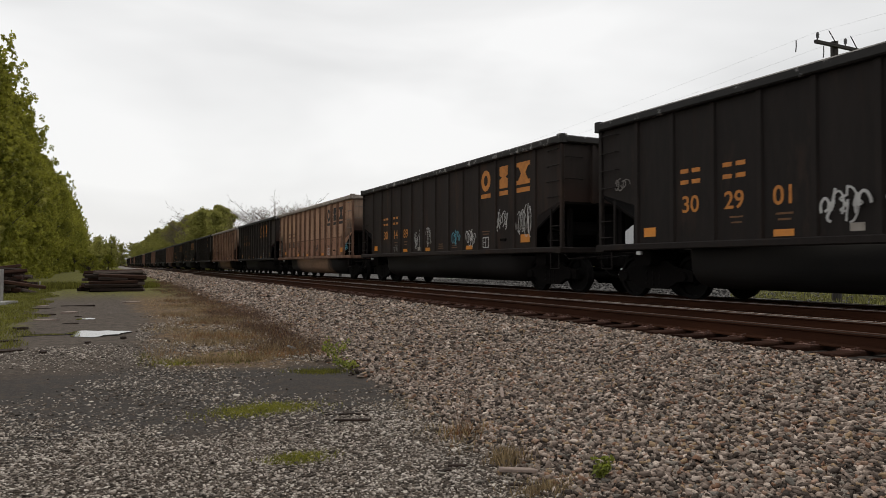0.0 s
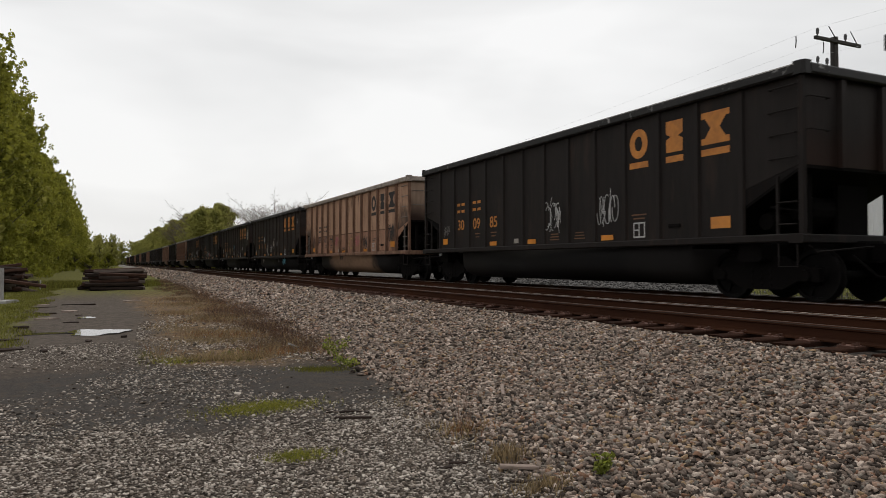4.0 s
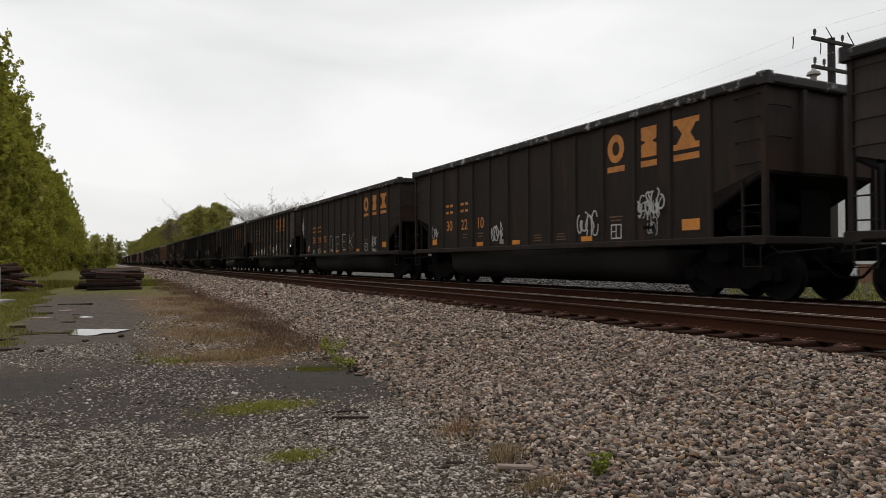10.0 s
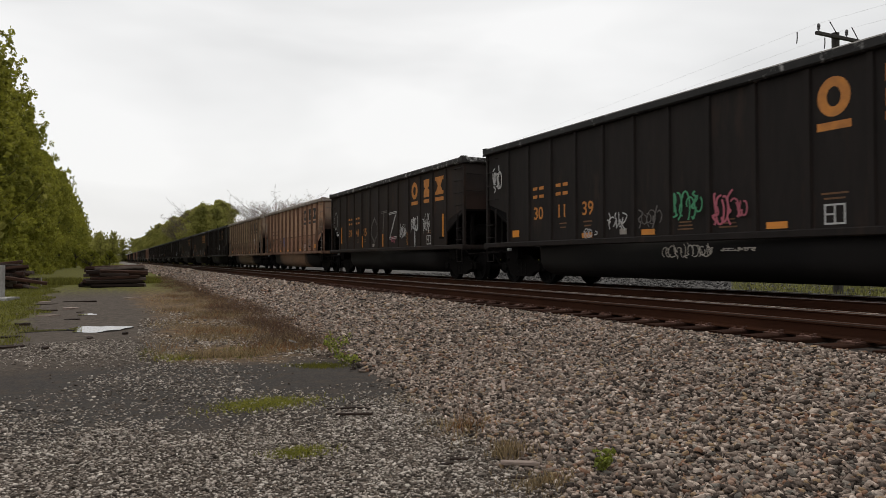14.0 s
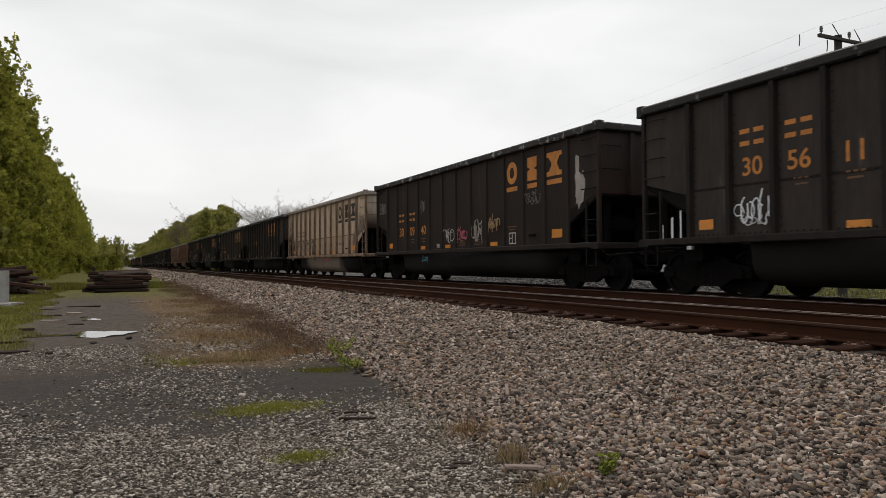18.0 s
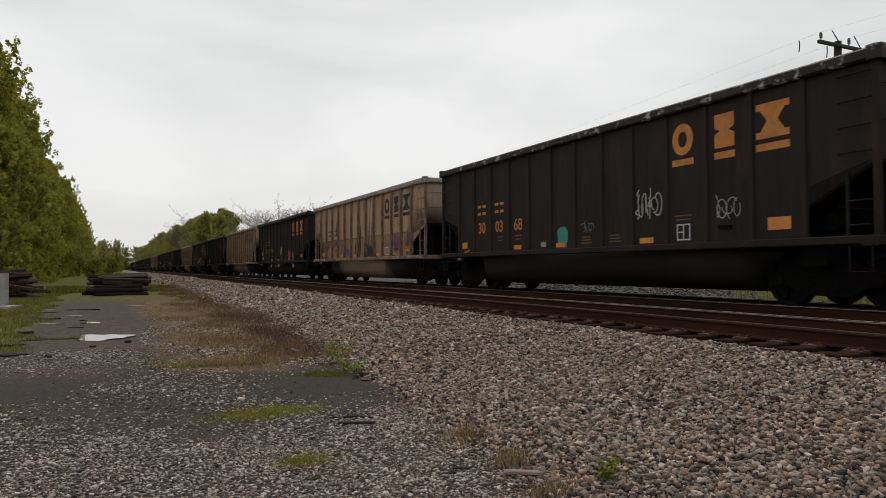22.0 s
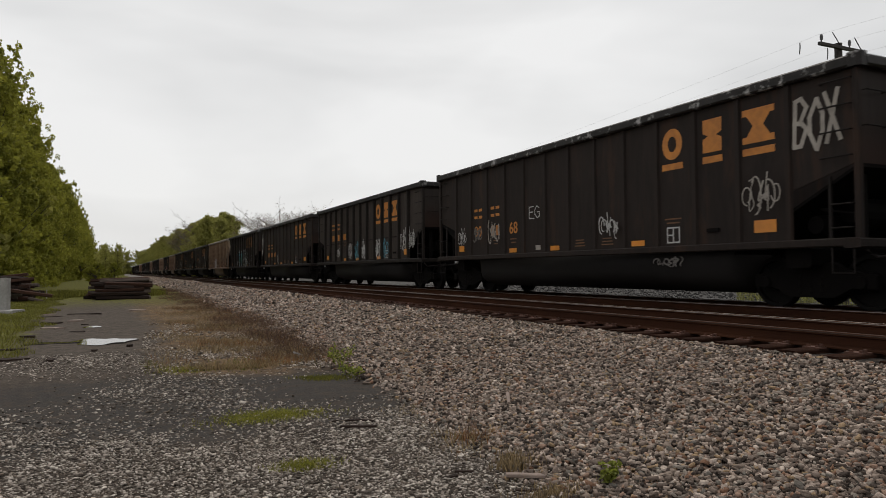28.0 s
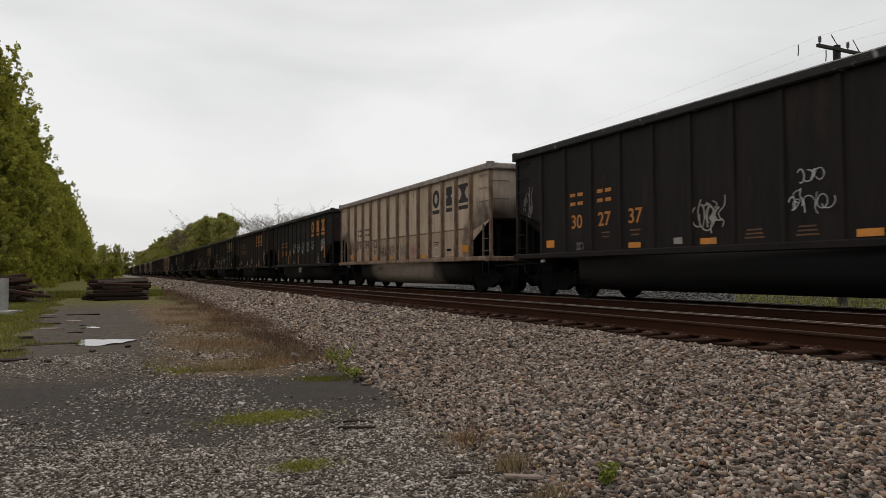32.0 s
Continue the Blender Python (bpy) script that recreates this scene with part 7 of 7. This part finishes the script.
def build_verge():
    r = np.random.default_rng(21)
    # dead brush in hazy clumps along the toe of the ballast
    n = 330
    cy = 11.6 + 52 * r.uniform(0, 1, n) ** 1.5
    cx = toe_x(cy) - 0.45 + r.normal(0, 0.46, n) * np.clip(cy / 16, 0.6, 1.3)
    for kind, share, tall, lean, wide in (("dry", 150, 0.22, 1.5, 0.0030), ("dead", 60, 0.30, 1.1, 0.0024), ("straw", 40, 0.22, 1.2, 0.004), ("ochre", 16, 0.26, 1.0, 0.004)):
        px = np.repeat(cx, share) + r.normal(0, 0.19, n * share)
        py = np.repeat(cy, share) + r.normal(0, 0.36, n * share)
        h = tall * np.repeat(r.uniform(0.3, 1.0, n) * np.clip((cy - 9.8) / 4, 0.35, 1.0), share) * r.uniform(0.15, 1.0, n * share)
        keep = px < toe_x(py) + 0.25
        me = quads_mesh("dead_brush", blades(px[keep], py[keep], h[keep], wide, lean, r), M[kind], sides=3)
        name, label = {"dry": ("dead_brush", "reddish-brown dead brush along the foot of the ballast"), "dead": ("brush_twigs", "dark purplish-brown twigs of the dead brush"), "straw": ("straw_brush", "pale dry stalks among the dead brush"), "ochre": ("orange_stalks", "orange-brown dead stalks among the brush")}[kind]
        tagged(new(name, me), label, "brush", kind="stuff")
    # straw and yellowed grass in patches between the brush and the drive
    n = 22000
    y = 10.7 + 20 * r.uniform(0, 1, n) ** 1.6
    x = toe_x(y) - 1.5 + r.normal(0, 0.62, n)
    patch = (np.sin(2.3 * x + 1.1 * y) + np.sin(1.7 * y - 2 * x) + r.normal(0, 0.5, n) > 0.0) & (x > 0.35 + 0.05 * (y - 10))
    x, y = x[patch], y[patch]
    tone = np.sin(1.3 * x + 2.1 * y) + r.normal(0, 0.5, len(x))
    for kind, on, label in (("straw", tone < 0.9, "flattened pale straw grass beside the drive"), ("ochre", tone > 0.9, "flattened orange-brown dead grass beside the drive")):
        tagged(new("straw_grass", quads_mesh("straw_grass", blades(x[on], y[on], r.uniform(0.03, 0.15, on.sum()), 0.005, 1.2, r), M[kind], sides=3)), label, "grass", kind="stuff")
    n = 1500
    x = r.uniform(0.4, 2.9, n)
    y = 11.5 - 0.12 * x + r.normal(0, 0.45, n) + 0.2 * np.sin(3 * x)
    on = np.sin(4.3 * x) + r.normal(0, 0.5, n) > 0.1
    tagged(new("edge_grass", quads_mesh("edge_grass", blades(x[on], y[on], r.uniform(0.02, 0.07, on.sum()), 0.006, 1.0, r), M["grass"], sides=3)), "short yellow-green grass along the asphalt's edge", "grass", kind="stuff")
    n = 26000
    y = 13 + 39 * r.uniform(0, 1, n)
    x = -1.0 - 0.036 * y - np.abs(r.normal(0, 1.8, n)) + 0.25 * np.sin(0.9 * y) + 0.15 * np.sin(2.3 * y)
    tagged(new("verge_grass", quads_mesh("verge_grass", blades(x, y, r.uniform(0.02, 0.10, len(x)), 0.010, 0.9, r), M["grass"], sides=3)), "green grass verge beside the drive", "grass", kind="stuff")
    n = 12000
    y = 46 + 8 * r.uniform(0, 1, n)
    x = -6 + 9 * r.uniform(0, 1, n)
    tagged(new("back_grass", quads_mesh("back_grass", blades(x, y, r.uniform(0.1, 0.4, len(x)), 0.02, 0.5, r), M["grass"], sides=3)), "green grass behind the stacked ties", "grass", kind="stuff")
    n = 14000
    x = 17.5 + 26 * r.uniform(0, 1, n)
    y = 2 + (x / 1.12 - 2) * r.uniform(0, 1, n)
    tagged(new("far_grass", quads_mesh("far_grass", blades(x, y, r.uniform(0.08, 0.32, len(x)), 0.02, 0.5, r), M["hay"], sides=3)), "tall pale green grass behind the train", "grass", kind="stuff")
    tuft("grass_tuft", 1.42, 7.05, 0.58, 0.30, 2600, 0.045, "low yellow-green grass tuft in the gravel", M["moss"], lean=1.5, width=0.005, seed=1)
    tuft("grass_tuft", 1.32, 5.28, 0.24, 0.18, 1200, 0.042, "low yellow-green grass tuft in the gravel", M["moss"], lean=1.5, width=0.005, seed=2)
    tuft("grass_tuft", 0.95, 10.9, 0.34, 0.45, 1200, 0.05, "low yellow-green grass tuft in the gravel", M["moss"], lean=1.5, width=0.005, seed=3)
    tuft("dry_weed", 2.70, 5.17, 0.22, 0.24, 90, 0.12, "dry straw weed in the ballast", M["straw"], seed=4)
    tuft("dry_weed", 2.65, 4.38, 0.18, 0.18, 260, 0.14, "dry straw weed in the ballast", M["straw"], seed=5)
    tuft("dry_weed", 2.55, 3.75, 0.25, 0.12, 300, 0.08, "dry straw weed in the ballast", M["straw"], seed=6)
    tuft("dry_weed", 2.71, 5.20, 0.14, 0.16, 26, 0.55, "thin reddish dead stalks in the ballast", M["dry"], lean=0.3, width=0.0022, seed=7)
    tuft("dry_weed", 2.72, 5.18, 0.2, 0.16, 120, 0.13, "reddish dead grass clump in the ballast", M["ochre"], lean=1.2, width=0.004, seed=9)
    n = 1500
    y = r.uniform(3.4, 7.0, n)
    x = toe_x(y) - 0.12 + r.normal(0, 0.17, n)
    on = np.sin(3.7 * y + 1.1) + r.normal(0, 0.6, n) > -0.1
    tagged(new("straw_litter", quads_mesh("straw_litter", blades(x[on], y[on], r.uniform(0.015, 0.06, on.sum()), 0.004, 1.6, r), M["straw"], sides=3)), "thin straw along the foot of the ballast", "grass", kind="stuff")
    tuft("grass_tuft", 2.66, 9.35, 0.45, 0.26, 1200, 0.05, "yellow-green grass at the edge of the ballast", M["grass"], seed=8)


build_verge()


def build_weed(x, y, h, w, n, label, seed):
    r = np.random.default_rng(seed)
    root = thing("weed", label, "weed", at=pose(x, y, float(land(x, y))))
    stem, centres = Shape(), []
    for i in range(7):
        a, ln = r.uniform(0, 6.28), r.uniform(0.5, 1.0)
        tip = (w * ln * math.cos(a), w * ln * math.sin(a), h * r.uniform(0.5, 1.0))
        stem.tube([(0, 0, -0.02), (tip[0] * 0.4, tip[1] * 0.4, tip[2] * 0.55), tip], 0.006, 4, 0.002)
        centres += [tip, (tip[0] * 0.6, tip[1] * 0.6, tip[2] * 0.7)]
    part("stem", stem, M["leaf_weed"], root)["kind"] = "stuff"
    part("foliage", quads_mesh("foliage", leaves(np.array(centres), np.full(len(centres), w * 0.35), n, 0.045, r), M["leaf_weed"]), None, root)


build_weed(2.93, 3.66, 0.13, 0.07, 7, "small bright green weed growing in the ballast", 31)
build_weed(3.12, 10.2, 0.30, 0.22, 12, "leafy yellow-green weed at the foot of the ballast", 32)
build_weed(3.08, 9.5, 0.16, 0.22, 9, "leafy yellow-green weed at the foot of the ballast", 33)


# ---- stacked ties, puddle and litter on the lot ----
def build_pile(name, cx, cy, turn, layers, length, seed, label, jumble):
    r = random.Random(seed)
    root = thing(name, label, "timber pile", "piles of old ties", at=pose(cx, cy, float(land(cx, cy)), 0, 0, turn))
    beams = [Shape().box(-length * k / 2, length * k / 2, -w, w, -h, h, cut=0.022).mesh("tie", M[m]) for k, w, h, m in ((1.0, 0.115, 0.085, "log"), (0.92, 0.10, 0.08, "log_red"), (0.55, 0.115, 0.085, "log"), (0.8, 0.09, 0.07, "log_red"), (0.95, 0.11, 0.08, "log_pale"))]
    z = 0.085
    for i, count in enumerate(layers):
        for j in range(count):
            k = r.choice((0, 0, 1, 1, 2, 3, 4, 4) if i > 1 else (0, 0, 1, 4))
            part("tie", beams[k], None, root, at=pose(r.uniform(-0.45, 0.45), (j - (count - 1) / 2) * 0.30 + r.uniform(-0.08, 0.08), z + r.uniform(-0.03, 0.05), r.uniform(-25, 25), r.uniform(-4, 4) * jumble, r.uniform(-9, 9) * jumble))
        z += 0.185
    for i in range(int(4 * (jumble - 0.5))):
        side = r.choice((-1, 1))
        part("tie", beams[r.choice((0, 1, 3, 4))], None, root, at=pose(side * r.uniform(1.0, 1.7), r.uniform(-1.5, 0.6), 0.22 + r.uniform(0, 0.3), r.uniform(-20, 20), side * r.uniform(4, 14), r.uniform(-35, 35)))


build_pile("tie_pile", 0.3, 42.0, 8, (7, 7, 6, 6, 5, 3), 2.6, 1, "pile of dark rotten railway ties on the grass", 0.6)
build_pile("tie_pile", -5.2, 42.0, -12, (8, 8, 8, 7, 6, 5, 3), 2.7, 2, "collapsed pile of dark rotten railway ties", 1.8)


def build_puddle(x, y, rx, ry, seed, label):
    r = random.Random(seed)
    pts = []
    for i in range(40):
        a = 2 * math.pi * i / 40
        k = 0.82 + 0.16 * math.sin(3 * a + seed) + 0.08 * math.sin(7 * a) + r.uniform(-0.04, 0.04)
        pts.append((x + rx * k * math.cos(a), y + ry * k * math.sin(a)))
    z = max(float(land(px, py)) for px, py in pts) + 0.008
    tagged(new("puddle", Shape().prism(pts, "z", z - 0.06, z).mesh("puddle", WATER)), label, "puddle", kind="structure")


WATER = bpy.data.materials.new("still_water")
WATER.use_nodes = True
WATER.node_tree.nodes["Principled BSDF"].inputs["Base Color"].default_value = (0.05, 0.045, 0.04, 1)
WATER.node_tree.nodes["Principled BSDF"].inputs["Roughness"].default_value = 0.03
WATER.node_tree.nodes["Principled BSDF"].inputs["IOR"].default_value = 1.33
build_puddle(-0.20, 16.1, 0.66, 0.85, 1, "shallow puddle that mirrors the white sky")
build_puddle(-1.15, 16.3, 0.55, 0.26, 2, "thin film of water on the drive")
build_puddle(-0.48, 20.7, 0.26, 0.35, 3, "shallow puddle that mirrors the white sky")


def build_litter():
    r = random.Random(8)
    board = lambda w, d, h: Shape().box(-w / 2, w / 2, -d / 2, d / 2, 0, h, cut=min(d, h) * 0.2)
    tagged(new("plank", board(0.27, 0.055, 0.025).mesh("plank", M["plank"])), "short weathered plank lying on the gravel", "plank").matrix_basis = pose(2.57, 4.12, float(land(2.57, 4.12)) + 0.02, 0, 3, -22)
    tagged(new("plank", board(0.30, 0.035, 0.02).mesh("plank", M["plank"])), "grey splintered plank lying on the ballast", "plank").matrix_basis = pose(3.63, 6.13, float(land(3.63, 6.13)) + 0.045, 0, -10, 62)
    tagged(new("plank", board(0.34, 0.045, 0.02).mesh("plank", M["log"])), "dark piece of wood on the asphalt", "plank").matrix_basis = pose(2.05, 6.15, float(land(2.05, 6.15)) + 0.006, 0, 0, -24)
    for x, y, w, turn in ((4.74, 18.6, 0.5, -60), (4.05, 13.0, 0.24, 10), (2.29, 4.49, 0.14, -24), (2.15, 4.43, 0.11, 10), (2.46, 3.90, 0.17, -30), (2.10, 6.47, 0.16, -10), (2.22, 6.40, 0.14, -50), (1.95, 6.52, 0.10, 20)):
        tagged(new("wood_chip", board(w, 0.035, 0.012).mesh("wood_chip", M["log"])), "dark chip of rotten wood lying in the gravel", "wood chip", "wood chips in the gravel").matrix_basis = pose(x, y, float(land(x, y)) + 0.004, 0, 0, turn)
    spots = ((-1.88, 26.1, 0.75, "log"), (-1.58, 23.3, 0.62, "log"), (-1.43, 20.7, 0.60, "plank"), (-0.79, 19.45, 0.42, "log"), (-0.69, 21.9, 0.20, "log"), (-0.85, 26.9, 1.15, "log"),
             (-1.74, 15.5, 0.62, "log"), (-1.52, 13.5, 0.55, "log"), (-1.0, 23.6, 0.5, "plank"), (-1.95, 27.4, 0.4, "plank"), (-1.7, 18.0, 0.35, "log"), (0.9, 29.0, 0.7, "plank"), (-0.3, 14.2, 0.13, "log"), (0.3, 14.9, 0.12, "log"), (-0.9, 13.0, 0.14, "log"))
    for x, y, w, kind in spots:
        d = r.uniform(0.08, 0.16) * (1 + 0.03 * (y - 15))
        edge = [(w / 2 * math.cos(2 * math.pi * q / 11) * r.uniform(0.7, 1.1), d * math.sin(2 * math.pi * q / 11) * r.uniform(0.4, 1.3)) for q in range(11)]
        tagged(new("scrap_wood", Shape().prism(edge, "z", -0.03, r.uniform(0.02, 0.05)).mesh("scrap_wood", M[kind])), "dark flat scrap of rotten wood lying on the drive", "scrap wood", "scraps on the drive").matrix_basis = pose(x, y, float(land(x, y)), 0, 0, r.uniform(-14, 14))
    tagged(new("paper", board(0.2, 0.14, 0.03).mesh("paper", M["concrete"])), "crumpled white paper at the edge of the brush", "litter").matrix_basis = pose(2.9, 11.9, float(land(2.9, 11.9)) + 0.02, 12, 20, 40)
    post = thing("gate_post", "short grey concrete post on a slab beside the drive", "post", at=pose(-3.56, 29.9, float(land(-3.56, 29.9)), 0, 0, -25))
    part("post_shaft", Shape().box(-0.14, 0.14, -0.12, 0.12, -0.2, 1.27, cut=0.03), M["concrete"], post)
    part("post_foot", Shape().box(-0.5, 0.5, -0.4, 0.4, -0.1, 0.10, cut=0.03), M["concrete"], post)
    stake = thing("marker_stake", "thin white marker stake in the grass", "stake", at=pose(-3.3, 44.0, float(land(-3.3, 44.0))))
    part("stake", Shape().box(-0.03, 0.03, -0.03, 0.03, -0.2, 0.5, cut=0.008), M["concrete"], stake)


build_litter()


# ---- what moves ----
SPEED, START = 18.984, 29.45     # metres a second; where the front end of car 2 stands at the start
# seconds and metres by which the train runs ahead of an even pace
LEAD = [(0, 0.03), (0.5, 0.06), (1, -0.4), (1.5, -0.37), (2, -0.23), (2.5, -0.13), (3, -0.22), (3.5, 0.05), (5.5, 0.58), (6, 0.64), (6.5, -0.01), (7, 0.12), (7.5, 0.17), (8, 0.22),
        (8.5, 0.34), (9, -0.39), (9.5, -0.09), (10, -0.04), (10.5, 0.15), (11, 0.18), (11.5, -0.3), (12, -0.31), (12.5, -0.23), (13, 0.18), (13.5, 0.37), (14, 0.6), (14.5, 0.0), (16.5, 0.3),
        (17, -0.15), (17.5, -0.08), (18, 0.07), (18.5, 0.07), (19, 0.26), (19.5, -0.3), (20, -0.09), (20.5, -0.0), (21, 0.08), (21.5, 0.22), (22, -0.33), (22.5, -0.1), (23, -0.01), (23.5, 0.12),
        (24, 0.13), (24.5, 0.3), (25, -0.23), (25.5, -0.17), (27.5, -0.37), (28, -0.2), (28.5, -0.12), (29, 0.02), (29.5, 0.13), (30, -0.22), (30.5, -0.12), (31, 0.08), (31.5, 0.18), (32, 0.4)]


def motions():
    front = {2: START}
    for k in range(2, min(CARS), -1):
        front[k - 1] = front[k] - LENGTH[k]
    for k in range(3, max(CARS) + 1):
        front[k] = front[k - 1] + LENGTH[k]
    for k, ob in CARS.items():
        middle = front[k] - LENGTH[k] / 2 + OVERHANG
        walk(ob, [(t, pose(FAR_X, middle + SPEED * t + lead, RAIL_Z)) for t, lead in LEAD])
    first = WHEELS[0]
    turn = math.degrees(SPEED / FPS / WHEEL_R)
    walk(first, [(i / FPS, pose(0, 0, 0, -turn * i)) for i in range(32 * FPS + 1)])
    for w in WHEELS[1:]:
        w.rotation_mode = "QUATERNION"
        keys = w.animation_data or w.animation_data_create()
        keys.action = first.animation_data.action
        keys.action_slot = first.animation_data.action_slot


motions()
